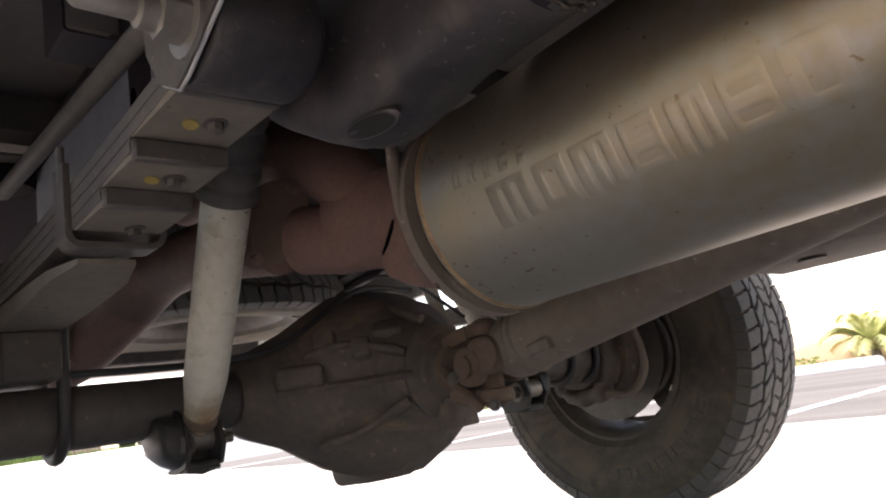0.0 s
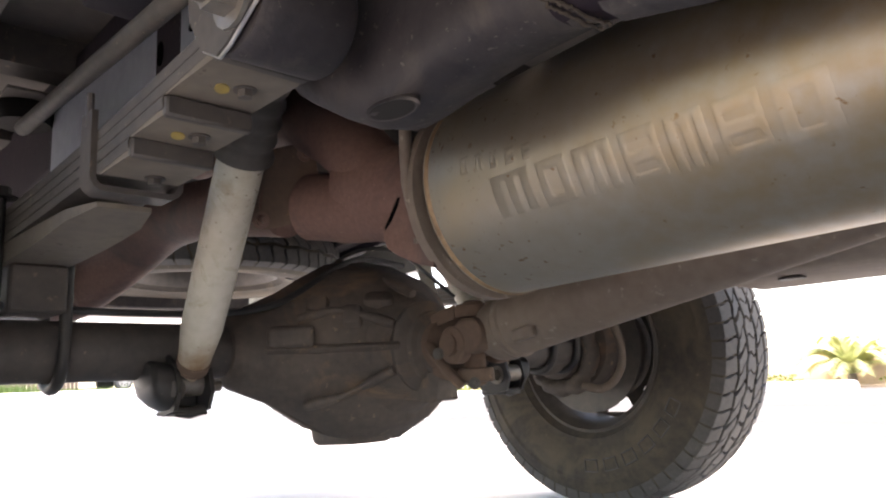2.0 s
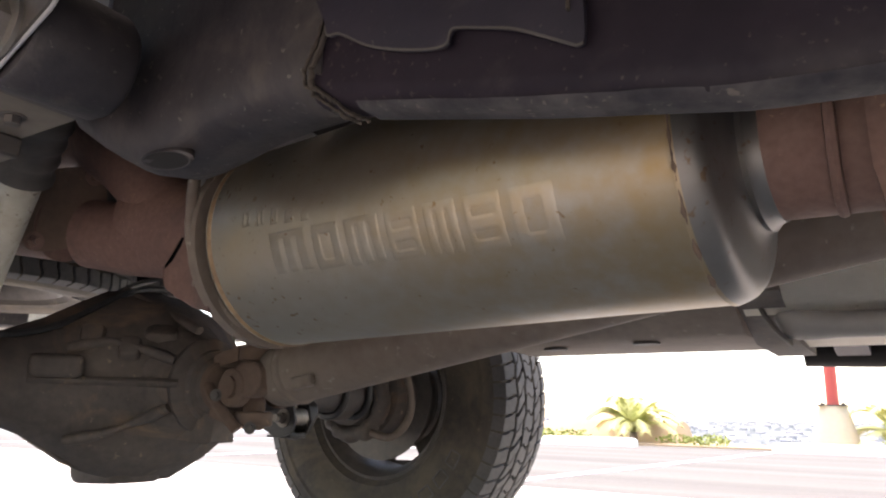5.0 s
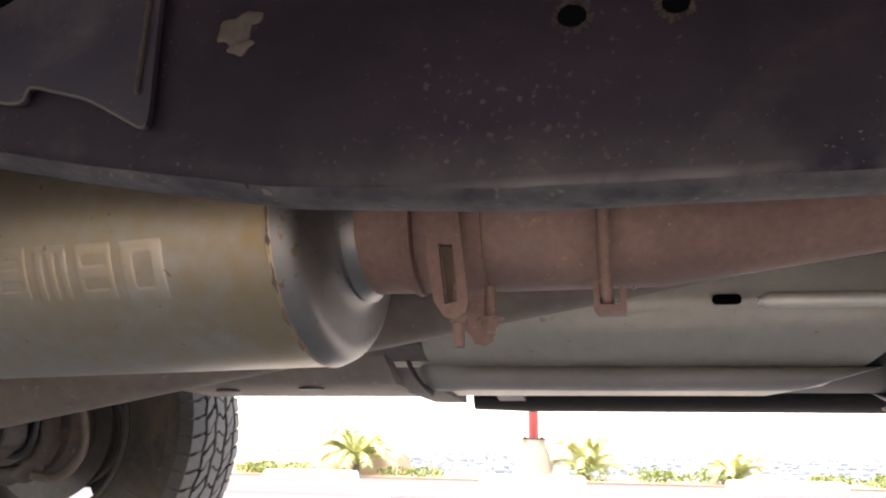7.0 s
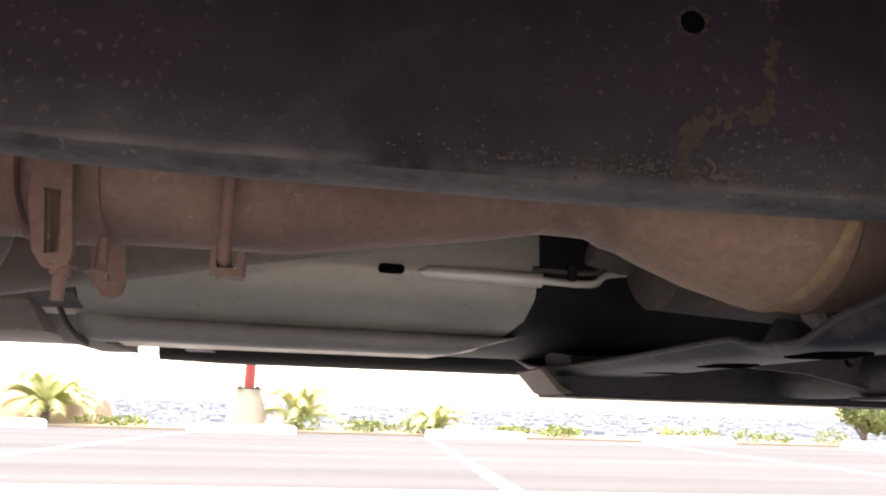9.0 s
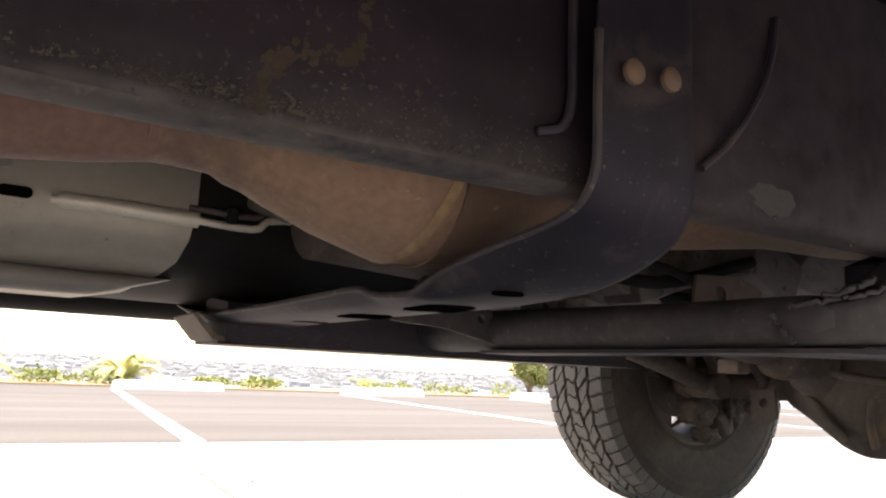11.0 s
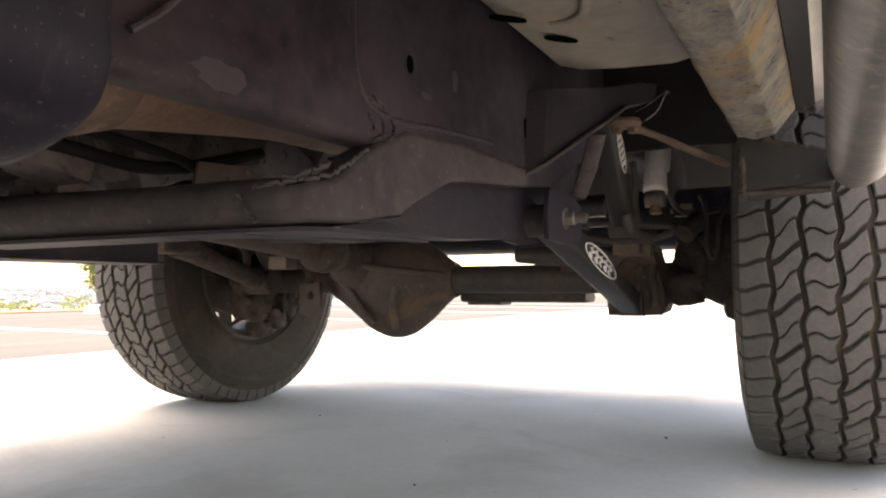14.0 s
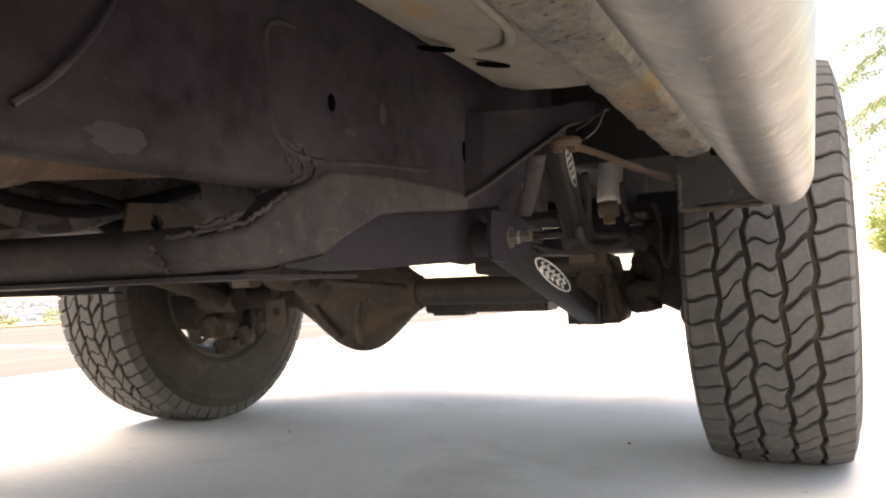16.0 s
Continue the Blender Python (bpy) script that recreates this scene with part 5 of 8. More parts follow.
sweep(bm, smooth_path([(1.291, -0.342, 0.60), (1.291, -0.342, 0.53), (1.291, -0.341, 0.49), (1.291, -0.338, 0.470), (1.292, -0.328, 0.463)], 5), 0.0046, 10)
plate(bm, [(1.283, 0.478), (1.283, 0.460), (1.286, 0.456), (1.304, 0.456), (1.304, 0.473), (1.300, 0.473), (1.300, 0.461), (1.287, 0.461), (1.287, 0.478)], 0.02, Matrix.Translation((0, -0.340, 0)) @ XZ)
part("hanger_hook", bm, M_RUST, pipe, "bent steel hanger hook")

# tailpipe that leaves the muffler, turns and climbs over the axle
bm = B()
tail = smooth_path([(0.245, -0.300, 0.584), (0.20, -0.308, 0.592), (0.15, -0.316, 0.600), (0.06, -0.325, 0.612), (-0.08, -0.335, 0.615),
                    (-0.20, -0.355, 0.575), (-0.30, -0.385, 0.535), (-0.42, -0.42, 0.51), (-0.9, -0.50, 0.51)], 5)
sweep(bm, tail, 0.047, 30)
part("tail_pipe", bm, M_PIPE, pipe, "brown tailpipe rising over the axle")
# two pipes merge in a collector behind the muffler: the upper one climbs, the lower ends in a bolted flange
bm = B()
riser = smooth_path([(0.440, -0.262, 0.570), (0.400, -0.268, 0.602), (0.365, -0.272, 0.640), (0.315, -0.276, 0.678), (0.255, -0.280, 0.710), (0.19, -0.282, 0.728), (0.10, -0.29, 0.735), (-0.05, -0.3, 0.735)], 5)
sweep(bm, riser, [0.0455] * len(riser), 30)
part("upper_pipe", bm, M_PIPE, pipe, "second brown pipe climbing beside the tailpipe")
bm = B()
sweep(bm, smooth_path([(0.293, -0.290, 0.571), (0.32, -0.282, 0.566), (0.36, -0.272, 0.558), (0.43, -0.263, 0.550)], 4), 0.0450, 30)
part("lower_pipe", bm, M_PIPE, pipe, "short lower pipe of the collector")
bm = B()
secs = []
for x, y, z, ry, rz, t in ((0.372, -0.270, 0.572, 0.0450, 0.060, 18), (0.40, -0.267, 0.571, 0.0480, 0.0655, 14), (0.44, -0.262, 0.562, 0.0530, 0.0640, 8), (0.48, -0.256, 0.551, 0.0565, 0.0620, 4), (0.53, -0.246, 0.540, 0.0600, 0.0610, 0), (0.585, -0.230, 0.533, 0.0620, 0.0620, 0)):
    k = math.tan(radians(t))
    secs.append([(x - rz * math.sin(2 * math.pi * q / 30) * k * 0.6, y + ry * math.cos(2 * math.pi * q / 30), z + rz * math.sin(2 * math.pi * q / 30)) for q in range(30)])
loft(bm, secs)
part("collector", bm, M_PIPE, pipe, "rusted collector where two pipes merge", 60)
bm = B()
wm = Matrix.Translation((0.352, -0.273, 0.559)) @ pose(0, 0, 0, 0, 0, -6) @ pose(0, 0, 0, 0, 14, 0)
lathe(bm, [(-0.003, 0.043), (0, 0.0462), (0.003, 0.043)], 36, wm)
part("pipe_weld", bm, M_SHAFT, pipe, "thin weld round the lower pipe")
# oval two-bolt flange
bm = B()
fm = Matrix.Translation((0.262, -0.315, 0.604)) @ Vector((-0.95, 0.22, 0.16)).to_track_quat("Z", "X").to_matrix().to_4x4()
up = (fm.to_3x3().transposed() @ Vector((0.02, 0.50, 0.86))).normalized()
ta = math.atan2(up.y, up.x)
lobe = []
for k in range(40):
    a = 2 * math.pi * k / 40
    e = 0.070 * math.cos(a), (0.051 * math.sin(a)) * (1 - 0.50 * math.cos(a) ** 2)
    lobe.append((e[0] * math.cos(ta) - e[1] * math.sin(ta), e[0] * math.sin(ta) + e[1] * math.cos(ta)))
plate(bm, lobe, 0.012, fm)
part("pipe_flange", bm, M_YOKE, pipe, "rusty two-bolt pipe flange")
for q in (-1, 1):
    bm = B()
    c = fm @ Vector((0.057 * q * math.cos(ta), 0.057 * q * math.sin(ta), 0.0))
    w = (fm.to_3x3() @ Vector((0, 0, 1))).normalized()
    hexbolt(bm, c, -w, 0.008, 0.009)
    sweep(bm, [c, c - w * 0.022], 0.0045, 10)
    sweep(bm, [c, c + w * 0.030], 0.0055, 10)
    part("flange_bolt", bm, M_RUST, pipe, "rusted flange stud")
bm = B()
lathe(bm, [(-0.012, 0.048), (-0.008, 0.053), (0.008, 0.053), (0.012, 0.048)], 32, Matrix.Translation((-0.29, -0.382, 0.539)) @ pose(0, 0, 0, 0, 20, 17))
part("tail_collar", bm, M_RUST, pipe)
# clamp ear with a slot, then the strap that runs down round the muffler end
bm = B()
ear = [(0.511, 0.5545), (0.5035, 0.5440), (0.4985, 0.5400), (0.4715, 0.5060), (0.4745, 0.4910), (0.4800, 0.4810), (0.5000, 0.4700), (0.5320, 0.4560), (0.5550, 0.4500), (0.5560, 0.4640), (0.5290, 0.4980), (0.5200, 0.5240), (0.5190, 0.5474)]
slot = [(0.4990, 0.5375), (0.5045, 0.5375), (0.5000, 0.5270), (0.4880, 0.5120), (0.4760, 0.5035), (0.4745, 0.5080), (0.4880, 0.5240)]
plate(bm, ear, 0.006, Matrix.Translation((0, -0.3105, 0)) @ XZ, [slot])
part("clamp_ear", bm, M_PIPE, pipe, "rusty clamp ear with a slot")
bm = B()
plate(bm, slot, 0.0012, Matrix.Translation((0, -0.3096, 0)) @ XZ)
part("ear_slot", bm, M_HOLE, pipe, "black plate for the shade behind the clamp ear slot")
bm = B()
run = smooth_path([(0.556, -0.345, 0.640), (0.551, -0.340, 0.598), (0.547, -0.337, 0.56), (0.549, -0.330, 0.515), (0.556, -0.312, 0.478), (0.562, -0.285, 0.450), (0.566, -0.25, 0.434)], 5)
sweep(bm, run, [0.0075] * 12 + [0.009] * (len(run) - 12), 12, squash=0.7)
loft(bm, [[(x, y, z) for x, y, z in ((0.488, -0.300, 0.484 + d), (0.530, -0.312, 0.480 + d), (0.560, -0.290, 0.452 + d), (0.530, -0.275, 0.450 + d))] for d in (0.0, 0.006)])
part("muffler_hanger", bm, M_SHAFT, pipe, "flat brown hanger strap at the muffler end")

# ---- fuel tank with steel shield
tank = new("fuel_tank")
tank.parent = truck
tagged(tank, "black fuel tank behind a grey steel shield")
def tank_sec(x, g=0.0):
    return [(x, 0.095 - g, 0.70), (x, 0.094 - g, 0.56), (x, 0.097 - g, 0.520), (x, 0.125 - g, 0.494), (x, 0.17 - g, 0.480), (x, 0.27 - g, 0.466 - g), (x, 0.36, 0.460 - g), (x, 0.44, 0.468 - g), (x, 0.455, 0.50), (x, 0.455, 0.70)]
bm = B()
loft(bm, [tank_sec(x) for x in (1.02, 1.3, 1.6, 2.05)])
part("tank_body", bm, M_PLASTIC, tank, "black plastic tank")
bm = B()
secs = []
for x, sh in ((1.005, 0), (1.03, 0), (1.2, 0), (1.4, 0), (1.6, 0)):
    s = tank_sec(x, 0.004)
    secs.append(s)
last = [(1.63 if i < 2 else (1.625 if i < 3 else (1.618 if i < 4 else (1.605 if i < 5 else (1.575 if i < 6 else 1.52)))), *p[1:]) for i, p in enumerate(tank_sec(1.6, 0.004))]
secs[-1] = last
loft(bm, secs, closed=False)
bmesh.ops.solidify(bm, geom=bm.faces[:], thickness=0.002)
part("tank_shield", bm, M_SHIELD, tank, "dull grey pressed steel shield", 50)
bm = B()
secs = []
for x, z, rz, ry in ((1.036, 0.487, 0.012, 0.010), (1.044, 0.481, 0.026, 0.022), (1.060, 0.476, 0.027, 0.026), (1.080, 0.470, 0.022, 0.026), (1.110, 0.4675, 0.0175, 0.025), (1.30, 0.4650, 0.0165, 0.025), (1.50, 0.4640, 0.0155, 0.025), (1.575, 0.4635, 0.0145, 0.025)):
    secs.append([(x + (0.05 if x > 1.55 else 0.0) * math.sin(2 * math.pi * k / 20), 0.182 + ry * math.cos(2 * math.pi * k / 20), z + rz * math.sin(2 * math.pi * k / 20)) for k in range(20)])
loft(bm, secs)
part("shield_rail", bm, M_STRAP, tank, "rounded steel rail along the foot of the shield", 60)
bm = B()
sweep(bm, smooth_path([(1.018, 0.150, 0.520), (1.022, 0.150, 0.500), (1.030, 0.152, 0.476), (1.044, 0.16, 0.455), (1.05, 0.19, 0.447)], 4), 0.0065, 10, squash=0.5)
part("strap_edge", bm, M_AXLE_BLACK, tank, "dark edge of the tank strap")
bm = B()
sweep(bm, [(1.474, 0.0885, 0.5465), (1.482, 0.0875, 0.5465), (1.55, 0.0870, 0.5455), (1.632, 0.0870, 0.5445)], [0.004, 0.0095, 0.0100, 0.0100], 16, squash=1.0)
part("shield_rib", bm, M_SHIELD, tank, "pressed rib in the shield")
bm = B()
sweep(bm, smooth_path([(1.47, 0.089, 0.546), (1.50, 0.088, 0.546), (1.60, 0.088, 0.546), (1.70, 0.088, 0.543), (1.74, 0.088, 0.560), (1.95, 0.088, 0.565)], 4), 0.005, 10)
part("fuel_line", bm, M_SHIELD, tank)
bm = B()
sweep(bm, smooth_path([(1.62, 0.086, 0.559), (1.70, 0.086, 0.558), (1.74, 0.086, 0.572), (1.95, 0.086, 0.578)], 4), 0.004, 8)
part("return_line", bm, M_LEAF, tank, "thin grey fuel line")
bm = B()
box(bm, (1.665, 0.076, 0.545), (1.678, 0.094, 0.566), 0.002)
part("line_clip", bm, M_PLASTIC, tank, "black clip on the fuel lines")
bm = B()
box(bm, (1.688, 0.04, 0.560), (1.752, 0.084, 0.592), 0.008, 2, Matrix.Rotation(radians(12), 3, "Y"))
part("line_bracket", bm, M_SPRING_PAD, tank, "pale metal bracket beside the tank")
bm = B()
plate(bm, rounded(1.435, 0.549, 0.034, 0.013, 0.006), 0.002, Matrix.Translation((0, 0.088, 0)) @ XZ)
part("shield_slot", bm, M_HOLE, tank, "black plate for a shaded slot in the shield")
bm = B()
loft(bm, [[(1.02 + dx, 0.10, 0.66), (1.02 + dx, 0.10, 0.50), (1.02 + dx, 0.26, 0.452), (1.02 + dx, 0.44, 0.45), (1.02 + dx, 0.44, 0.475), (1.02 + dx, 0.26, 0.478), (1.02 + dx, 0.13, 0.53), (1.02 + dx, 0.13, 0.66)] for dx in (-0.02, 0.035)])
part("tank_strap", bm, M_AXLE, tank, "dark rounded tank end rail")
for x, y, a in ((0.859, 0.22, 0.02), (0.70, 0.262, 0.02)):
    bm = B()
    lathe(bm, [(0, a), (0.003, a), (0.003, 0.0001)], 16, Matrix.Translation((x, y, 0.4565)) @ pose(0, 0, 0, 0, 90, 0) @ Matrix.Diagonal((1, 0.7, 1, 1)))
    part("skid_hole", bm, M_AXLE_BLACK, tank)
bm = B()
loft(bm, [[(x, 0.10, 0.60), (x, 0.12, 0.49), (x, 0.18, 0.459), (x, 0.40, 0.457), (x, 0.47, 0.47), (x, 0.47, 0.60)] for x in (0.60, 1.0)])
part("rear_skid", bm, M_SHAFT, tank, "dusty skid pan behind the tank")

# ---- transmission crossmember
cross = new("crossmember")
cross.parent = truck
tagged(cross, "black pressed crossmember with oval holes")
bm = B()
# y, bottom height, rear and front edge, height of the rear flange
stations = [(-0.530, 0.76, 1.722, 1.802, 0.0), (-0.530, 0.62, 1.722, 1.802, 0.0), (-0.529, 0.540, 1.722, 1.803, 0.0), (-0.528, 0.506, 1.724, 1.805, 0.002), (-0.525, 0.486, 1.727, 1.808, 0.005), (-0.515, 0.470, 1.731, 1.812, 0.008),
            (-0.497, 0.4575, 1.735, 1.817, 0.012), (-0.465, 0.4455, 1.738, 1.820, 0.018), (-0.43, 0.4370, 1.738, 1.820, 0.0225), (-0.39, 0.4325, 1.736, 1.818, 0.0205), (-0.355, 0.4303, 1.730, 1.816, 0.0145),
            (-0.33, 0.4290, 1.724, 1.814, 0.006), (-0.312, 0.4285, 1.720, 1.812, 0.003), (-0.268, 0.4283, 1.716, 1.810, 0.0055), (-0.24, 0.4282, 1.714, 1.808, 0.0125), (-0.153, 0.428, 1.706, 1.805, 0.0105),
            (0.0, 0.427, 1.697, 1.80, 0.009), (0.20, 0.427, 1.69, 1.80, 0.010), (0.36, 0.44, 1.69, 1.80, 0.014), (0.45, 0.47, 1.69, 1.80, 0.014), (0.49, 0.52, 1.69, 1.80, 0.01), (0.50, 0.70, 1.69, 1.80, 0.0)]
sides = [(smooth_path([(q[0], q[1], q[4]) for q in stations], 4)), (smooth_path([(q[2], q[3], 0) for q in stations], 4))]
stations = [(a.x, a.y, b.x, b.y, a.z) for a, b in zip(*sides)]
secs = []
for y, z, xr, xf, h in stations:
    k = 0.25 + 0.75 * min(1.0, h / 0.02)
    w = 0.005
    secs.append([(xr - 0.012 * k, y + w, z + h + w), (xr - 0.012 * k - 0.003, y, z + h), (xr + 0.002, y, z + h * 0.25 + 0.001), (xr + 0.012, y, z), (xf - 0.014, y, z), (xf - 0.005, y + w * 0.3, z + w * 0.3), (xf, y + w, z + w), (xf - 0.012, y + 2 * w, z + 2 * w), (xr + 0.016, y + 2 * w, z + 2 * w)])
loft(bm, secs)
part("cross_web", bm, M_CROSS, cross, "", 50)
bm = B()
sweep(bm, [(xr - 0.012 * (0.25 + 0.75 * min(1.0, h / 0.02)) - 0.0015, y + 0.001, z + h + 0.0015) for y, z, xr, xf, h in stations[6:76]], 0.0028, 8)
part("cross_edge", bm, M_FRAME_DUST, cross, "thin lighter flange edge")
for x, y, a, b, z in ((1.757, -0.392, 0.010, 0.013, 0.4322),):
    bm = B()
    plate(bm, ellipse(x, y, b, a, 20), 0.002, Matrix.Translation((0, 0, z - 0.001)))
    part("cross_hole", bm, M_HOLE, cross)
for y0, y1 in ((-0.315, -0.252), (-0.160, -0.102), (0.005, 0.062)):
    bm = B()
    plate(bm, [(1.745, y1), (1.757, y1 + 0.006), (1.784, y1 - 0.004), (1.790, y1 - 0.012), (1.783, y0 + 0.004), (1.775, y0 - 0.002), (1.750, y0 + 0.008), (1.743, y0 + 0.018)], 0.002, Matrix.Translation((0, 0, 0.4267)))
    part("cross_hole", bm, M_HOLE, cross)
for x, z in ((1.738, 0.551), (1.769, 0.554)):
    bm = B()
    lathe(bm, [(0, 0.0078), (0.003, 0.0078), (0.005, 0.005), (0.0055, 0.0001)], 14, Matrix.Translation((x, -0.535, z)) @ pose(0, 0, 0, 0, 0, -90))
    part("cross_bolt", bm, M_YOKE, cross, "rusty round bolt head")

for pts in ([(1.712, -0.512, 0.60), (1.712, -0.512, 0.565), (1.712, -0.512, 0.535), (1.705, -0.512, 0.517), (1.690, -0.508, 0.512)], [(1.917, -0.508, 0.651), (1.905, -0.510, 0.61), (1.885, -0.511, 0.575), (1.855, -0.511, 0.538), (1.83, -0.508, 0.516)]):
    bm = B()
    sweep(bm, smooth_path(pts, 5), 0.003, 8)
    part("rail_wire", bm, M_FRAME, truck, "thin dusty wire clipped to the rail")

# ---- second crossmember, gusset and skid plates
bm = B()
loft(bm, [ring_xz(y, 2.05, z, rx, rz, 40, 2.5) for y, z, rx, rz in ((-0.485, 0.429, 0.036, 0.016), (-0.472, 0.4295, 0.047, 0.0225), (-0.45, 0.430, 0.050, 0.024), (-0.36, 0.4305, 0.050, 0.0245), (-0.3, 0.431, 0.051, 0.025), (0.0, 0.435, 0.052, 0.028), (0.30, 0.44, 0.055, 0.034), (0.45, 0.46, 0.06, 0.045))])
part("tubular_crossmember", bm, M_FRAME_DUST, truck, "black tubular crossmember", 70)
bm = B()
secs = []
# x, y along the skin, its lower and upper edge, its turn from the tube's rear face to the rail's side
for x, y, zb, zt, a in ((2.004, -0.41, 0.420, 0.432, 0), (2.001, -0.43, 0.4145, 0.437, 4), (2.001, -0.45, 0.410, 0.440, 10), (2.005, -0.467, 0.409, 0.4415, 20), (2.013, -0.482, 0.4090, 0.4440, 32), (2.023, -0.4935, 0.4095, 0.4475, 46), (2.036, -0.5018, 0.4100, 0.4500, 61),
                        (2.052, -0.5066, 0.411, 0.4550, 76), (2.070, -0.5086, 0.412, 0.466, 86), (2.09, -0.5088, 0.4145, 0.480, 90), (2.12, -0.5088, 0.419, 0.496, 90), (2.150, -0.5088, 0.4245, 0.509, 90), (2.161, -0.5088, 0.4265, 0.514, 90), (2.178, -0.5088, 0.436, 0.521, 90), (2.198, -0.5088, 0.4455, 0.522, 90),
                        (2.239, -0.5088, 0.462, 0.525, 90), (2.264, -0.5088, 0.472, 0.528, 90), (2.289, -0.5088, 0.479, 0.530, 90), (2.32, -0.5088, 0.483, 0.530, 90), (2.40, -0.5088, 0.491, 0.53, 90), (2.518, -0.5088, 0.502, 0.53, 90)):
    nx, ny = math.cos(radians(a)), math.sin(radians(a))
    secs.append([(x + nx * d, y + ny * d, z) for d, z in ((0.030, zb + 0.004), (0.008, zb), (0.002, zb + 0.0015), (0, zb + 0.006), (0, (zb + zt) / 2), (0, zt - 0.010), (0.002, zt - 0.003), (0.010, zt), (0.030, zt))])
loft(bm, secs)
gusset = part("rail_gusset", bm, M_FRAME_DUST, truck, "black welded gusset under the rail", 60)
# welded lumps and a clamp where tube and gusset meet, a slot and a folded lip on the gusset
wr = random.Random(21)
for pts, r0 in (([(2.002, -0.455, 0.441), (2.007, -0.470, 0.4425), (2.018, -0.488, 0.447), (2.036, -0.5015, 0.4515), (2.056, -0.506, 0.459), (2.075, -0.507, 0.471), (2.10, -0.507, 0.486)], 0.0026), ([(1.999, -0.438, 0.436), (1.9985, -0.446, 0.426), (2.0, -0.452, 0.416), (2.004, -0.458, 0.411)], 0.0022), ([(2.012, -0.478, 0.448), (2.03, -0.495, 0.456), (2.05, -0.502, 0.466)], 0.0030)):
    bm = B()
    run = smooth_path(pts, 7)
    sweep(bm, [q + Vector((wr.gauss(0, 0.0013), wr.gauss(0, 0.0008), wr.gauss(0, 0.0013))) for q in run], [r0 * wr.uniform(0.6, 1.1) for q in run], 8)
    part("weld_bead", bm, M_FRAME_DUST, gusset, "lumpy dirty weld", 60)
bm = B()
plate(bm, ellipse(2.160, 0.4560, 0.0060, 0.0026, 16, 0.35), 0.001, Matrix.Translation((0, -0.5085, 0)) @ XZ)
part("gusset_slot", bm, M_HOLE, gusset, "small black disc for a shaded slot")
bm = B()
loft(bm, [[(x, -0.5088, z + 0.002), (x, -0.5100, z), (x, -0.470, z - 0.002), (x, -0.470, z + 0.001)] for x, z in ((2.085, 0.4130), (2.12, 0.4185), (2.150, 0.4235), (2.160, 0.4258))])
part("gusset_lip", bm, M_FRAME_DUST, gusset, "folded lower lip of the gusset")
bm = B()
edge = [(2.012, 0.02), (2.012, -0.43), (2.018, -0.49), (2.04, -0.512), (2.205, -0.516), (2.222, -0.506), (2.205, -0.490), (2.075, -0.392), (2.066, -0.36), (2.075, -0.20), (2.08, 0.02)]
holes = [rounded(2.040, -0.425, 0.044, 0.0060, 0.0025, 2), rounded(2.040, -0.328, 0.044, 0.0060, 0.0025, 2), rounded(2.042, -0.225, 0.044, 0.0060, 0.0025, 2)]
holes += [rounded(2.116 + 0.0115 * i, -0.4480 - 0.0085 * i, 0.075, 0.0042, 0.002, 2) for i in range(7)]
plate(bm, edge, 0.004, Matrix.Translation((0, 0, 0.4025)), holes)
part("skid_plate", bm, M_FRAME, truck, "dusty skid plate with louvred slots")
bm = B()
edge = [(1.69, 0.30), (1.75, 0.31), (2.45, 0.29), (2.46, 0.16), (1.95, 0.17), (1.69, 0.17)]
holes = [rounded(1.90 + 0.15 * i, 0.235, 0.05, 0.04, 0.01, 2) for i in range(4)]
plate(bm, edge, 0.004, Matrix.Translation((0, 0, 0.398)), holes)
skid = part("skid_plate", bm, M_FRAME, truck, "flat black skid plate with slots")
bm = B()
loft(bm, [[(x, 0.17, 0.4025), (x, 0.295, 0.4025), (x, 0.295, 0.47), (x, 0.17, 0.455)] for x in (1.70, 1.9, 2.2, 2.44)])
part("skid_box", bm, M_FRAME, skid, "dark box section above the plate")
bm = B()
loft(bm, [[(1.655, y, 0.435), (1.66, y, 0.438), (1.685, y, 0.412), (1.71, y, 0.402), (1.71, y, 0.398), (1.683, y, 0.404)] for y in (0.17, 0.30)])
part("skid_lip", bm, M_SHAFT, skid, "bent-up grey lip")
bm = B()
plate(bm, [(1.90, 0.50), (1.99, 0.47), (2.03, 0.425), (2.02, 0.412), (1.93, 0.43), (1.85, 0.435)], 0.006, Matrix.Translation((0, -0.02, 0)) @ XZ, [ellipse(1.985, 0.446, 0.006, 0.006, 10), ellipse(2.0, 0.428, 0.006, 0.006, 10)])
part("skid_bracket", bm, M_FRAME_DUST, truck, "dusty bracket with two holes")

# gearbox and transfer case above the skid plate
bm = B()
loft(bm, [ring_xz(y, 2.2, 0.56, 0.16, 0.09, 20, 3) for y in (-0.18, -0.12, 0.12, 0.25)])
part("transfer_case", bm, M_ALLOY, truck, "grimy alloy transfer case")
bm = B()
sweep(bm, [(1.75, 0.0, 0.60), (2.1, 0.0, 0.60), (2.5, 0, 0.62), (2.9, 0, 0.66)], [0.10, 0.12, 0.15, 0.19], 20)
part("gearbox", bm, M_AXLE, truck, "dark alloy gearbox")
bm = B()
sweep(bm, [(2.35, 0.20, 0.50), (3.05, 0.25, 0.445)], 0.03, 20)
part("front_driveshaft", bm, M_AXLE, truck, "grimy front driveshaft")
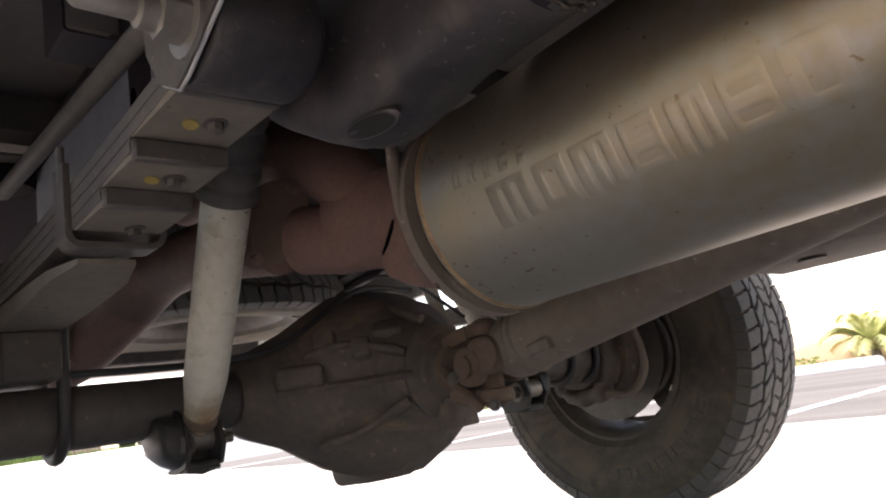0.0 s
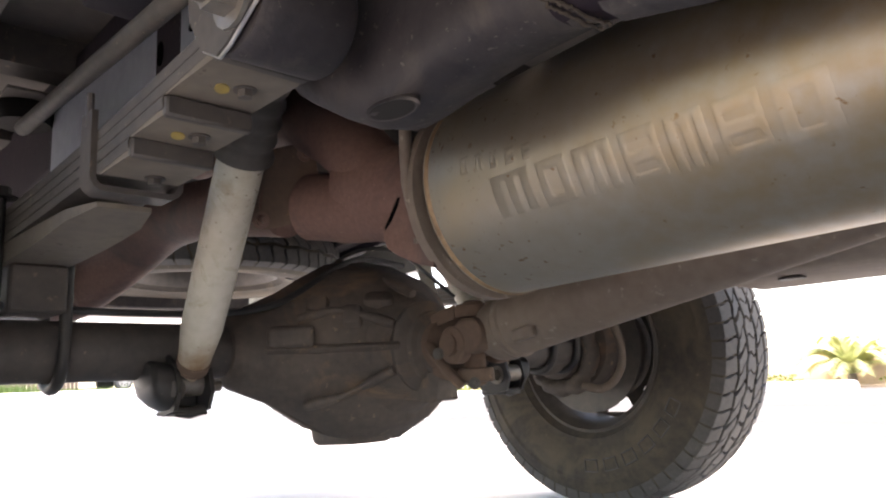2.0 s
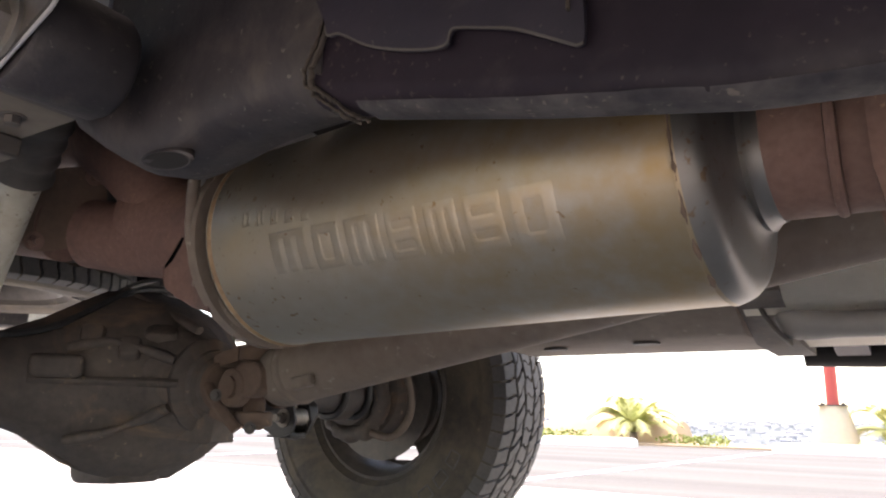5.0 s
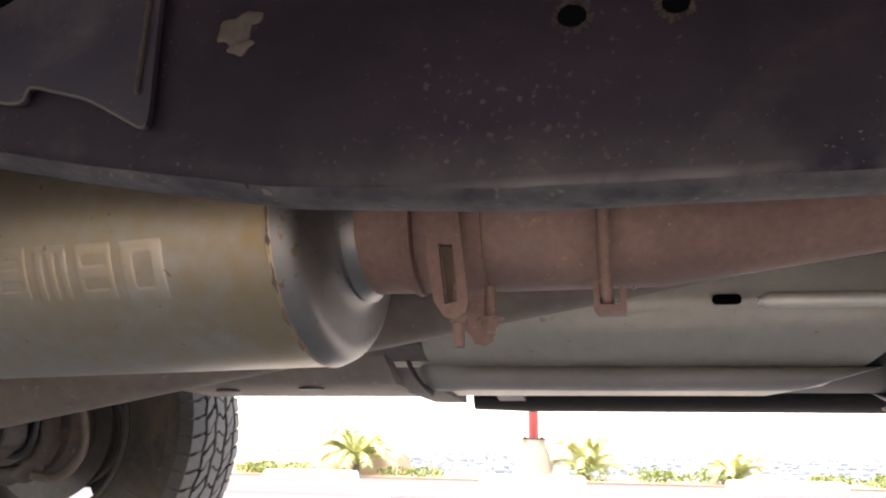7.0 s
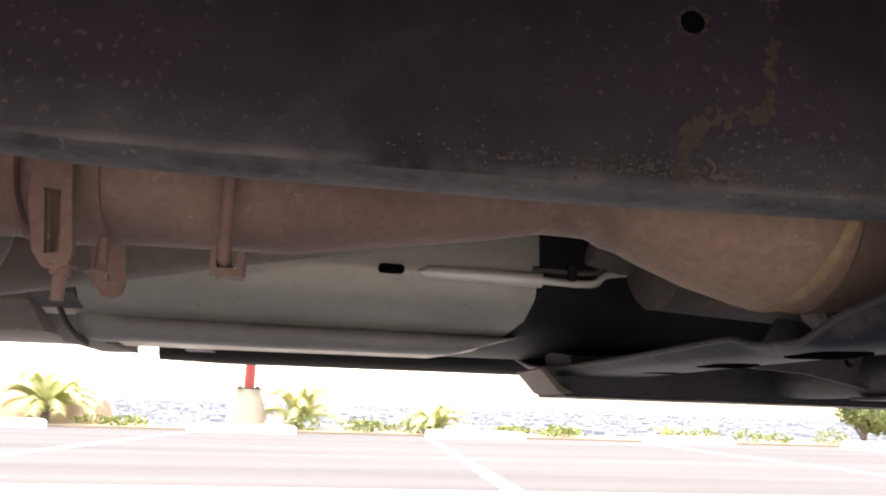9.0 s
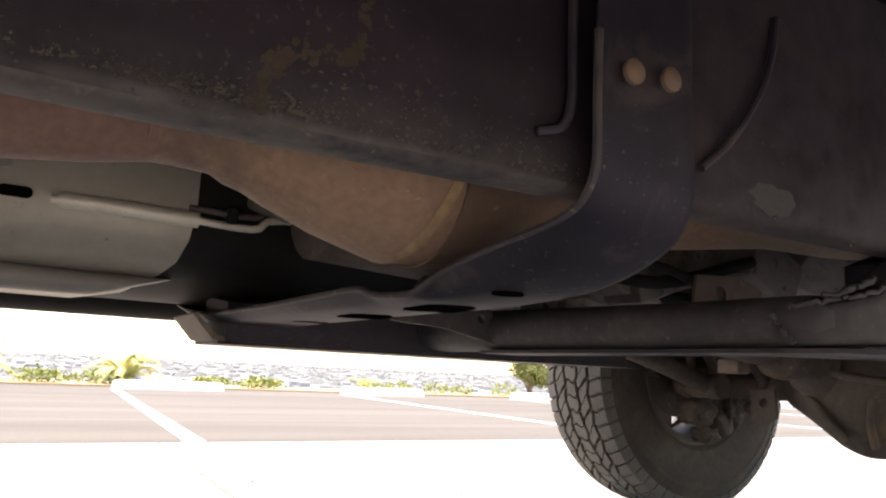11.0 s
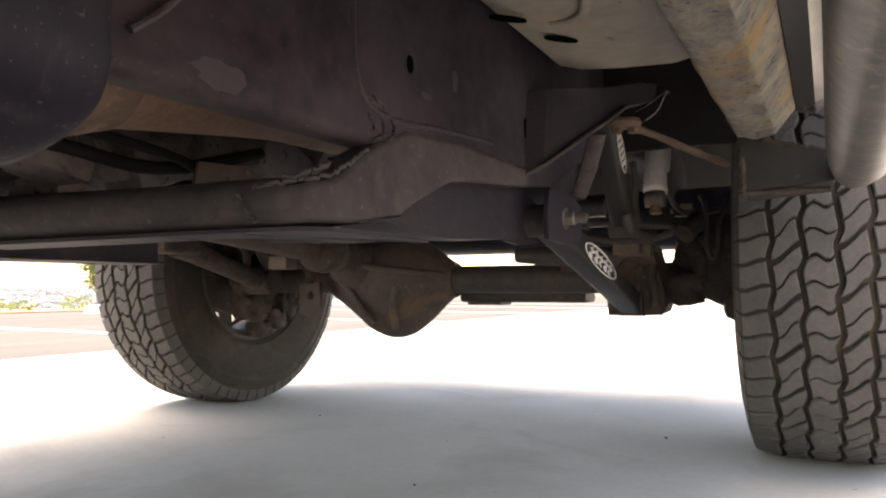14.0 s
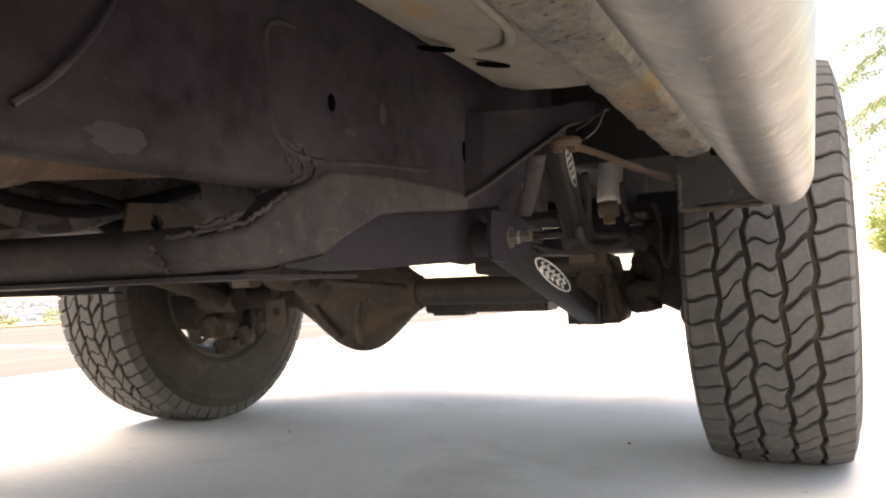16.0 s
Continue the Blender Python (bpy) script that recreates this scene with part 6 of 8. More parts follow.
# lines, brackets and castings in the dark between the rails
for c, sz, a in (((2.02, -0.12, 0.505), (0.10, 0.08, 0.05), 12), ((2.16, -0.16, 0.515), (0.14, 0.07, 0.06), -18), ((2.30, -0.20, 0.525), (0.10, 0.09, 0.07), 25), ((2.10, -0.05, 0.48), (0.08, 0.10, 0.04), 0), ((1.93, -0.10, 0.495), (0.07, 0.06, 0.07), 40)):
    bm = B()
    box(bm, [p - q / 2 for p, q in zip(c, sz)], [p + q / 2 for p, q in zip(c, sz)], 0.010, 2, Matrix.Rotation(radians(a), 3, "Y"))
    part("case_boss", bm, M_ALLOY, truck, "dark cast boss under the transfer case")
for pts, r in (([(1.86, -0.16, 0.48), (1.98, -0.18, 0.505), (2.10, -0.22, 0.49), (2.25, -0.24, 0.53)], 0.008), ([(1.90, -0.05, 0.46), (2.05, -0.12, 0.505), (2.22, -0.20, 0.47), (2.40, -0.22, 0.48)], 0.012), ([(1.95, -0.22, 0.52), (2.12, -0.24, 0.50), (2.2, -0.23, 0.46)], 0.006)):
    bm = B()
    sweep(bm, smooth_path(pts, 5), r, 10)
    part("case_hose", bm, M_PLASTIC, truck, "dark hose under the transfer case")
bm = B()
plate(bm, [(2.12, 0.455), (2.22, 0.455), (2.25, 0.49), (2.21, 0.505), (2.13, 0.50)], 0.005, Matrix.Translation((0, -0.255, 0)) @ XZ, [ellipse(2.17, 0.48, 0.010, 0.010, 12)])
part("case_tab", bm, M_SHAFT, truck, "pale metal tab with a hole")

# ---- wheels
def tread_blocks(bm, half=0.124, r=RT, depth=0.0115, n=60):
    """All-terrain tread: five rows of slanted blocks between saw-toothed grooves, cut by curved slots and fine slits."""
    edges = (-half, -0.0740, -0.0265, 0.0265, 0.0740, half)

    def zig(i, t):
        """Sideways swing of groove i at turn t: a slow drift, then a quick step back."""
        if i in (0, 5):
            return 0.0
        u = (t * n / 2 + (0, 0.10, 0.42, 0.92, 0.60)[i]) % 1.0
        a = 0.0046 if i in (2, 3) else 0.0040
        return a * (1 - 2 * u / 0.74) if u < 0.74 else a * (2 * (u - 0.74) / 0.26 - 1)

    # slant of the cross cuts in block lengths, their curl, and the two cut widths that alternate
    rows = ((0.20, 0.05, 0.070, 0.070), (0.74, 0.07, 0.125, 0.040), (0.08, 0.15, 0.075, 0.045), (0.74, 0.07, 0.125, 0.040), (0.26, 0.05, 0.070, 0.070))
    m = 6
    for ci, (slant, curl, wide, thin) in enumerate(rows):
        gl, gr = (0.0 if ci == 0 else 0.0046), (0.0 if ci == 4 else 0.0046)
        ph = (0.0, 0.34, 0.15, 0.90, 0.45)[ci]
        for k in range(n):
            first, last = (wide, thin) if k % 2 else (thin, wide)
            ring = []
            for side in (0, 1):
                base = k + ph + (first if side == 0 else 1 - last)
                row = []
                for j in range(m + 1):
                    f = j / m
                    t = (base + slant * (f - 0.5) + curl * math.sin((f - 0.5) * 6.28) * (1 if ci != 2 else -1)) / n
                    a = edges[ci] + zig(ci, t) + gl
                    b = edges[ci + 1] + zig(ci + 1, t) - gr
                    row.append((a + (b - a) * f, t))
                if side == 0:
                    ring += row
                else:
                    for q in (0.25, 0.5, 0.75):
                        tm = ring[m][1] + (row[m][1] - ring[m][1]) * q
                        ring.append((edges[ci + 1] + zig(ci + 1, tm) - gr, tm))
                    back = []
                    for q in (0.75, 0.5, 0.25):
                        tm = ring[0][1] + (row[0][1] - ring[0][1]) * q
                        back.append((edges[ci] + zig(ci, tm) + gl, tm))
                    ring += row[::-1] + back
            am = sum(a for a, t in ring) / len(ring)
            tc = sum(t for a, t in ring) / len(ring)
            top, mid, low = [], [], []
            for a, t in ring:
                drop = 0.010 * (abs(a) / half) ** 4
                for lst, rr, q in ((top, r - drop, 0.90), (mid, r - drop - 0.0024, 1.0), (low, r - drop - depth, 1.0)):
                    ang = 2 * math.pi * (tc + (t - tc) * q)
                    aa = am + (a - am) * q
                    lst.append(bm.verts.new((math.cos(ang) * rr, aa, math.sin(ang) * rr)))
            bm.faces.new(top)
            c = len(top)
            for i in range(c):
                bm.faces.new((top[i], mid[i], mid[(i + 1) % c], top[(i + 1) % c]))
                bm.faces.new((mid[i], low[i], low[(i + 1) % c], mid[(i + 1) % c]))
            if ci in (0, 4):
                # shoulder lug down the sidewall
                sg = -1 if ci == 0 else 1
                ta, tb = (ring[0][1], ring[m + 3 + m + 1][1]) if ci == 0 else (ring[m][1], ring[m + 4][1])
                v = []
                for a, rr in ((half + 0.0005, r - 0.011), (half + 0.010, r - 0.040), (half - 0.004, r - 0.018), (half + 0.003, r - 0.042)):
                    for t in (ta, tb):
                        v.append(bm.verts.new((math.cos(2 * math.pi * t) * rr, sg * a, math.sin(2 * math.pi * t) * rr)))
                for f in ((0, 1, 3, 2), (0, 2, 6, 4), (1, 5, 7, 3), (2, 3, 7, 6)):
                    bm.faces.new([v[i] for i in f])
    return bm


TO_Y = pose(0, 0, 0, 0, 0, 90)


def make_wheel(letters, hub, rubber):
    """A wheel whose outer side looks along +Y, with the brake parts on the inner side."""
    w = new("wheel")
    bm = B()
    side = [(-0.095, 0.212), (-0.118, 0.228), (-0.1225, 0.236), (-0.1275, 0.239), (-0.127, 0.245), (-0.134, 0.262), (-0.1405, 0.305), (-0.140, 0.335), (-0.1385, 0.344), (-0.1405, 0.347), (-0.1395, 0.351), (-0.136, 0.362), (-0.130, 0.382), (-0.126, 0.396), (-0.118, 0.402), (-0.06, 0.4055), (0, 0.406)]
    prof = side + [(-a, r) for a, r in side[-2::-1]] + [(0.08, 0.204), (-0.08, 0.204)]
    lathe(bm, prof, 96, TO_Y, closed=True)
    part("tyre", bm, rubber, w, "black tyre with brown dust on the sidewall", 50)
    bm = B()
    tread_blocks(bm)
    part("tread", bm, M_RUBBER, w, "worn all-terrain tread blocks", 25)
    if letters:
        for i in range(6):
            bm = B()
            c = radians(-88 + 11.5 * i)
            wd = radians(3.6)
            pts = [(math.cos(c + q) * rr, -0.1405, math.sin(c + q) * rr) for q, rr in ((-wd, 0.292), (0, 0.292), (wd, 0.292), (wd, 0.307), (wd, 0.322), (0, 0.322), (-wd, 0.322), (-wd, 0.307))]
            sweep(bm, pts, 0.0022, 6, closed=True)
            part("raised_mark", bm, M_RUBBER, w, "raised block outline on the sidewall")
    bm = B()
    lathe(bm, [(-0.112, 0.224), (-0.115, 0.216), (-0.102, 0.206), (-0.085, 0.196), (-0.02, 0.190), (0.05, 0.192), (0.09, 0.200), (0.104, 0.208), (0.114, 0.218), (0.112, 0.226),
               (0.10, 0.214), (0.08, 0.2045), (-0.08, 0.2045), (-0.10, 0.212)], 64, TO_Y, closed=True)
    part("rim", bm, M_RIM, w, "dusty steel rim")
    bm = B()
    outer = ellipse(0, 0, 0.193, 0.193, 64)
    holes = []
    for k in range(8):
        c = 2 * math.pi * k / 8
        holes.append([(math.cos(c + q) * rr, math.sin(c + q) * rr) for q, rr in ((-0.27, 0.184), (0.27, 0.184), (0.19, 0.140), (-0.19, 0.140))])
    plate(bm, outer, 0.008, Matrix.Translation((0, 0.045, 0)) @ XZ, holes)
    lathe(bm, [(0.02, 0.07), (0.06, 0.075), (0.09, 0.06), (0.095, 0.0001)], 32, TO_Y)
    part("wheel_disc", bm, M_RIM, w, "dusty wheel face with eight windows")
    bm = B()
    lathe(bm, [(-0.015, 0.06), (-0.012, 0.136), (0.006, 0.138), (0.008, 0.06)], 48, TO_Y)
    lathe(bm, [(-0.07, 0.045), (-0.06, 0.075), (-0.02, 0.085), (0.02, 0.085)], 32, TO_Y)
    part("brake_rotor", bm, M_AXLE, w, "grimy brake rotor and hub")
    bm = B()
    lathe(bm, [(-0.045, 0.06), (-0.045, 0.130), (-0.038, 0.146), (-0.034, 0.146), (-0.040, 0.128), (-0.040, 0.06)], 48, TO_Y)
    part("backing_plate", bm, M_AXLE, w, "dusty backing plate")
    if hub:
        bm = B()
        secs = []
        for k in range(7):
            q = radians(140 + 80 * k / 6)
            c, s = math.cos(q), math.sin(q)
            secs.append([(c * r0, a, s * r0) for r0, a in ((0.09, -0.085), (0.152, -0.085), (0.158, -0.06), (0.158, 0.005), (0.148, 0.012), (0.09, -0.03))])
        loft(bm, secs)
        sweep(bm, [(-0.14, -0.10, -0.03), (-0.14, -0.04, -0.03)], 0.028, 20)
        sweep(bm, [(-0.145, -0.10, 0.035), (-0.145, -0.04, 0.035)], 0.028, 20)
        part("brake_caliper", bm, M_AXLE, w, "grimy two-piston caliper")
    return w


rear_wheel = make_wheel(True, False, M_SIDEWALL_DRY)
rear_wheel.parent = truck
rear_wheel.matrix_local = pose(-0.052, 0.888, 0.397) @ Matrix.Diagonal((0.965, 0.92, 0.965, 1))
tagged(rear_wheel, "rear wheel with dusty all-terrain tyre")
nr = copy_thing(rear_wheel, pose(-0.052, -0.888, 0.397, 0, 20, 180))
fw = make_wheel(False, True, M_SIDEWALL)
fw.parent = truck
fw.matrix_local = pose(XF + 0.015, 0.845, 0.419, 0, 12, 0) @ Matrix.Diagonal((1.017, 0.96, 1.017, 1))
tagged(fw, "front wheel with mud-stained all-terrain tyre")
copy_thing(fw, pose(XF, -0.879, 0.419, 0, 33, 180.6) @ Matrix.Diagonal((1, 1.07, 1, 1)))

# rear hub parts inboard of the far wheel
bm = B()
lathe(bm, [(0, 0.048), (0.05, 0.048), (0.055, 0.066), (0.10, 0.068), (0.105, 0.060), (0.12, 0.060), (0.125, 0.078), (0.175, 0.082), (0.18, 0.072), (0.19, 0.072), (0.20, 0.104), (0.235, 0.112), (0.245, 0.10), (0.30, 0.10)], 40, Matrix.Translation((-0.03, 0.50, 0.400)) @ TO_Y)
part("hub_carrier", bm, M_AXLE, axle, "grimy stepped hub of the rear axle", 40)
bm = B()
secs = []
for q in range(33):
    a = radians(190 + 6.8 * q)
    r0 = 0.086 + 0.010 * noise.noise((q * 0.35, 3, 1))
    w = 0.020 + 0.009 * noise.noise((q * 0.55, 7, 2)) - (0.010 if q in (0, 32) else 0)
    cx, cy, cz = -0.03 + r0 * math.cos(a), 0.655 + 0.010 * noise.noise((q * 0.4, 1, 8)), 0.385 + r0 * math.sin(a)
    secs.append([(cx + w * math.cos(g) * math.cos(a), cy + 1.35 * w * math.sin(g), cz + w * math.cos(g) * math.sin(a)) for g in [2 * math.pi * k / 12 for k in range(12)]])
loft(bm, secs)
part("brake_casting", bm, M_AXLE, axle, "lumpy grimy brake casting under the hub", 60)
bm = B()
sweep(bm, smooth_path([(0.045, 0.63, 0.305), (0.085, 0.65, 0.296), (0.12, 0.66, 0.318), (0.135, 0.67, 0.36), (0.128, 0.67, 0.42), (0.11, 0.66, 0.47)], 4), 0.010, 10)
part("brake_hose", bm, M_SHAFT, axle, "dusty bent brake hose")
bm = B()
loft(bm, [[(c * 0.985, y, 0.397 + z * 0.985) if q else (c, y, 0.397 + z) for q in (0, 1) for c, z in ([(-0.052 + 0.166 * math.cos(radians(a)), 0.166 * math.sin(radians(a))) for a in range(-150, 36, 6)] if q == 0 else [(-0.052 + 0.02 * math.cos(radians(a)), 0.02 * math.sin(radians(a))) for a in range(30, -156, -6)])] for y in (0.79, 0.794)])
part("dust_shield", bm, M_RIM, axle, "dusty brake dust shield")

# ---- spare wheel slung under the bed
sp = copy_thing(rear_wheel, pose(-0.93, 0.13, 0.765, 90, 0, 0))
tagged(sp, "spare wheel slung flat under the bed")
bm = B()
box(bm, (-1.30, -0.35, 0.60), (-1.24, 0.45, 0.66), 0.006)
plate(bm, [(-0.42, 0.545), (-0.30, 0.545), (-0.12, 0.62), (-0.12, 0.66), (-0.44, 0.66)], 0.05, Matrix.Translation((-1.25, 0, 0)) @ YZ)
part("hitch_beam", bm, M_FRAME_DUST, truck, "dusty grey hitch crossbeam")

# ---- front axle
faxle = new("front_axle")
faxle.parent = truck
tagged(faxle, "grimy solid front axle with offset differential")
ZF = 0.378
for ys in ((-0.64, -0.3, 0.04), (0.36, 0.5, 0.64)):
    bm = B()
    loft(bm, [ring_xz(y, XF, ZF, 0.037, 0.037) for y in ys])
    # near half takes a darker colour, for the shade in the wheel well
    part("axle_tube", bm, M_AXLE_BLACK if ys[0] < 0 else M_AXLE, faxle)
bm = B()
bowl = ((0.0, 0.0, 0.045, 0.045, 2.0, 1.0), (0.03, 0.0, 0.060, 0.062, 2.0, 1.0), (0.08, -0.01, 0.090, 0.100, 2.0, 1.12), (0.13, -0.02, 0.120, 0.125, 2.1, 1.20), (0.18, -0.02, 0.130, 0.130, 2.1, 1.24), (0.23, -0.02, 0.126, 0.124, 2.1, 1.18), (0.27, -0.02, 0.110, 0.115, 2.0, 1.05), (0.34, 0.0, 0.075, 0.085, 2.0, 1.0), (0.40, 0.0, 0.045, 0.050, 2.0, 1.0))
bowl = list(zip(smooth_path([q[:3] for q in bowl], 4), smooth_path([q[3:] for q in bowl], 4)))
loft(bm, [ring_xz(a.x, XF + a.y, ZF, a.z, b.x, 36, b.y, b.z) for a, b in bowl])
part("differential", bm, M_AXLE, faxle, "grimy cast differential housing", 50)
bm = B()
sweep(bm, [(XF - 0.05, 0.24, 0.40), (XF - 0.14, 0.255, 0.425), (XF - 0.16, 0.257, 0.43), (XF - 0.165, 0.257, 0.43), (XF - 0.2, 0.26, 0.44)], [0.10, 0.065, 0.062, 0.05, 0.045], 24)
for s in (0.45,):
    sweep(bm, [(XF - 0.12, 0.10, 0.40), (XF - 0.10, 0.20, 0.42), (XF - 0.08, 0.30, 0.41)], 0.008, 8)
part("pinion_nose", bm, M_AXLE, faxle, "", 50)
# knuckles and steering
for s in (-1, 1):
    bm = B()
    loft(bm, [ring_xz(s * y, XF, 0.415, r, r * k, 20, 2.5) for y, r, k in ((0.60, 0.045, 1.3), (0.64, 0.060, 1.4), (0.70, 0.075, 1.5), (0.74, 0.06, 1.2), (0.77, 0.05, 1))])
    sweep(bm, [(XF - 0.02, s * 0.66, 0.50), (XF - 0.10, s * 0.64, 0.50), (XF - 0.14, s * 0.62, 0.47)], 0.022, 12)
    sweep(bm, smooth_path([(XF - 0.03, s * 0.60, 0.47), (XF - 0.05, s * 0.63, 0.44), (XF - 0.05, s * 0.645, 0.40), (XF - 0.04, s * 0.64, 0.36)], 4), 0.02, 10)
    box(bm, (XF - 0.06, s * 0.715 - 0.03, 0.283), (XF + 0.05, s * 0.715 + 0.03, 0.36), 0.02, 2)
    part("steering_knuckle", bm, M_HUB, faxle, "grimy steering knuckle")
    if s > 0:
        continue
    # casting that holds the arm: two webs down to a ragged lower edge, with a dusty bar on top
    bm = B()
    web = [(-0.476, 0.424), (-0.454, 0.375), (-0.442, 0.323), (-0.446, 0.299), (-0.47, 0.292), (-0.489, 0.295), (-0.518, 0.293), (-0.546, 0.294), (-0.567, 0.297), (-0.576, 0.321), (-0.574, 0.339), (-0.547, 0.451)]
    cy, cz = -0.545, 0.38
    loft(bm, [[(x, cy + (y - cy) * k, cz + (z - cz) * k) for y, z in web] for x, k in ((3.182, 0.90), (3.190, 1.0), (3.215, 1.0), (3.29, 0.95), (3.30, 0.88))])
    bracket = part("arm_bracket", bm, M_HUB, faxle, "grimy cast arm bracket under the axle", 40)
    for dy in (0.0, 0.030):
        bm = B()
        run = smooth_path([(3.186, -0.522 - dy * 0.8, 0.405), (3.176, -0.514 - dy * 1.1, 0.375), (3.174, -0.512 - dy * 1.3, 0.345), (3.178, -0.512 - dy * 1.4, 0.310)], 5)
        sweep(bm, run, [0.011 + 0.002 * math.sin(k) for k in range(len(run))], 12)
        part("bracket_web", bm, M_HUB, bracket, "rounded web of the bracket", 60)
    bm = B()
    box(bm, (3.165, -0.547, 0.425), (3.185, -0.473, 0.455), 0.003, 2)
    part("bracket_bar", bm, M_SHAFT, bracket, "dusty flat bar on the bracket")
    bm = B()
    hexbolt(bm, (3.165, -0.51, 0.438), (-1, 0, 0), 0.005, 0.004)
    part("bar_bolt", bm, M_HUB, bracket)
bm = B()
sweep(bm, [(XF + 0.14, -0.64, 0.36), (XF + 0.15, 0.62, 0.36)], 0.017, 14)
part("tie_rod", bm, M_AXLE_BLACK, faxle)
bm = B()
box(bm, (XF + 0.05, -0.34, 0.317), (XF + 0.15, 0.02, 0.345), 0.006)
box(bm, (XF + 0.06, -0.10, 0.309), (XF + 0.14, 0.0, 0.318), 0.002)
part("steering_stabiliser", bm, M_AXLE_BLACK, faxle, "flat black bar across the axle")

# control arms with white oval decals
def control_arm(a, b, w, h, decal_t, decal_len):
    ob = new("control_arm")
    ob.parent = truck
    tagged(ob, "black powder-coated control arm with a white oval decal")
    a, b = Vector(a), Vector(b)
    q = (b - a).to_track_quat("X", "Z").to_matrix().to_4x4()
    m = Matrix.Translation(a) @ q
    L = (b - a).length
    bm = B()
    loft(bm, [[m @ Vector((x, y * k, z * k)) for y, z in rounded(0, 0, w, h, 0.012, 4)] for x, k in ((0, 0.9), (0.01, 1), (L - 0.01, 1), (L, 0.9))])
    part("arm_tube", bm, M_ARM, ob)
    c = L * decal_t
    side = m @ Matrix.Translation((0, -w / 2 - 0.0015, 0)) @ XZ
    bm = B()
    plate(bm, ellipse(c, 0, decal_len, h * 0.40, 32), 0.001, side, [ellipse(c, 0, decal_len * 0.94, h * 0.345, 32)])
    part("decal_ring", bm, M_DECAL, ob, "white oval outline of the decal")
    for i in range(5):
        x0 = c - decal_len * 0.66 + i * decal_len * 0.29
        lean = 0.10 * decal_len
        tall = h * (0.20, 0.27, 0.20, 0.24, 0.20)[i]
        bm = B()
        stroke = smooth_path([(x0 + lean, tall, 0), (x0 - 0.2 * lean, tall * 0.55, 0), (x0 + 1.1 * lean, 0, 0), (x0 - 0.6 * lean, -tall * 0.4, 0), (x0 + 0.8 * lean, -tall, 0)], 4)
        sweep(bm, [side @ (q + Vector((0, 0, 0.0005))) for q in stroke], [decal_len * q for q in (0.030, 0.05, 0.06, 0.06, 0.05, 0.04, 0.04, 0.05, 0.06, 0.06, 0.05, 0.05, 0.06, 0.06, 0.05, 0.04, 0.03)], 6, squash=0.25)
        part("decal_stroke", bm, M_DECAL, ob, "white slanting curl inside the decal")
    for e in (a, b):
        bm = B()
        lathe(bm, [(-w * 0.6, h * 0.55), (w * 0.6, h * 0.55)], 24, Matrix.Translation(e) @ TO_Y)
        part("bushing", bm, M_AXLE_BLACK, ob)
    return ob


control_arm((2.675, -0.480, 0.466), (3.19, -0.497, 0.318), 0.05, 0.050, 0.42, 0.098)
control_arm((2.87, -0.522, 0.695), (3.03, -0.522, 0.485), 0.045, 0.050, 0.36, 0.048)
link = new("radius_link")
link.parent = truck
tagged(link, "dirt-caked steel link down to the front axle")
bm = B()
sweep(bm, [(2.80, 0.53, 0.462), (2.86, 0.535, 0.448), (3.02, 0.545, 0.405), (3.13, 0.55, 0.375)], [0.030, 0.027, 0.025, 0.028], 16)
part("link_bar", bm, M_HUB, link)
bm = B()
box(bm, (2.74, 0.49, 0.44), (2.86, 0.565, 0.53), 0.008)
part("link_bracket", bm, M_HUB, link, "grimy box bracket")
bm = B()
lathe(bm, [(-0.045, 0.034), (0.045, 0.034)], 24, Matrix.Translation((3.14, 0.55, 0.372)) @ TO_Y)
part("bushing", bm, M_HUB, link)
for pts, r in (([(2.98, 0.42, 0.50), (3.08, 0.50, 0.46), (3.20, 0.58, 0.42), (3.27, 0.64, 0.36)], 0.017), ([(3.02, 0.56, 0.52), (3.12, 0.60, 0.47), (3.18, 0.64, 0.40), (3.24, 0.67, 0.34)], 0.013),
               ([(3.14, 0.48, 0.47), (3.24, 0.46, 0.42), (3.30, 0.50, 0.34), (3.31, 0.55, 0.31)], 0.020)):
    bm = B()
    sweep(bm, smooth_path(pts, 4), r, 12)
    part("steering_link", bm, M_HUB, truck, "grimy steering link by the far front wheel")
for i, (c, r) in enumerate((((3.20, 0.645, 0.300), (0.050, 0.042, 0.040)), ((3.28, 0.650, 0.265), (0.058, 0.046, 0.036)), ((3.17, 0.640, 0.385), (0.048, 0.040, 0.050)), ((3.24, 0.600, 0.455), (0.036, 0.032, 0.028)), ((3.10, 0.460, 0.455), (0.030, 0.018, 0.018)),
                            ((3.25, 0.665, 0.360), (0.082, 0.050, 0.100)), ((3.33, 0.640, 0.310), (0.040, 0.044, 0.046)), ((3.22, 0.630, 0.235), (0.030, 0.036, 0.024)), ((3.36, 0.66, 0.39), (0.050, 0.04, 0.06)), ((3.30, -0.640, 0.430), (0.050, 0.060, 0.055)), ((3.27, -0.600, 0.360), (0.040, 0.050, 0.040)))):
    bm = B()
    bmesh.ops.create_icosphere(bm, subdivisions=4, radius=1)
    for v in bm.verts:
        p = v.co.copy()
        k = 1.0 + 0.30 * noise.noise(p * 1.7 + Vector((i * 3.1, 0, 0))) + 0.14 * noise.noise(p * 4.5 + Vector((0, i * 2.3, 0)))
        q = Vector([abs(w) ** 0.72 * (1 if w > 0 else -1) for w in p])
        v.co = Vector(c) + Vector((q.x * r[0], q.y * r[1], q.z * r[2])) * k
    part("hub_casting", bm, M_HUB, truck, "grimy cast lug at the front hub", 50)
bm = B()
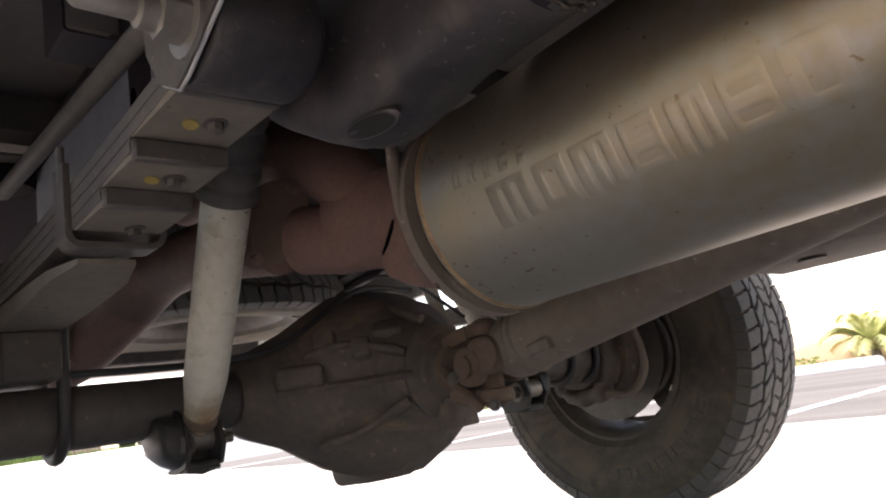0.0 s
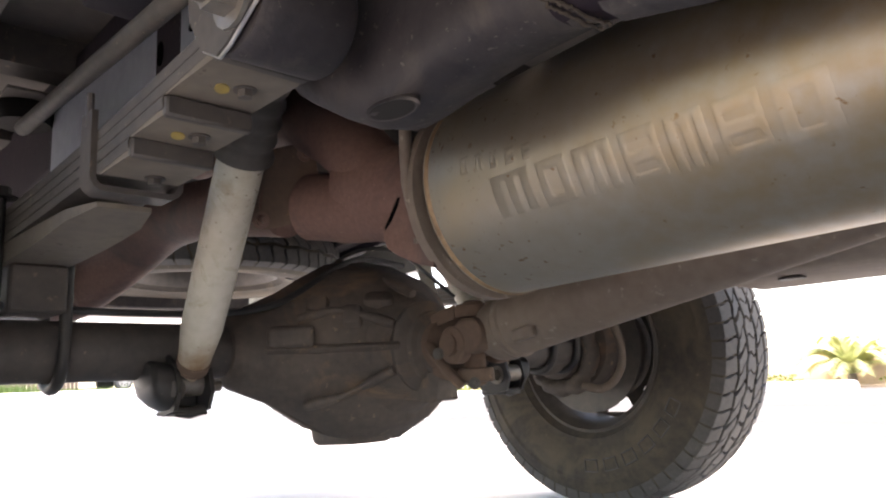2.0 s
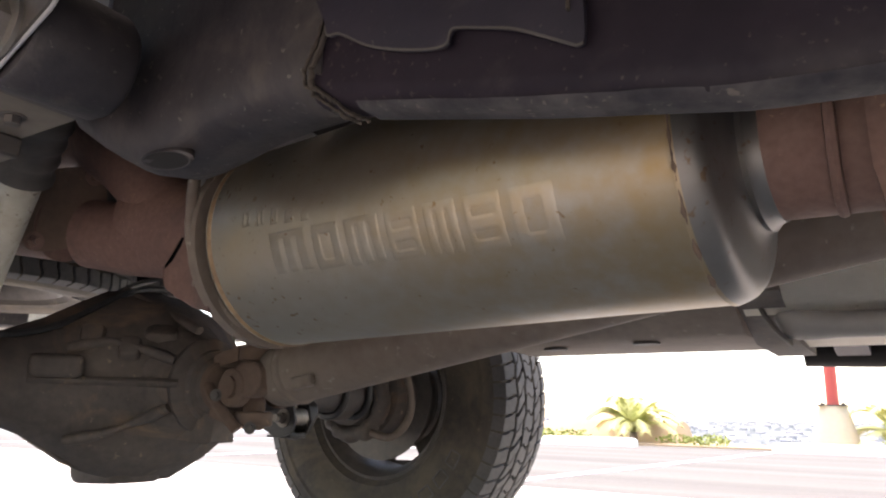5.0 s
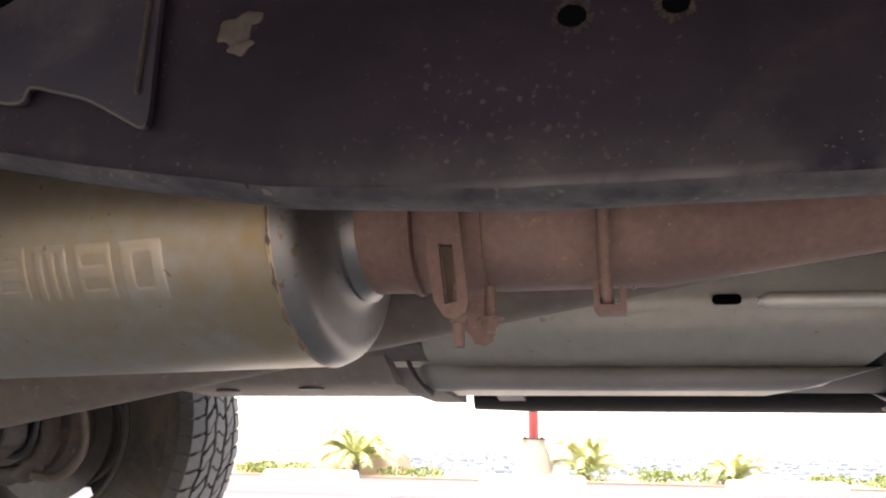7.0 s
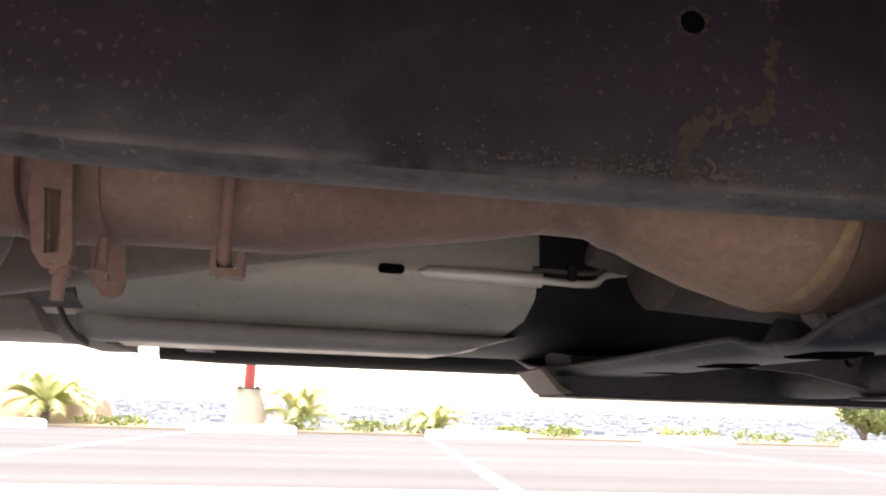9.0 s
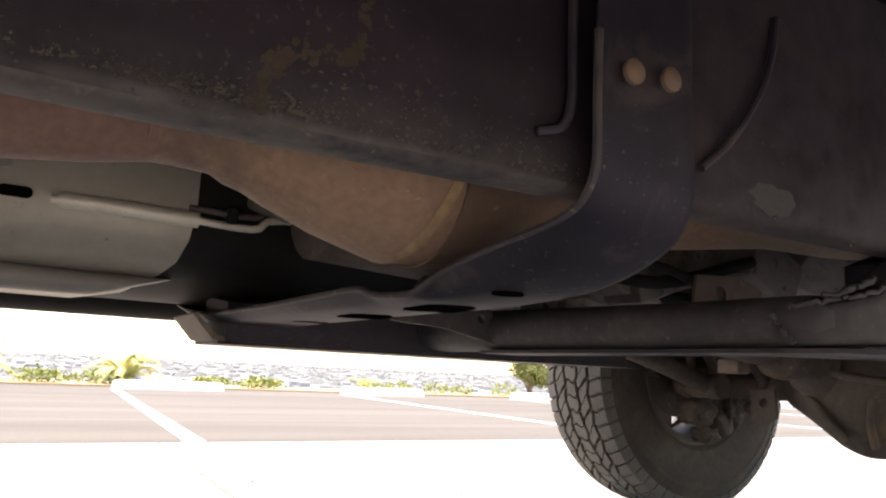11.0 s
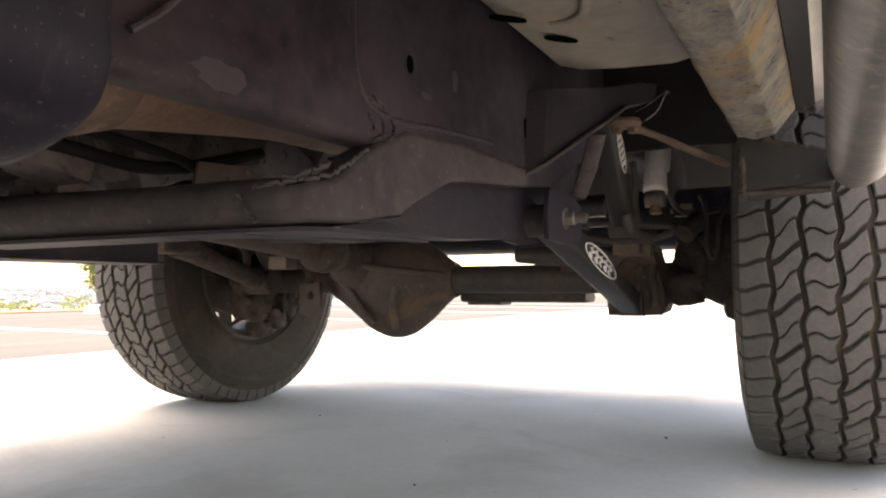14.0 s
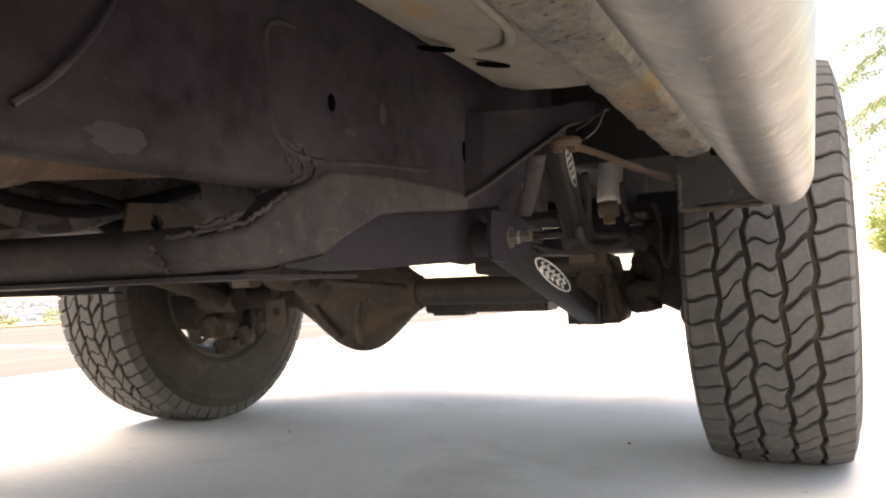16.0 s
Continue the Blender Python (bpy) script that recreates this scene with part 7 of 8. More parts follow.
lathe(bm, [(-0.02, 0.040), (-0.018, 0.058), (0.018, 0.058), (0.022, 0.045), (0.03, 0.045)], 28, Matrix.Translation((2.99, 0.225, 0.452)) @ pose(0, 0, 0, 0, 5, 4))
part("pinion_flange", bm, M_HUB, truck, "round joint flange on the front driveshaft")
bm = B()
hexbolt(bm, (2.655, -0.519, 0.466), (0, -1, 0), 0.012, 0.018)
sweep(bm, [(2.655, -0.53, 0.466), (2.655, -0.555, 0.466)], 0.008, 12)
part("arm_bolt", bm, M_BOLT, truck, "bright bolt through the arm bracket")
for y in (-0.520, -0.448):
    bm = B()
    plate(bm, [(2.575, 0.428), (2.572, 0.47), (2.58, 0.505), (2.68, 0.508), (2.735, 0.495), (2.748, 0.46), (2.728, 0.432), (2.64, 0.424)], 0.007, Matrix.Translation((0, y, 0)) @ XZ)
    part("arm_mount", bm, M_FRAME, truck, "black welded arm mount plate")
bm = B()
loft(bm, [[(x, -0.47, z0), (x, -0.40, z0), (x, -0.40, z1), (x, -0.47, z1)] for x, z0, z1 in ((2.18, 0.428, 0.50), (2.24, 0.418, 0.52), (2.32, 0.415, 0.53), (2.50, 0.424, 0.54), (2.60, 0.432, 0.55))])
part("mount_box", bm, M_FRAME, truck, "dusty box section between gusset and arm mount")
# engine underside and front crossmembers
bm = B()
secs = [[(x, -w, 0.70), (x, -w, z + 0.05), (x, -w * 0.8, z), (x, w * 0.8, z), (x, w, z + 0.05), (x, w, 0.70)] for x, w, z in ((2.45, 0.20, 0.53), (2.55, 0.26, 0.49), (2.75, 0.28, 0.462), (3.0, 0.28, 0.465), (3.15, 0.27, 0.50), (3.6, 0.27, 0.52))]
loft(bm, secs)
part("oil_pan", bm, M_ALLOY, truck, "dark grimy engine oil pan")
bm = B()
loft(bm, [ring_xz(y, 2.78, z, 0.07, 0.04, 16, 3) for y, z in ((-0.47, 0.56), (-0.35, 0.52), (-0.2, 0.495), (0.2, 0.495), (0.35, 0.52), (0.47, 0.56))])
part("engine_crossmember", bm, M_FRAME, truck, "black engine crossmember")
bm = B()
loft(bm, [ring_xz(y, 3.80, 0.56, 0.09, 0.09, 16, 4) for y in (-0.75, 0.75)])
part("front_crossmember", bm, M_FRAME, truck, "black front crossmember")
bm = B()
sweep(bm, [(3.140, -0.566, 0.565), (3.132, -0.566, 0.550), (3.128, -0.567, 0.515)], [0.022, 0.013, 0.013], 14)
part("shock_rod", bm, M_WELD, truck, "rusty foot of the white shock")
bm = B()
sweep(bm, smooth_path([(2.98, -0.54, 0.50), (2.99, -0.545, 0.472), (3.05, -0.555, 0.462), (3.12, -0.57, 0.468), (3.15, -0.575, 0.49)], 5), 0.010, 10)
part("hose_loop", bm, M_AXLE_BLACK, truck, "thick black hose loop under the shock")
bm = B()
box(bm, (3.13, -0.53, 0.428), (3.22, -0.47, 0.456), 0.004)
part("spring_perch", bm, M_SHAFT, truck, "pale dusty perch on the axle")
for z in (0.478, 0.490, 0.502):
    bm = B()
    sweep(bm, [(2.74, -0.455, z), (2.98, -0.46, z - 0.002)], 0.0045, 8)
    part("brake_pipe", bm, M_AXLE_BLACK, truck)
shock("front_shock", (3.135, -0.566, 0.560), (3.19, -0.566, 0.70), 0.027, M_WHITE_CLEAN, "white front shock absorber", False)
# brackets, hoses and small fittings round the near end of the front axle
bm = B()
plate(bm, [(-0.464, 0.457), (-0.541, 0.458), (-0.544, 0.425), (-0.530, 0.392), (-0.566, 0.332), (-0.563, 0.293), (-0.442, 0.291), (-0.438, 0.337), (-0.472, 0.415)], 0.012, Matrix.Translation((3.198, 0, 0)) @ YZ)
part("arm_tower", bm, M_AXLE_BLACK, faxle, "grimy flared arm bracket on the axle")
bm = B()
plate(bm, [(-0.458, 0.462), (-0.545, 0.464), (-0.550, 0.440), (-0.540, 0.424), (-0.474, 0.420), (-0.462, 0.436)], 0.004, Matrix.Translation((3.190, 0, 0)) @ YZ, [ellipse(-0.502, 0.444, 0.009, 0.009, 14)])
part("perch_plate", bm, M_SHAFT, faxle, "pale dusty plate with a bolt hole")
for pts, r, m in (([(3.06, -0.535, 0.62), (3.08, -0.535, 0.58), (3.08, -0.534, 0.523), (3.08, -0.542, 0.489), (3.09, -0.572, 0.485), (3.10, -0.601, 0.484), (3.10, -0.605, 0.470), (3.09, -0.571, 0.459), (3.08, -0.521, 0.455), (3.08, -0.468, 0.458), (3.08, -0.415, 0.473), (3.09, -0.37, 0.50)], 0.0075, M_AXLE_BLACK),
                  ([(3.22, -0.645, 0.56), (3.20, -0.658, 0.535), (3.20, -0.662, 0.490), (3.20, -0.664, 0.437), (3.20, -0.676, 0.418), (3.20, -0.686, 0.447), (3.21, -0.686, 0.500), (3.23, -0.70, 0.55)], 0.0055, M_AXLE_BLACK),
                  ([(3.12, -0.60, 0.60), (3.15, -0.595, 0.555), (3.19, -0.605, 0.528), (3.22, -0.64, 0.518), (3.25, -0.68, 0.53)], 0.006, M_AXLE_BLACK)):
    bm = B()
    sweep(bm, smooth_path(pts, 4), r, 10)
    part("brake_hose", bm, m, truck, "dark flexible brake hose")
bm = B()
lathe(bm, [(-0.40, 0.020), (-0.30, 0.020), (-0.298, 0.013), (-0.10, 0.013)], 20, Matrix.Translation((3.10, -0.065, 0.531)) @ TO_Y)
lathe(bm, [(-0.41, 0.010), (-0.10, 0.010)], 14, Matrix.Translation((3.10, -0.065, 0.498)) @ TO_Y)
part("steering_damper", bm, M_TRIM, truck, "dark glossy steering damper tube")
for lo, hi in (((3.19, -0.634, 0.527), (3.21, -0.607, 0.541)), ((3.19, -0.594, 0.520), (3.20, -0.586, 0.532)), ((3.19, -0.645, 0.5115), (3.20, -0.595, 0.5155))):
    bm = B()
    box(bm, lo, hi, 0.002)
    part("calliper_clip", bm, M_SHAFT, faxle, "bright metal clip by the brake")
bm = B()
sweep(bm, [(3.215, -0.21, 0.437), (3.21, -0.30, 0.432), (3.205, -0.55, 0.424)], [0.020, 0.024, 0.024], 18)
part("track_bar", bm, M_AXLE_BLACK, truck, "dark track bar across the front axle")
bm = B()
plate(bm, [(-0.308, 0.415), (-0.337, 0.414), (-0.337, 0.394), (-0.308, 0.395)], 0.002, Matrix.Translation((3.258, 0, 0)) @ YZ)
part("axle_tag", bm, M_AXLE, faxle, "small stamped tag on the axle tube")
# edges of the flat webs cast into the differential, far bracket and link block
for pts in ([(3.168, 0.293, 0.386), (3.150, 0.222, 0.312), (3.165, 0.180, 0.262)], [(3.130, 0.250, 0.432), (3.152, 0.16, 0.408), (3.19, 0.08, 0.398), (3.25, 0.02, 0.390)], [(3.17, 0.12, 0.36), (3.165, 0.125, 0.30), (3.19, 0.13, 0.25)]):
    bm = B()
    sweep(bm, smooth_path(pts, 4), 0.010, 10)
    part("cast_rib", bm, M_AXLE, faxle, "rounded cast rib")
bm = B()
box(bm, (3.04, 0.380, 0.406), (3.09, 0.444, 0.442), 0.006, 2)
part("link_block", bm, M_SHAFT, truck, "pale dusty block on the steering link")
bm = B()
plate(bm, [(0.463, 0.365), (0.392, 0.372), (0.386, 0.301), (0.424, 0.270), (0.462, 0.283)], 0.010, Matrix.Translation((3.20, 0, 0)) @ YZ, [ellipse(0.425, 0.335, 0.013, 0.013, 14)])
part("link_tab", bm, M_AXLE, faxle, "grimy tab with a bolt hole")
# body mount outrigger: a tapering arm with a dusty lower flange and a curled tip
mount = [(2.515, -0.505, 0.520, 0.646), (2.53, -0.530, 0.535, 0.650), (2.59, -0.572, 0.583, 0.660), (2.63, -0.602, 0.615, 0.668), (2.65, -0.620, 0.635, 0.674), (2.67, -0.638, 0.643, 0.680), (2.69, -0.659, 0.655, 0.680), (2.70, -0.677, 0.6650, 0.6685)]
bm = B()
loft(bm, [[(x, y, lo), (x + 0.010, y, lo), (x + 0.022, y, hi), (x + 0.012, y, hi)] for x, y, lo, hi in mount])
arm = part("body_mount", bm, M_FRAME, truck, "black body mount outrigger with a curled tip", 20)
bm = B()
run = smooth_path([(x, y, lo - 0.001) for x, y, lo, hi in mount[:6]], 3)
sweep(bm, run, [0.0095] * (len(run) - 4) + [0.008, 0.006, 0.004, 0.003], 10, squash=0.35)
part("mount_flange", bm, M_FRAME_DUST, arm, "dusty lower flange of the arm")
tip = [(-0.612, 0.622), (-0.626, 0.636), (-0.640, 0.643), (-0.659, 0.655), (-0.677, 0.6655), (-0.670, 0.656), (-0.664, 0.642), (-0.657, 0.630), (-0.645, 0.620), (-0.628, 0.612), (-0.614, 0.612)]
bm = B()
loft(bm, [[(x - 0.6 * max(0.0, 0.640 - z), y, z) for y, z in tip] for x in (2.697, 2.701)])
part("mount_tip", bm, M_FRAME, arm, "curled end plate of the arm", 30)
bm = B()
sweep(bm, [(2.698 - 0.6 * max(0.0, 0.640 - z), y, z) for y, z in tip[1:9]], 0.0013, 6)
part("tip_rim", bm, M_STRAP, arm, "thin lighter rim of the end plate")
bm = B()
sweep(bm, [(2.62, -0.585, 0.592), (2.655, -0.560, 0.545), (2.68, -0.535, 0.505)], 0.014, 10, squash=0.45)
part("mount_brace", bm, M_FRAME_DUST, arm, "dust-edged brace")
bm = B()
rod = smooth_path([(2.67, -0.620, 0.610), (2.70, -0.658, 0.596), (2.74, -0.70, 0.577), (2.79, -0.753, 0.556)], 5)
sweep(bm, rod, [0.0060 + 0.0018 * noise.noise((k * 0.7, 3, 3)) for k in range(len(rod))], 10)
part("mount_rod", bm, M_YOKE, arm, "rusty thin rod from the mount")
bm = B()
lathe(bm, [(-0.006, 0.0001), (-0.006, 0.024), (0.0, 0.026), (0.006, 0.020), (0.006, 0.0001)], 24, Matrix.Translation((2.662, -0.617, 0.612)) @ pose(0, 0, 0, 0, 90, 0))
part("mount_washer", bm, M_YOKE, arm, "rusty cupped washer")
for dx in (-0.006, 0.016):
    bm = B()
    hexbolt(bm, (2.660 + dx * 0.5, -0.612 - dx, 0.607), (0, 0, -1), 0.0085, 0.010)
    part("mount_bolt", bm, M_YOKE, arm, "rusty bolt head")

# ---- sills, step tubes, floor
def sill(sign):
    bm = B()
    prof = [(0.780, 0.577), (0.786, 0.567), (0.80, 0.562), (0.835, 0.566), (0.86, 0.60), (0.87, 0.68), (0.77, 0.72)]
    secs = []
    for x in [0.92, 1.0, 1.3, 1.55] + [1.6 + 0.018 * i for i in range(58)] + [2.645]:
        k = 0.0 if x < 2.63 else 0.012
        ring = []
        for q in range(len(prof)):
            (ya, za), (yb, zb) = prof[q], prof[(q + 1) % len(prof)]
            m = 6 if q in (2, 3) else 3 if q in (0, 1) else 1
            for h in range(m):
                y, z = ya + (yb - ya) * h / m, za + (zb - za) * h / m
                lump = 0.0 if z > 0.61 else 0.0045 * noise.noise((x * 22, y * 40, 3)) + 0.003 * noise.noise((x * 60, y * 70, 7))
                ring.append((x, sign * y, z + k - lump))
        secs.append(ring)
    loft(bm, secs)
    part("rocker_panel", bm, M_MUD, truck, "rocker panel caked with tan mud", 50)
    bm = B()
    n = 14
    pts = [(0.985, sign * 0.930, 0.498)] + [(0.985 + (2.80 - 0.985) * k / n, sign * 0.930, 0.498) for k in range(1, n)] 
    rs = [0.031] + [0.035] * (n - 1)
    pts = [p for p in pts if p[0] < 2.36] + [(2.38, sign * 0.930, 0.4985), (2.48, sign * 0.930, 0.503), (2.58, sign * 0.930, 0.509), (2.645, sign * 0.930, 0.513), (2.675, sign * 0.930, 0.515), (2.685, sign * 0.930, 0.5155)]
    rs = rs[:len(pts) - 6] + [0.0348, 0.0325, 0.029, 0.026, 0.021, 0.012]
    sweep(bm, pts, rs, 32)
    # the far tube gets a black material because it lies backlit, in shade
    st = part("step_tube", bm, M_STEP if sign < 0 else M_PLASTIC, truck, "dusty bright step tube beside the sill" if sign < 0 else "step tube beside the sill, darkened for its shaded side", 60)
    for x in ((1.08,) if sign < 0 else (1.08, 2.66)):
        bm = B()
        secs = [[(x - 0.03, sign * y, z), (x + 0.03, sign * y, z), (x + 0.03, sign * y, z + h), (x - 0.03, sign * y, z + h)] for y, z, h in ((0.78, 0.50, 0.07), (0.86, 0.486, 0.05), (0.91, 0.485, 0.03))]
        loft(bm, secs)
        part("step_bracket", bm, M_FRAME, st, "black step bracket")


sill(-1)
sill(1)
bm = B()
loft(bm, [[(x, y, z) for y, z in ((-0.786, 0.492 + d), (-0.784, 0.572), (-0.795, 0.578), (-0.815, 0.566), (-0.845, 0.553), (-0.900, 0.546), (-0.905, 0.500 + d))] for x, d in ((2.66, 0.002), (2.664, 0.0), (2.78, 0.0), (2.79, 0.006))])
bracket = part("sill_end_bracket", bm, M_ARM, truck, "dark bracket under the sill end", 40)
bm = B()
rim = [(2.663, -0.787 - 0.0045 * k, 0.491 + 0.002 * noise.noise((k * 0.8, 5, 5))) for k in range(26)]
sweep(bm, rim, [0.0035 + 0.004 * abs(noise.noise((k * 0.9, 1, 4))) for k in range(26)], 8)
part("mud_rim", bm, M_DIRT, bracket, "lumpy rim of dried mud")
bm = B()
rim = [(2.661 + 0.002 * noise.noise((k, 2, 2)), -0.788 - 0.004 * noise.noise((k * 0.7, 3, 1)), 0.491 + 0.0028 * k) for k in range(20)]
sweep(bm, rim, [0.003 + 0.005 * abs(noise.noise((k * 0.8, 6, 4))) for k in range(20)], 8)
rim = [(2.664, -0.79 - 0.0055 * k, 0.574 - 0.0016 * k + 0.003 * noise.noise((k * 0.9, 8, 8))) for k in range(20)]
sweep(bm, rim, [0.004 + 0.006 * abs(noise.noise((k * 0.7, 11, 4))) for k in range(20)], 8)
part("mud_rim", bm, M_DIRT, bracket, "crumbling mud along the bracket edge")

def floor_pan(sign):
    bm = B()
    xs = [0.9 + 0.12 * i for i in range(15)] + [2.60, 2.635]
    secs = []
    for x in xs:
        w = 0.008 * math.sin(x * 9)
        if x > 2.6:
            w += (x - 2.6) * 0.25
        secs.append([(x, sign * 0.52, 0.712), (x, sign * 0.56, 0.700), (x, sign * 0.62, 0.693 + w), (x, sign * 0.70, 0.690), (x, sign * 0.75, 0.70), (x, sign * 0.775, 0.72),
                     (x, sign * 0.775, 0.735), (x, sign * 0.52, 0.735)])
    loft(bm, secs)
    ob = part("floor_pan", bm, M_FLOORPAN, truck, "dusty cab floor pan with rust stains", 60)
    for x, y, a in ((2.464, -0.58, 0.026), (2.36, -0.545, 0.026), (2.56, -0.615, 0.020)) if sign < 0 else ():
        bm = B()
        lathe(bm, [(0, 1), (0.003, 1), (0.003, 0.0001)], 18, Matrix.Translation((x, y, 0.6945)) @ pose(0, 0, 0, 0, 0, -42) @ pose(0, 0, 0, 0, 90, 0) @ Matrix.Diagonal((1, a * 0.30, a, 1)))
        part("floor_hole", bm, M_HOLE, ob)


def pan_ridge(pts, r):
    bm = B()
    sweep(bm, smooth_path(pts, 4), r, 10, squash=0.6)
    part("pan_ridge", bm, M_FLOORPAN, truck, "pressed ridge in the cab floor")


pan_ridge([(1.0, -0.655, 0.692), (1.6, -0.655, 0.692), (2.25, -0.655, 0.692), (2.36, -0.645, 0.692), (2.40, -0.62, 0.693), (2.41, -0.585, 0.697)], 0.007)
pan_ridge([(1.0, -0.725, 0.692), (1.8, -0.725, 0.692), (2.62, -0.725, 0.693)], 0.006)
floor_pan(-1)
floor_pan(1)

# body shell, largely unseen: plain panels added to shade the underside
def side_panel(sign):
    def arch(cx, r, n=14):
        return [(cx + r * math.cos(radians(180 * k / n)), 0.44 + r * math.sin(radians(180 * k / n))) for k in range(n + 1) if 0.44 + r * math.sin(radians(180 * k / n)) > 0.70]
    # unseen near side hangs lower to keep light off the muffler
    out = [(-1.25, 0.72)] + arch(0.0, 0.50)[::-1] + ([(0.60, 0.70), (2.70, 0.70)] if sign > 0 else [(0.46, 0.62), (0.60, 0.61), (2.66, 0.61), (2.70, 0.70)]) + arch(XF, 0.51)[::-1] + [(4.05, 0.70), (4.10, 1.20), (2.75, 1.32), (0.72, 1.34), (-1.25, 1.36)]
    bm = B()
    plate(bm, out, 0.03, Matrix.Translation((0, sign * 0.96 - (0.03 if sign > 0 else 0), 0)) @ XZ)
    part("body_side", bm, M_BODY, truck, "pewter painted body side")


for s in (1, -1):
    bm = B()
    loft(bm, [[(x, s * y, z) for y, z in ((0.862, 0.602), (0.885, 0.598), (0.925, 0.64), (0.955, 0.70), (0.960, 0.72), (0.945, 0.72), (0.91, 0.66), (0.868, 0.625))] for x in (0.62, 2.62, 2.655, 2.665)])
    part("rocker_moulding", bm, M_TRIM, truck, "glossy dark lower door moulding", 50)
side_panel(1)
side_panel(-1)
bm = B()
box(bm, (-1.25, -0.93, 0.935), (0.70, 0.93, 0.96))
part("bed_floor", bm, M_BED, truck, "painted bed floor")
for x in (-1.05, -0.62, -0.2, 0.22, 0.60):
    bm = B()
    loft(bm, [[(x - 0.04, y, 0.935), (x - 0.03, y, 0.875), (x + 0.03, y, 0.875), (x + 0.04, y, 0.935)] for y in (-0.8, 0.8)])
    part("bed_sill", bm, M_AXLE_BLACK, truck, "dusty cross sill under the bed")
bm = B()
box(bm, (0.74, -0.93, 0.74), (2.76, 0.93, 0.76))
box(bm, (0.72, -0.93, 0.74), (0.75, 0.93, 1.3))
part("cab_floor", bm, M_FRAME, truck, "dark cab floor")
bm = B()
loft(bm, [[(x, y, z) for y, z in ((-0.93, 1.32), (-0.76, zt), (0.76, zt), (0.93, 1.32))] for x, zt in ((0.75, 1.80), (0.95, 1.93), (1.9, 1.95), (2.2, 1.90), (2.75, 1.34))])
part("cab", bm, M_GLASS_DARK, truck, "cab with dark windows")
bm = B()
loft(bm, [[(x, -0.93, 1.22), (x, -0.80, z), (x, 0.80, z), (x, 0.93, 1.22)] for x, z in ((2.70, 1.36), (3.4, 1.34), (4.0, 1.28), (4.10, 1.18))])
box(bm, (4.06, -0.93, 0.60), (4.12, 0.93, 1.22), 0.02)
box(bm, (2.74, -0.93, 0.75), (2.76, 0.93, 1.30))
part("hood", bm, M_BODY, truck, "pewter hood and grille panel")
bm = B()
box(bm, (-1.27, -0.93, 0.70), (-1.23, 0.93, 1.36), 0.01)
part("tailgate", bm, M_BODY, truck, "painted tailgate")
bm = B()
box(bm, (-1.45, -0.93, 0.58), (-1.30, 0.93, 0.74), 0.03, 2)
part("rear_bumper", bm, M_ZINC, truck, "bright rear bumper")
# inner wheel housings added to keep the wells dark
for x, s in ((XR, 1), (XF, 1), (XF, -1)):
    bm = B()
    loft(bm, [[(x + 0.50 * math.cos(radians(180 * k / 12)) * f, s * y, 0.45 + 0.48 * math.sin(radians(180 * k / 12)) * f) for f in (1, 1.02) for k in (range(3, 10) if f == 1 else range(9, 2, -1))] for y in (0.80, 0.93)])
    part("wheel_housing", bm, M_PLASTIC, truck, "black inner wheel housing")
# plain black plate added to keep the area ahead of the cab floor dark
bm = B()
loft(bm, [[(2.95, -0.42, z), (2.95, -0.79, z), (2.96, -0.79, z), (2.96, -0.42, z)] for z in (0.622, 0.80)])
part("dark_well_plate", bm, M_PLASTIC, truck, "black plate ahead of the cab floor")
# round tube along the rear frame and hoses
bm = B()
sweep(bm, smooth_path([(0.66, -0.56, 0.696), (0.48, -0.56, 0.706), (0.30, -0.56, 0.715), (0.0, -0.56, 0.731), (-0.08, -0.56, 0.735)], 4), 0.0115, 16)
part("stay_bar", bm, M_LEAF, truck, "round steel stay bar along the frame")

# ---------------------------------------------------------------- around the car park
rng = random.Random(7)


def leaf_cloud(bm, cx, cy, cz, rx, ry, rz, n, size, droop=0.0):
    for _ in range(n):
        while True:
            x, y, z = (rng.uniform(-1, 1) for _ in range(3))
            if 0.2 < x * x + y * y + z * z < 1:
                break
        c = Vector((cx + x * rx, cy + y * ry, cz + z * rz))
        d = Vector((rng.uniform(-1, 1), rng.uniform(-1, 1), rng.uniform(-0.6, 0.8) - droop)).normalized()
        s = d.cross(Vector((rng.uniform(-1, 1), rng.uniform(-1, 1), rng.uniform(-1, 1)))).normalized()
        L, w = size * rng.uniform(0.6, 1.3), size * 0.35
        v = [bm.verts.new(c), bm.verts.new(c + d * L * 0.5 + s * w), bm.verts.new(c + d * L), bm.verts.new(c + d * L * 0.5 - s * w)]
        bm.faces.new(v)


def hedge(x0, x1, y, h):
    bm = B()
    n = int((x1 - x0) * 260)
    for _ in range(max(1, int((x1 - x0) / 0.35))):
        cx = rng.uniform(x0, x1)
        leaf_cloud(bm, cx, y + rng.uniform(-0.15, 0.15), 0.02 + h * 0.45, 0.30, 0.22, h * rng.uniform(0.35, 0.75), 150, 0.055)
    tagged(finish(bm, "ground_cover", M_COVER, smooth=0), "low yellow-green ground cover along the bays", "shrub", "ground cover", "stuff")


for x0, x1, h in ((-7.0, -3.4, 0.16), (-2.2, -0.9, 0.14), (0.9, 3.0, 0.20), (3.5, 5.6, 0.17), (6.9, 8.6, 0.17), (9.5, 13.0, 0.22), (-13, -8, 0.2)):
    hedge(x0, x1, 10.45, h)


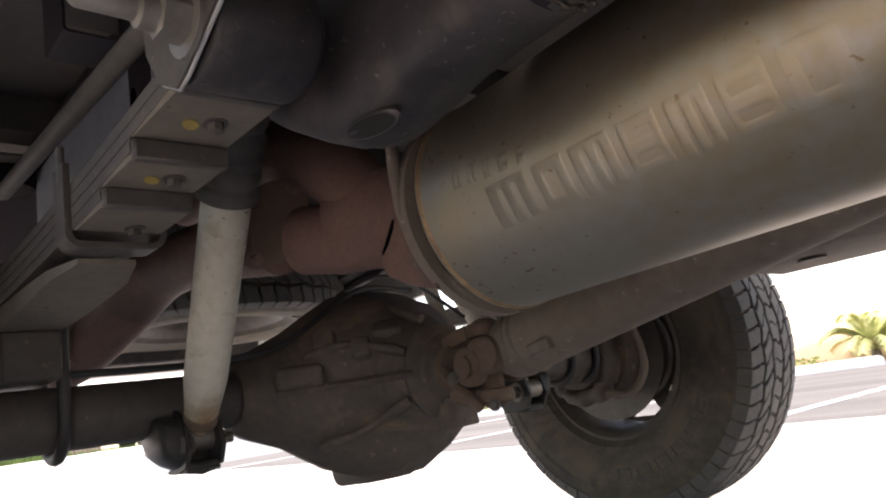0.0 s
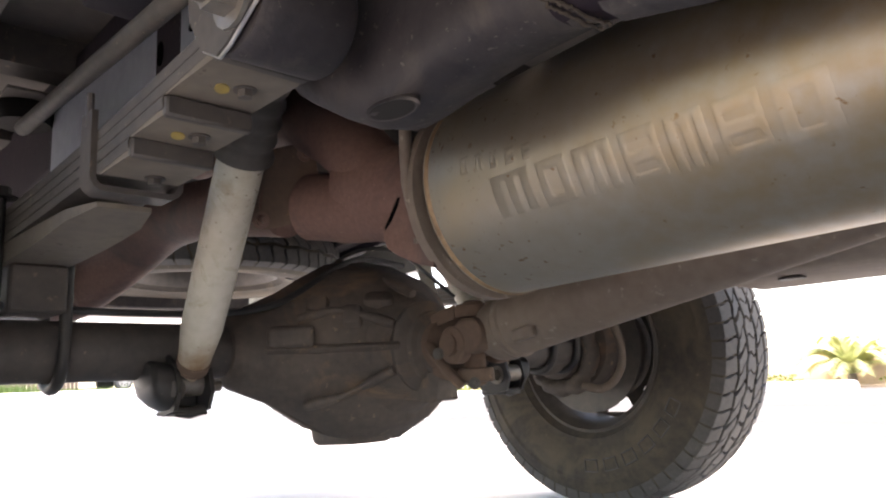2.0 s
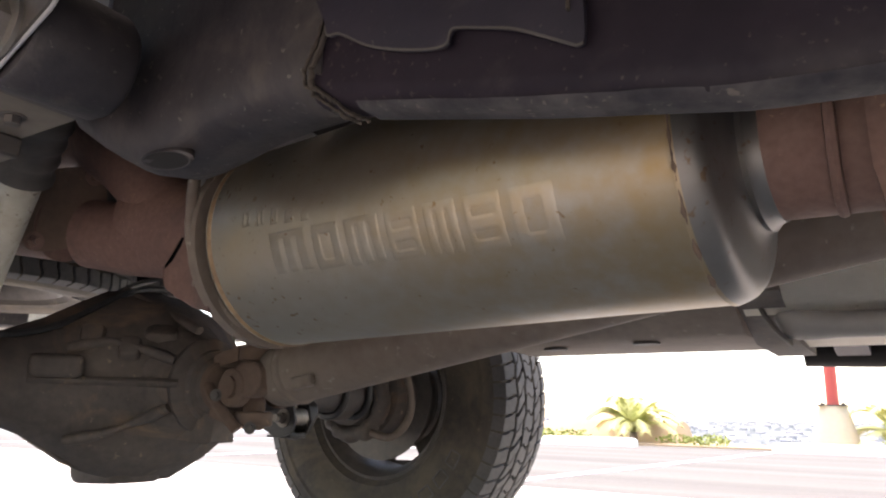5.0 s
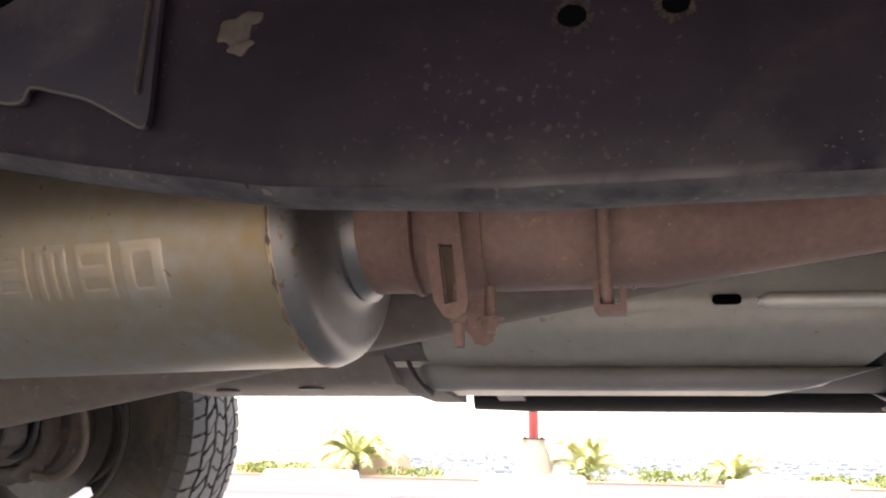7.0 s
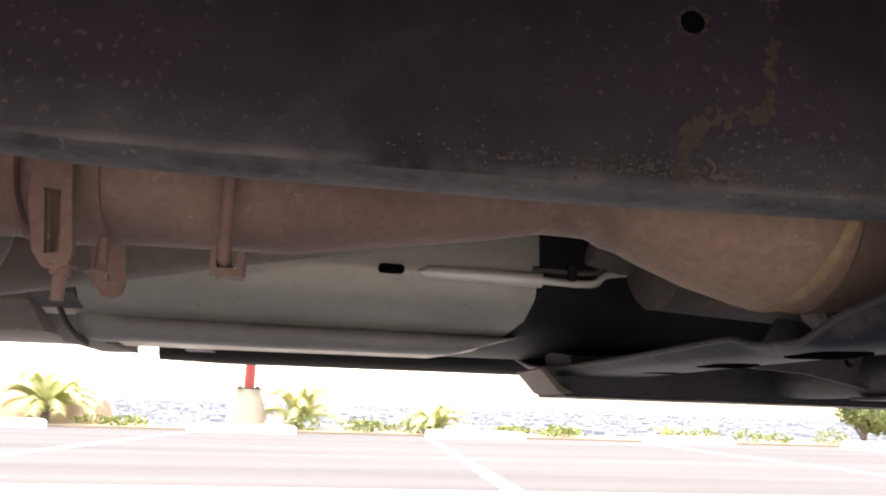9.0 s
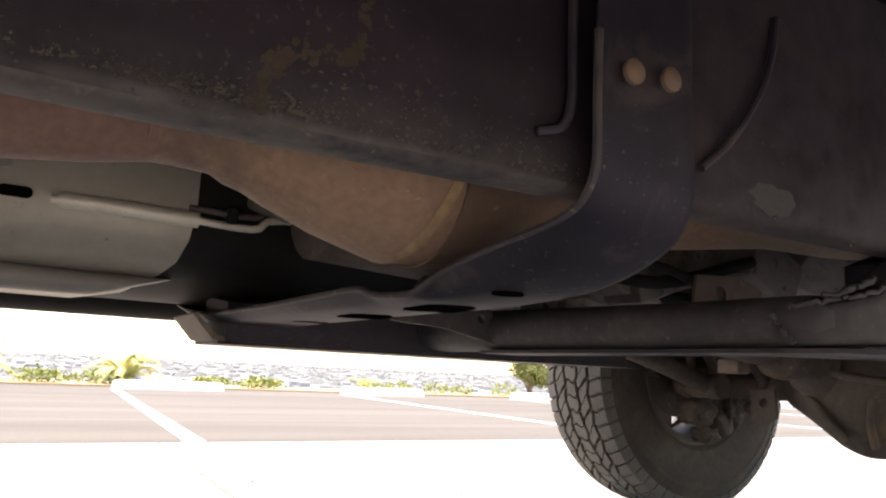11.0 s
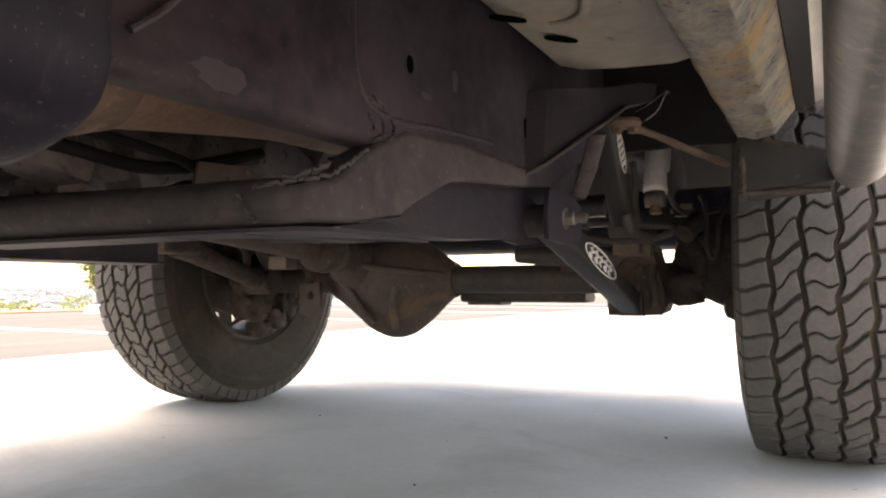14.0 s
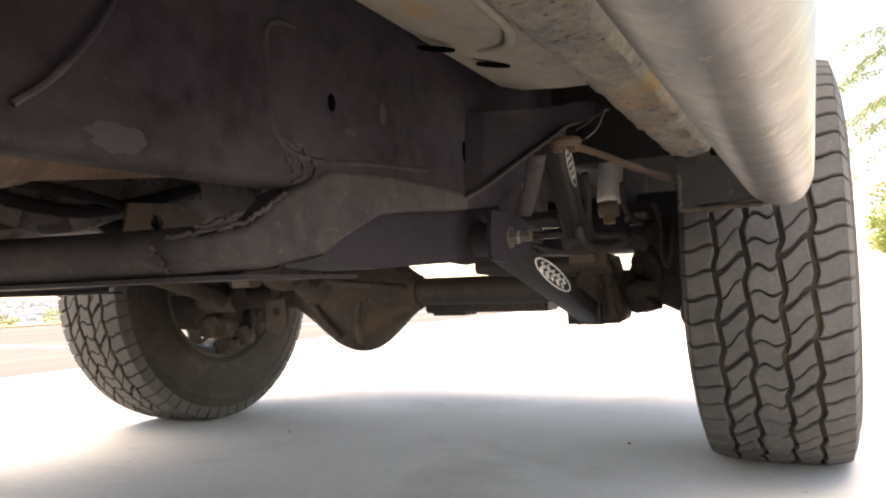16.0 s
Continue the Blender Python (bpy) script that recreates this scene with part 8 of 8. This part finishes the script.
def palm(x, y, z, size, n, seed):
    r = random.Random(seed)
    ob = new("palm")
    tagged(ob, "small arching yellow-green palm in the planter", "palm", "small palms")
    bm = B()
    sweep(bm, [(x, y, z - 0.05), (x, y, z + size * 0.22)], [size * 0.10, size * 0.07], 10)
    part("trunk", bm, M_BARK, ob)
    bm = B()
    for i in range(n):
        a = 2 * math.pi * i / n + r.uniform(-0.2, 0.2)
        up = r.uniform(0.7, 1.9)
        pts = []
        for k in range(9):
            t = k / 8
            rad = size * t * (1.2 - 0.25 * up)
            h = size * (0.22 + up * t * 1.05 - (0.55 + 0.42 * up) * t * t)
            pts.append(Vector((x + math.cos(a) * rad, y + math.sin(a) * rad, z + h)))
        for k in range(1, 9):
            p, d = pts[k], (pts[k] - pts[k - 1]).normalized()
            s = d.cross(Vector((0, 0, 1))).normalized()
            for sg in (-1, 1):
                for j in range(6):
                    q = pts[k - 1].lerp(p, j / 6)
                    L = size * 0.40 * (1 - 0.55 * k / 8) * r.uniform(0.8, 1.1)
                    e = q + (s * sg * 0.75 + d * 0.75 + Vector((0, 0, -0.32))) * L
                    wv = d * size * 0.013
                    bm.faces.new([bm.verts.new(q - wv), bm.verts.new(q + wv), bm.verts.new(e)])
    part("crown", bm, M_PALM, ob, "fan of feathery fronds", 0)
    return ob


palm(-2.62, 10.7, 0, 0.80, 26, 3)
palm(0.95, 11.2, -0.05, 0.78, 24, 5)
palm(3.05, 10.7, -0.05, 0.58, 24, 9)
palm(-7.5, 10.8, 0, 0.6, 13, 11)
palm(7.2, 11.4, -0.1, 0.4, 11, 17)

# tan mounds behind the planting
bm = B()
secs = []
for i in range(19):
    x = -12 + i * 0.55
    h = 0.10 + 0.42 * math.exp(-((x + 3.1) / 1.5) ** 2) + 0.25 * math.exp(-((x + 8) / 2.5) ** 2)
    secs.append([(x, 11.0, -0.1), (x, 11.25, h * 0.7), (x, 11.6, h), (x, 12.0, h * 0.8), (x, 12.6, -0.2)])
loft(bm, secs)
tagged(finish(bm, "earth_mound", M_TAN), "low mound of tan bare soil behind the planting", "mound", kind="structure")

# lamp post on a tapered base
post = new("lamp_post")
tagged(post, "red lamp post on a tapered cream concrete base", "lamp post")
bm = B()
lathe(bm, [(-0.1, 0.36), (0.55, 0.19), (0.60, 0.185), (0.60, 0.0001)], 24, Matrix.Translation((0.17, 11.0, 0)) @ pose(0, 0, 0, 0, -90, 0))
part("base", bm, M_CREAM, post, "tapered cream concrete base")
bm = B()
box(bm, (-0.02, 10.81, 0.60), (0.36, 11.19, 0.618), 0.004)
for a in (-0.13, 0.13):
    for b in (-0.13, 0.13):
        hexbolt(bm, (0.17 + a, 11.0 + b, 0.618), (0, 0, 1), 0.018, 0.03)
part("base_plate", bm, M_AXLE_BLACK, post, "dark steel plate with bolts")
bm = B()
sweep(bm, [(0.17, 11.0, 0.61), (0.17, 11.0, 5.8)], [0.082, 0.06], 20)
part("pole", bm, M_RED, post, "red painted pole")
bm = B()
box(bm, (-0.25, 10.75, 5.78), (0.6, 11.25, 5.92), 0.03)
part("lamp_head", bm, M_RED, post)


def tree(x, y, z, h, spread, seed, leaf=0.09, n=2600, name="tree", label="bushy green tree beside the planter", leaves=None):
    r = random.Random(seed)
    ob = new(name)
    tagged(ob, label, "tree")
    bm = B()
    sweep(bm, [(x, y, z - 0.1), (x + 0.03 * h, y, z + h * 0.25), (x, y, z + h * 0.5)], [0.05 * h, 0.035 * h, 0.02 * h], 10)
    tips = []
    for i in range(9):
        a = 2 * math.pi * i / 9 + r.uniform(-0.3, 0.3)
        b = Vector((x, y, z + h * r.uniform(0.2, 0.45)))
        e = Vector((x + math.cos(a) * spread * r.uniform(0.4, 0.85), y + math.sin(a) * spread * r.uniform(0.4, 0.85), z + h * r.uniform(0.35, 0.9)))
        sweep(bm, [b, b.lerp(e, 0.5) + Vector((0, 0, 0.04 * h)), e], [0.018 * h, 0.011 * h, 0.004 * h], 6)
        tips += [e, b.lerp(e, 0.6)]
    part("trunk", bm, M_BARK, ob)
    bm = B()
    for e in tips:
        k = spread * r.uniform(0.22, 0.42)
        leaf_cloud(bm, e.x, e.y, e.z, k, k, k * 0.75, n // len(tips), leaf)
    part("crown", bm, leaves or M_HEDGE, ob, "uneven crown of small leaves", 0)
    return ob


tree(11.25, 11.8, -0.3, 1.5, 0.62, 21, 0.06, 3400)
tree(12.6, 12.5, -0.5, 1.6, 1.0, 22, 0.08, 2600)


def feathery_tree(x, y, z, h, seed):
    """Tall tree whose arching limbs carry curtains of fine hanging leaves."""
    r = random.Random(seed)
    ob = new("feathery_tree")
    tagged(ob, "tall feathery green tree with drooping fine leaves", "tree")
    wood, leaf = B(), B()
    sweep(wood, smooth_path([(x, y, z - 0.1), (x + 0.1, y + 0.1, z + h * 0.3), (x - 0.05, y, z + h * 0.62), (x, y + 0.1, z + h * 0.95)], 4), [0.22 - 0.0135 * k for k in range(13)], 10)
    for i in range(34):
        a = r.uniform(0, 2 * math.pi)
        z0 = z + h * r.uniform(0.45, 0.93)
        L = h * r.uniform(0.26, 0.42)
        d = Vector((math.cos(a), math.sin(a), 0))
        lift = r.uniform(0.05, 0.5)
        pts = [Vector((x, y, z0)) + d * L * k / 9 + Vector((0, 0, L * (lift * k / 9 * 1.6 - 0.75 * (k / 9) ** 2))) for k in range(10)]
        sweep(wood, pts, [0.045 - 0.0042 * k for k in range(10)], 5)
        for k in range(2, 10):
            for _ in range(30):
                p = pts[k - 1].lerp(pts[k], r.random()) + Vector((r.gauss(0, 0.10), r.gauss(0, 0.10), r.gauss(0, 0.07)))
                v = Vector((r.uniform(-0.5, 0.5), r.uniform(-0.5, 0.5), -r.uniform(0.35, 1.0))).normalized()
                s = v.cross(Vector((r.uniform(-1, 1), r.uniform(-1, 1), 0.2))).normalized()
                n, w = r.uniform(0.14, 0.34), 0.020
                leaf.faces.new([leaf.verts.new(p), leaf.verts.new(p + v * n * 0.5 + s * w), leaf.verts.new(p + v * n), leaf.verts.new(p + v * n * 0.5 - s * w)])
    part("trunk", wood, M_BARK, ob)
    part("crown", leaf, M_FEATHER, ob, "curtains of fine drooping leaves", 0)


feathery_tree(26.4, -4.35, 0, 8.6, 31)
tree(24.6, -3.75, 0, 3.0, 1.6, 33, 0.09, 7000, "shrub", "round olive shrub behind a white wall", M_OLIVE)
tree(22.5, -3.3, 0, 2.0, 1.2, 35, 0.10, 5000, "shrub", "yellow-green drooping shrub behind a white wall", M_COVER)
bm = B()
box(bm, (19.4, -9.0, -0.06), (19.65, 1.5, 0.42), 0.01)
tagged(finish(bm, "kerb_wall", M_STOP, smooth=0), "low white kerb wall at the end of the slab", "wall", kind="structure")

# town on the far slopes
def town():
    verts, faces = [], []
    r = random.Random(4)
    for i in range(1300):
        y = r.uniform(1300, 4300)
        x = r.uniform(-0.9, 2.2) * y
        w, d, h = r.uniform(8, 22), r.uniform(8, 16), r.uniform(4, 9)
        z = rise(x, y) - 1
        b = len(verts)
        verts += [(x + sx * w / 2, y + sy * d / 2, z + zz) for zz in (0, h) for sx, sy in ((-1, -1), (1, -1), (1, 1), (-1, 1))]
        verts += [(x - w / 2, y, z + h * 1.4), (x + w / 2, y, z + h * 1.4)]
        faces += [(b, b + 1, b + 5, b + 4), (b + 1, b + 2, b + 6, b + 5), (b + 2, b + 3, b + 7, b + 6), (b + 3, b, b + 4, b + 7),
                  (b + 4, b + 5, b + 9, b + 8), (b + 6, b + 7, b + 8, b + 9), (b + 5, b + 6, b + 9), (b + 7, b + 4, b + 8)]
    me = bpy.data.meshes.new("distant_town")
    me.from_pydata(verts, [], faces)
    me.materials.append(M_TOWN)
    tagged(new("distant_town", me), "pale houses scattered over distant slopes, haze mixed into their colour", "town", kind="stuff")
    verts, faces = [], []
    for i in range(4200):
        y = r.uniform(700, 4200)
        x = r.uniform(-0.9, 2.2) * y
        s = r.uniform(8, 30)
        z = rise(x, y)
        b = len(verts)
        k = 7
        verts += [(x + s * math.cos(2 * math.pi * j / k) * r.uniform(0.7, 1.1), y + s * math.sin(2 * math.pi * j / k), z - 1) for j in range(k)]
        verts += [(x + 0.6 * s * math.cos(2 * math.pi * j / k) * r.uniform(0.7, 1.2), y + 0.6 * s * math.sin(2 * math.pi * j / k), z + r.uniform(3, 8)) for j in range(k)]
        faces += [(b + j, b + (j + 1) % k, b + k + (j + 1) % k, b + k + j) for j in range(k)] + [tuple(b + k + j for j in range(k))]
    me = bpy.data.meshes.new("hazed_woods")
    me.from_pydata(verts, [], faces)
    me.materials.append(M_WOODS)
    tagged(new("hazed_woods", me), "clumps of dark trees over distant slopes, haze mixed into their colour", "woods", kind="stuff")


town()

# lawn, fence and parked car beyond the rear
bm = B()
for i in range(15000):
    x, y = rng.uniform(-29, -25.2), (rng.uniform(-6, 9) if i < 7000 else min(rng.gauss(4.2, 0.75), 6.2))
    z = 0.44
    a = rng.uniform(0, 6.28)
    h = rng.uniform(0.06, 0.30) * (0.8 if i < 7000 else 1.5)
    s = Vector((math.cos(a), math.sin(a), 0)) * 0.02
    p = Vector((x, y, z))
    bm.faces.new([bm.verts.new(p - s), bm.verts.new(p + s), bm.verts.new(p + Vector((rng.uniform(-0.1, 0.1), rng.uniform(-0.1, 0.1), h)))])
tagged(finish(bm, "grass", M_GRASS, smooth=0), "uneven green grass verge in front of the fence", "grass", kind="stuff")
fence = new("fence")
tagged(fence, "weathered brown wooden paling fence", "fence")
for i in range(110):
    bm = B()
    y = -8 + i * 0.15
    h = 1.5 + 0.04 * ((i * 7) % 5)
    box(bm, (-29.52, y, 0.40), (-29.49, y + 0.135, 0.4 + h), 0.006)
    part("paling", bm, M_FENCE, fence, "", 0)


def parked_car(x, y, z, turn):
    car = new("parked_car")
    tagged(car, "blue sedan with bright alloys parked beside the grass", "car")
    bm = B()
    prof = [(-2.2, 0.35), (-2.25, 0.62), (-2.0, 0.80), (-1.3, 0.86), (-0.75, 1.30), (0.55, 1.34), (1.25, 0.90), (2.05, 0.76), (2.22, 0.55), (2.2, 0.32)]
    loft(bm, [[(a, s * y0, b * (1 if b < 0.9 else kz) + 0) for a, b in prof] for s, y0, kz in ((-1, 0.82, 0.97), (-1, 0.70, 1.0), (1, 0.70, 1.0), (1, 0.82, 0.97))])
    part("body", bm, M_CAR_PAINT, car, "", 30)
    bm = B()
    for s in (-1, 1):
        plate(bm, [(-1.15, 0.90), (-0.70, 1.24), (0.50, 1.27), (1.05, 0.92)], 0.01, Matrix.Translation((0, s * 0.83 - 0.005, 0)) @ XZ)
    part("side_window", bm, M_GLASS_DARK, car, "", 0)
    for wx in (-1.35, 1.35):
        for s in (-1, 1):
            bm = B()
            lathe(bm, [(-0.10, 0.22), (-0.10, 0.30), (-0.07, 0.325), (0.07, 0.325), (0.10, 0.30), (0.10, 0.22)], 32, Matrix.Translation((wx, s * 0.74, 0.325)) @ TO_Y)
            wh = part("car_wheel", bm, M_RUBBER, car)
            bm = B()
            plate(bm, ellipse(0, 0, 0.215, 0.215, 32), 0.02, Matrix.Translation((wx, s * 0.845 - 0.01, 0.325)) @ XZ,
                  [[(math.cos(2 * math.pi * k / 8 + q) * rr, math.sin(2 * math.pi * k / 8 + q) * rr) for q, rr in ((-0.2, 0.185), (0.2, 0.185), (0.12, 0.08), (-0.12, 0.08))] for k in range(8)])
            part("alloy_rim", bm, M_ZINC, wh, "bright spoked alloy", 0)
    car.matrix_world = pose(x, y, z, 0, 0, turn)
    return car


parked_car(-27.0, 10.25, 0.47, 95)
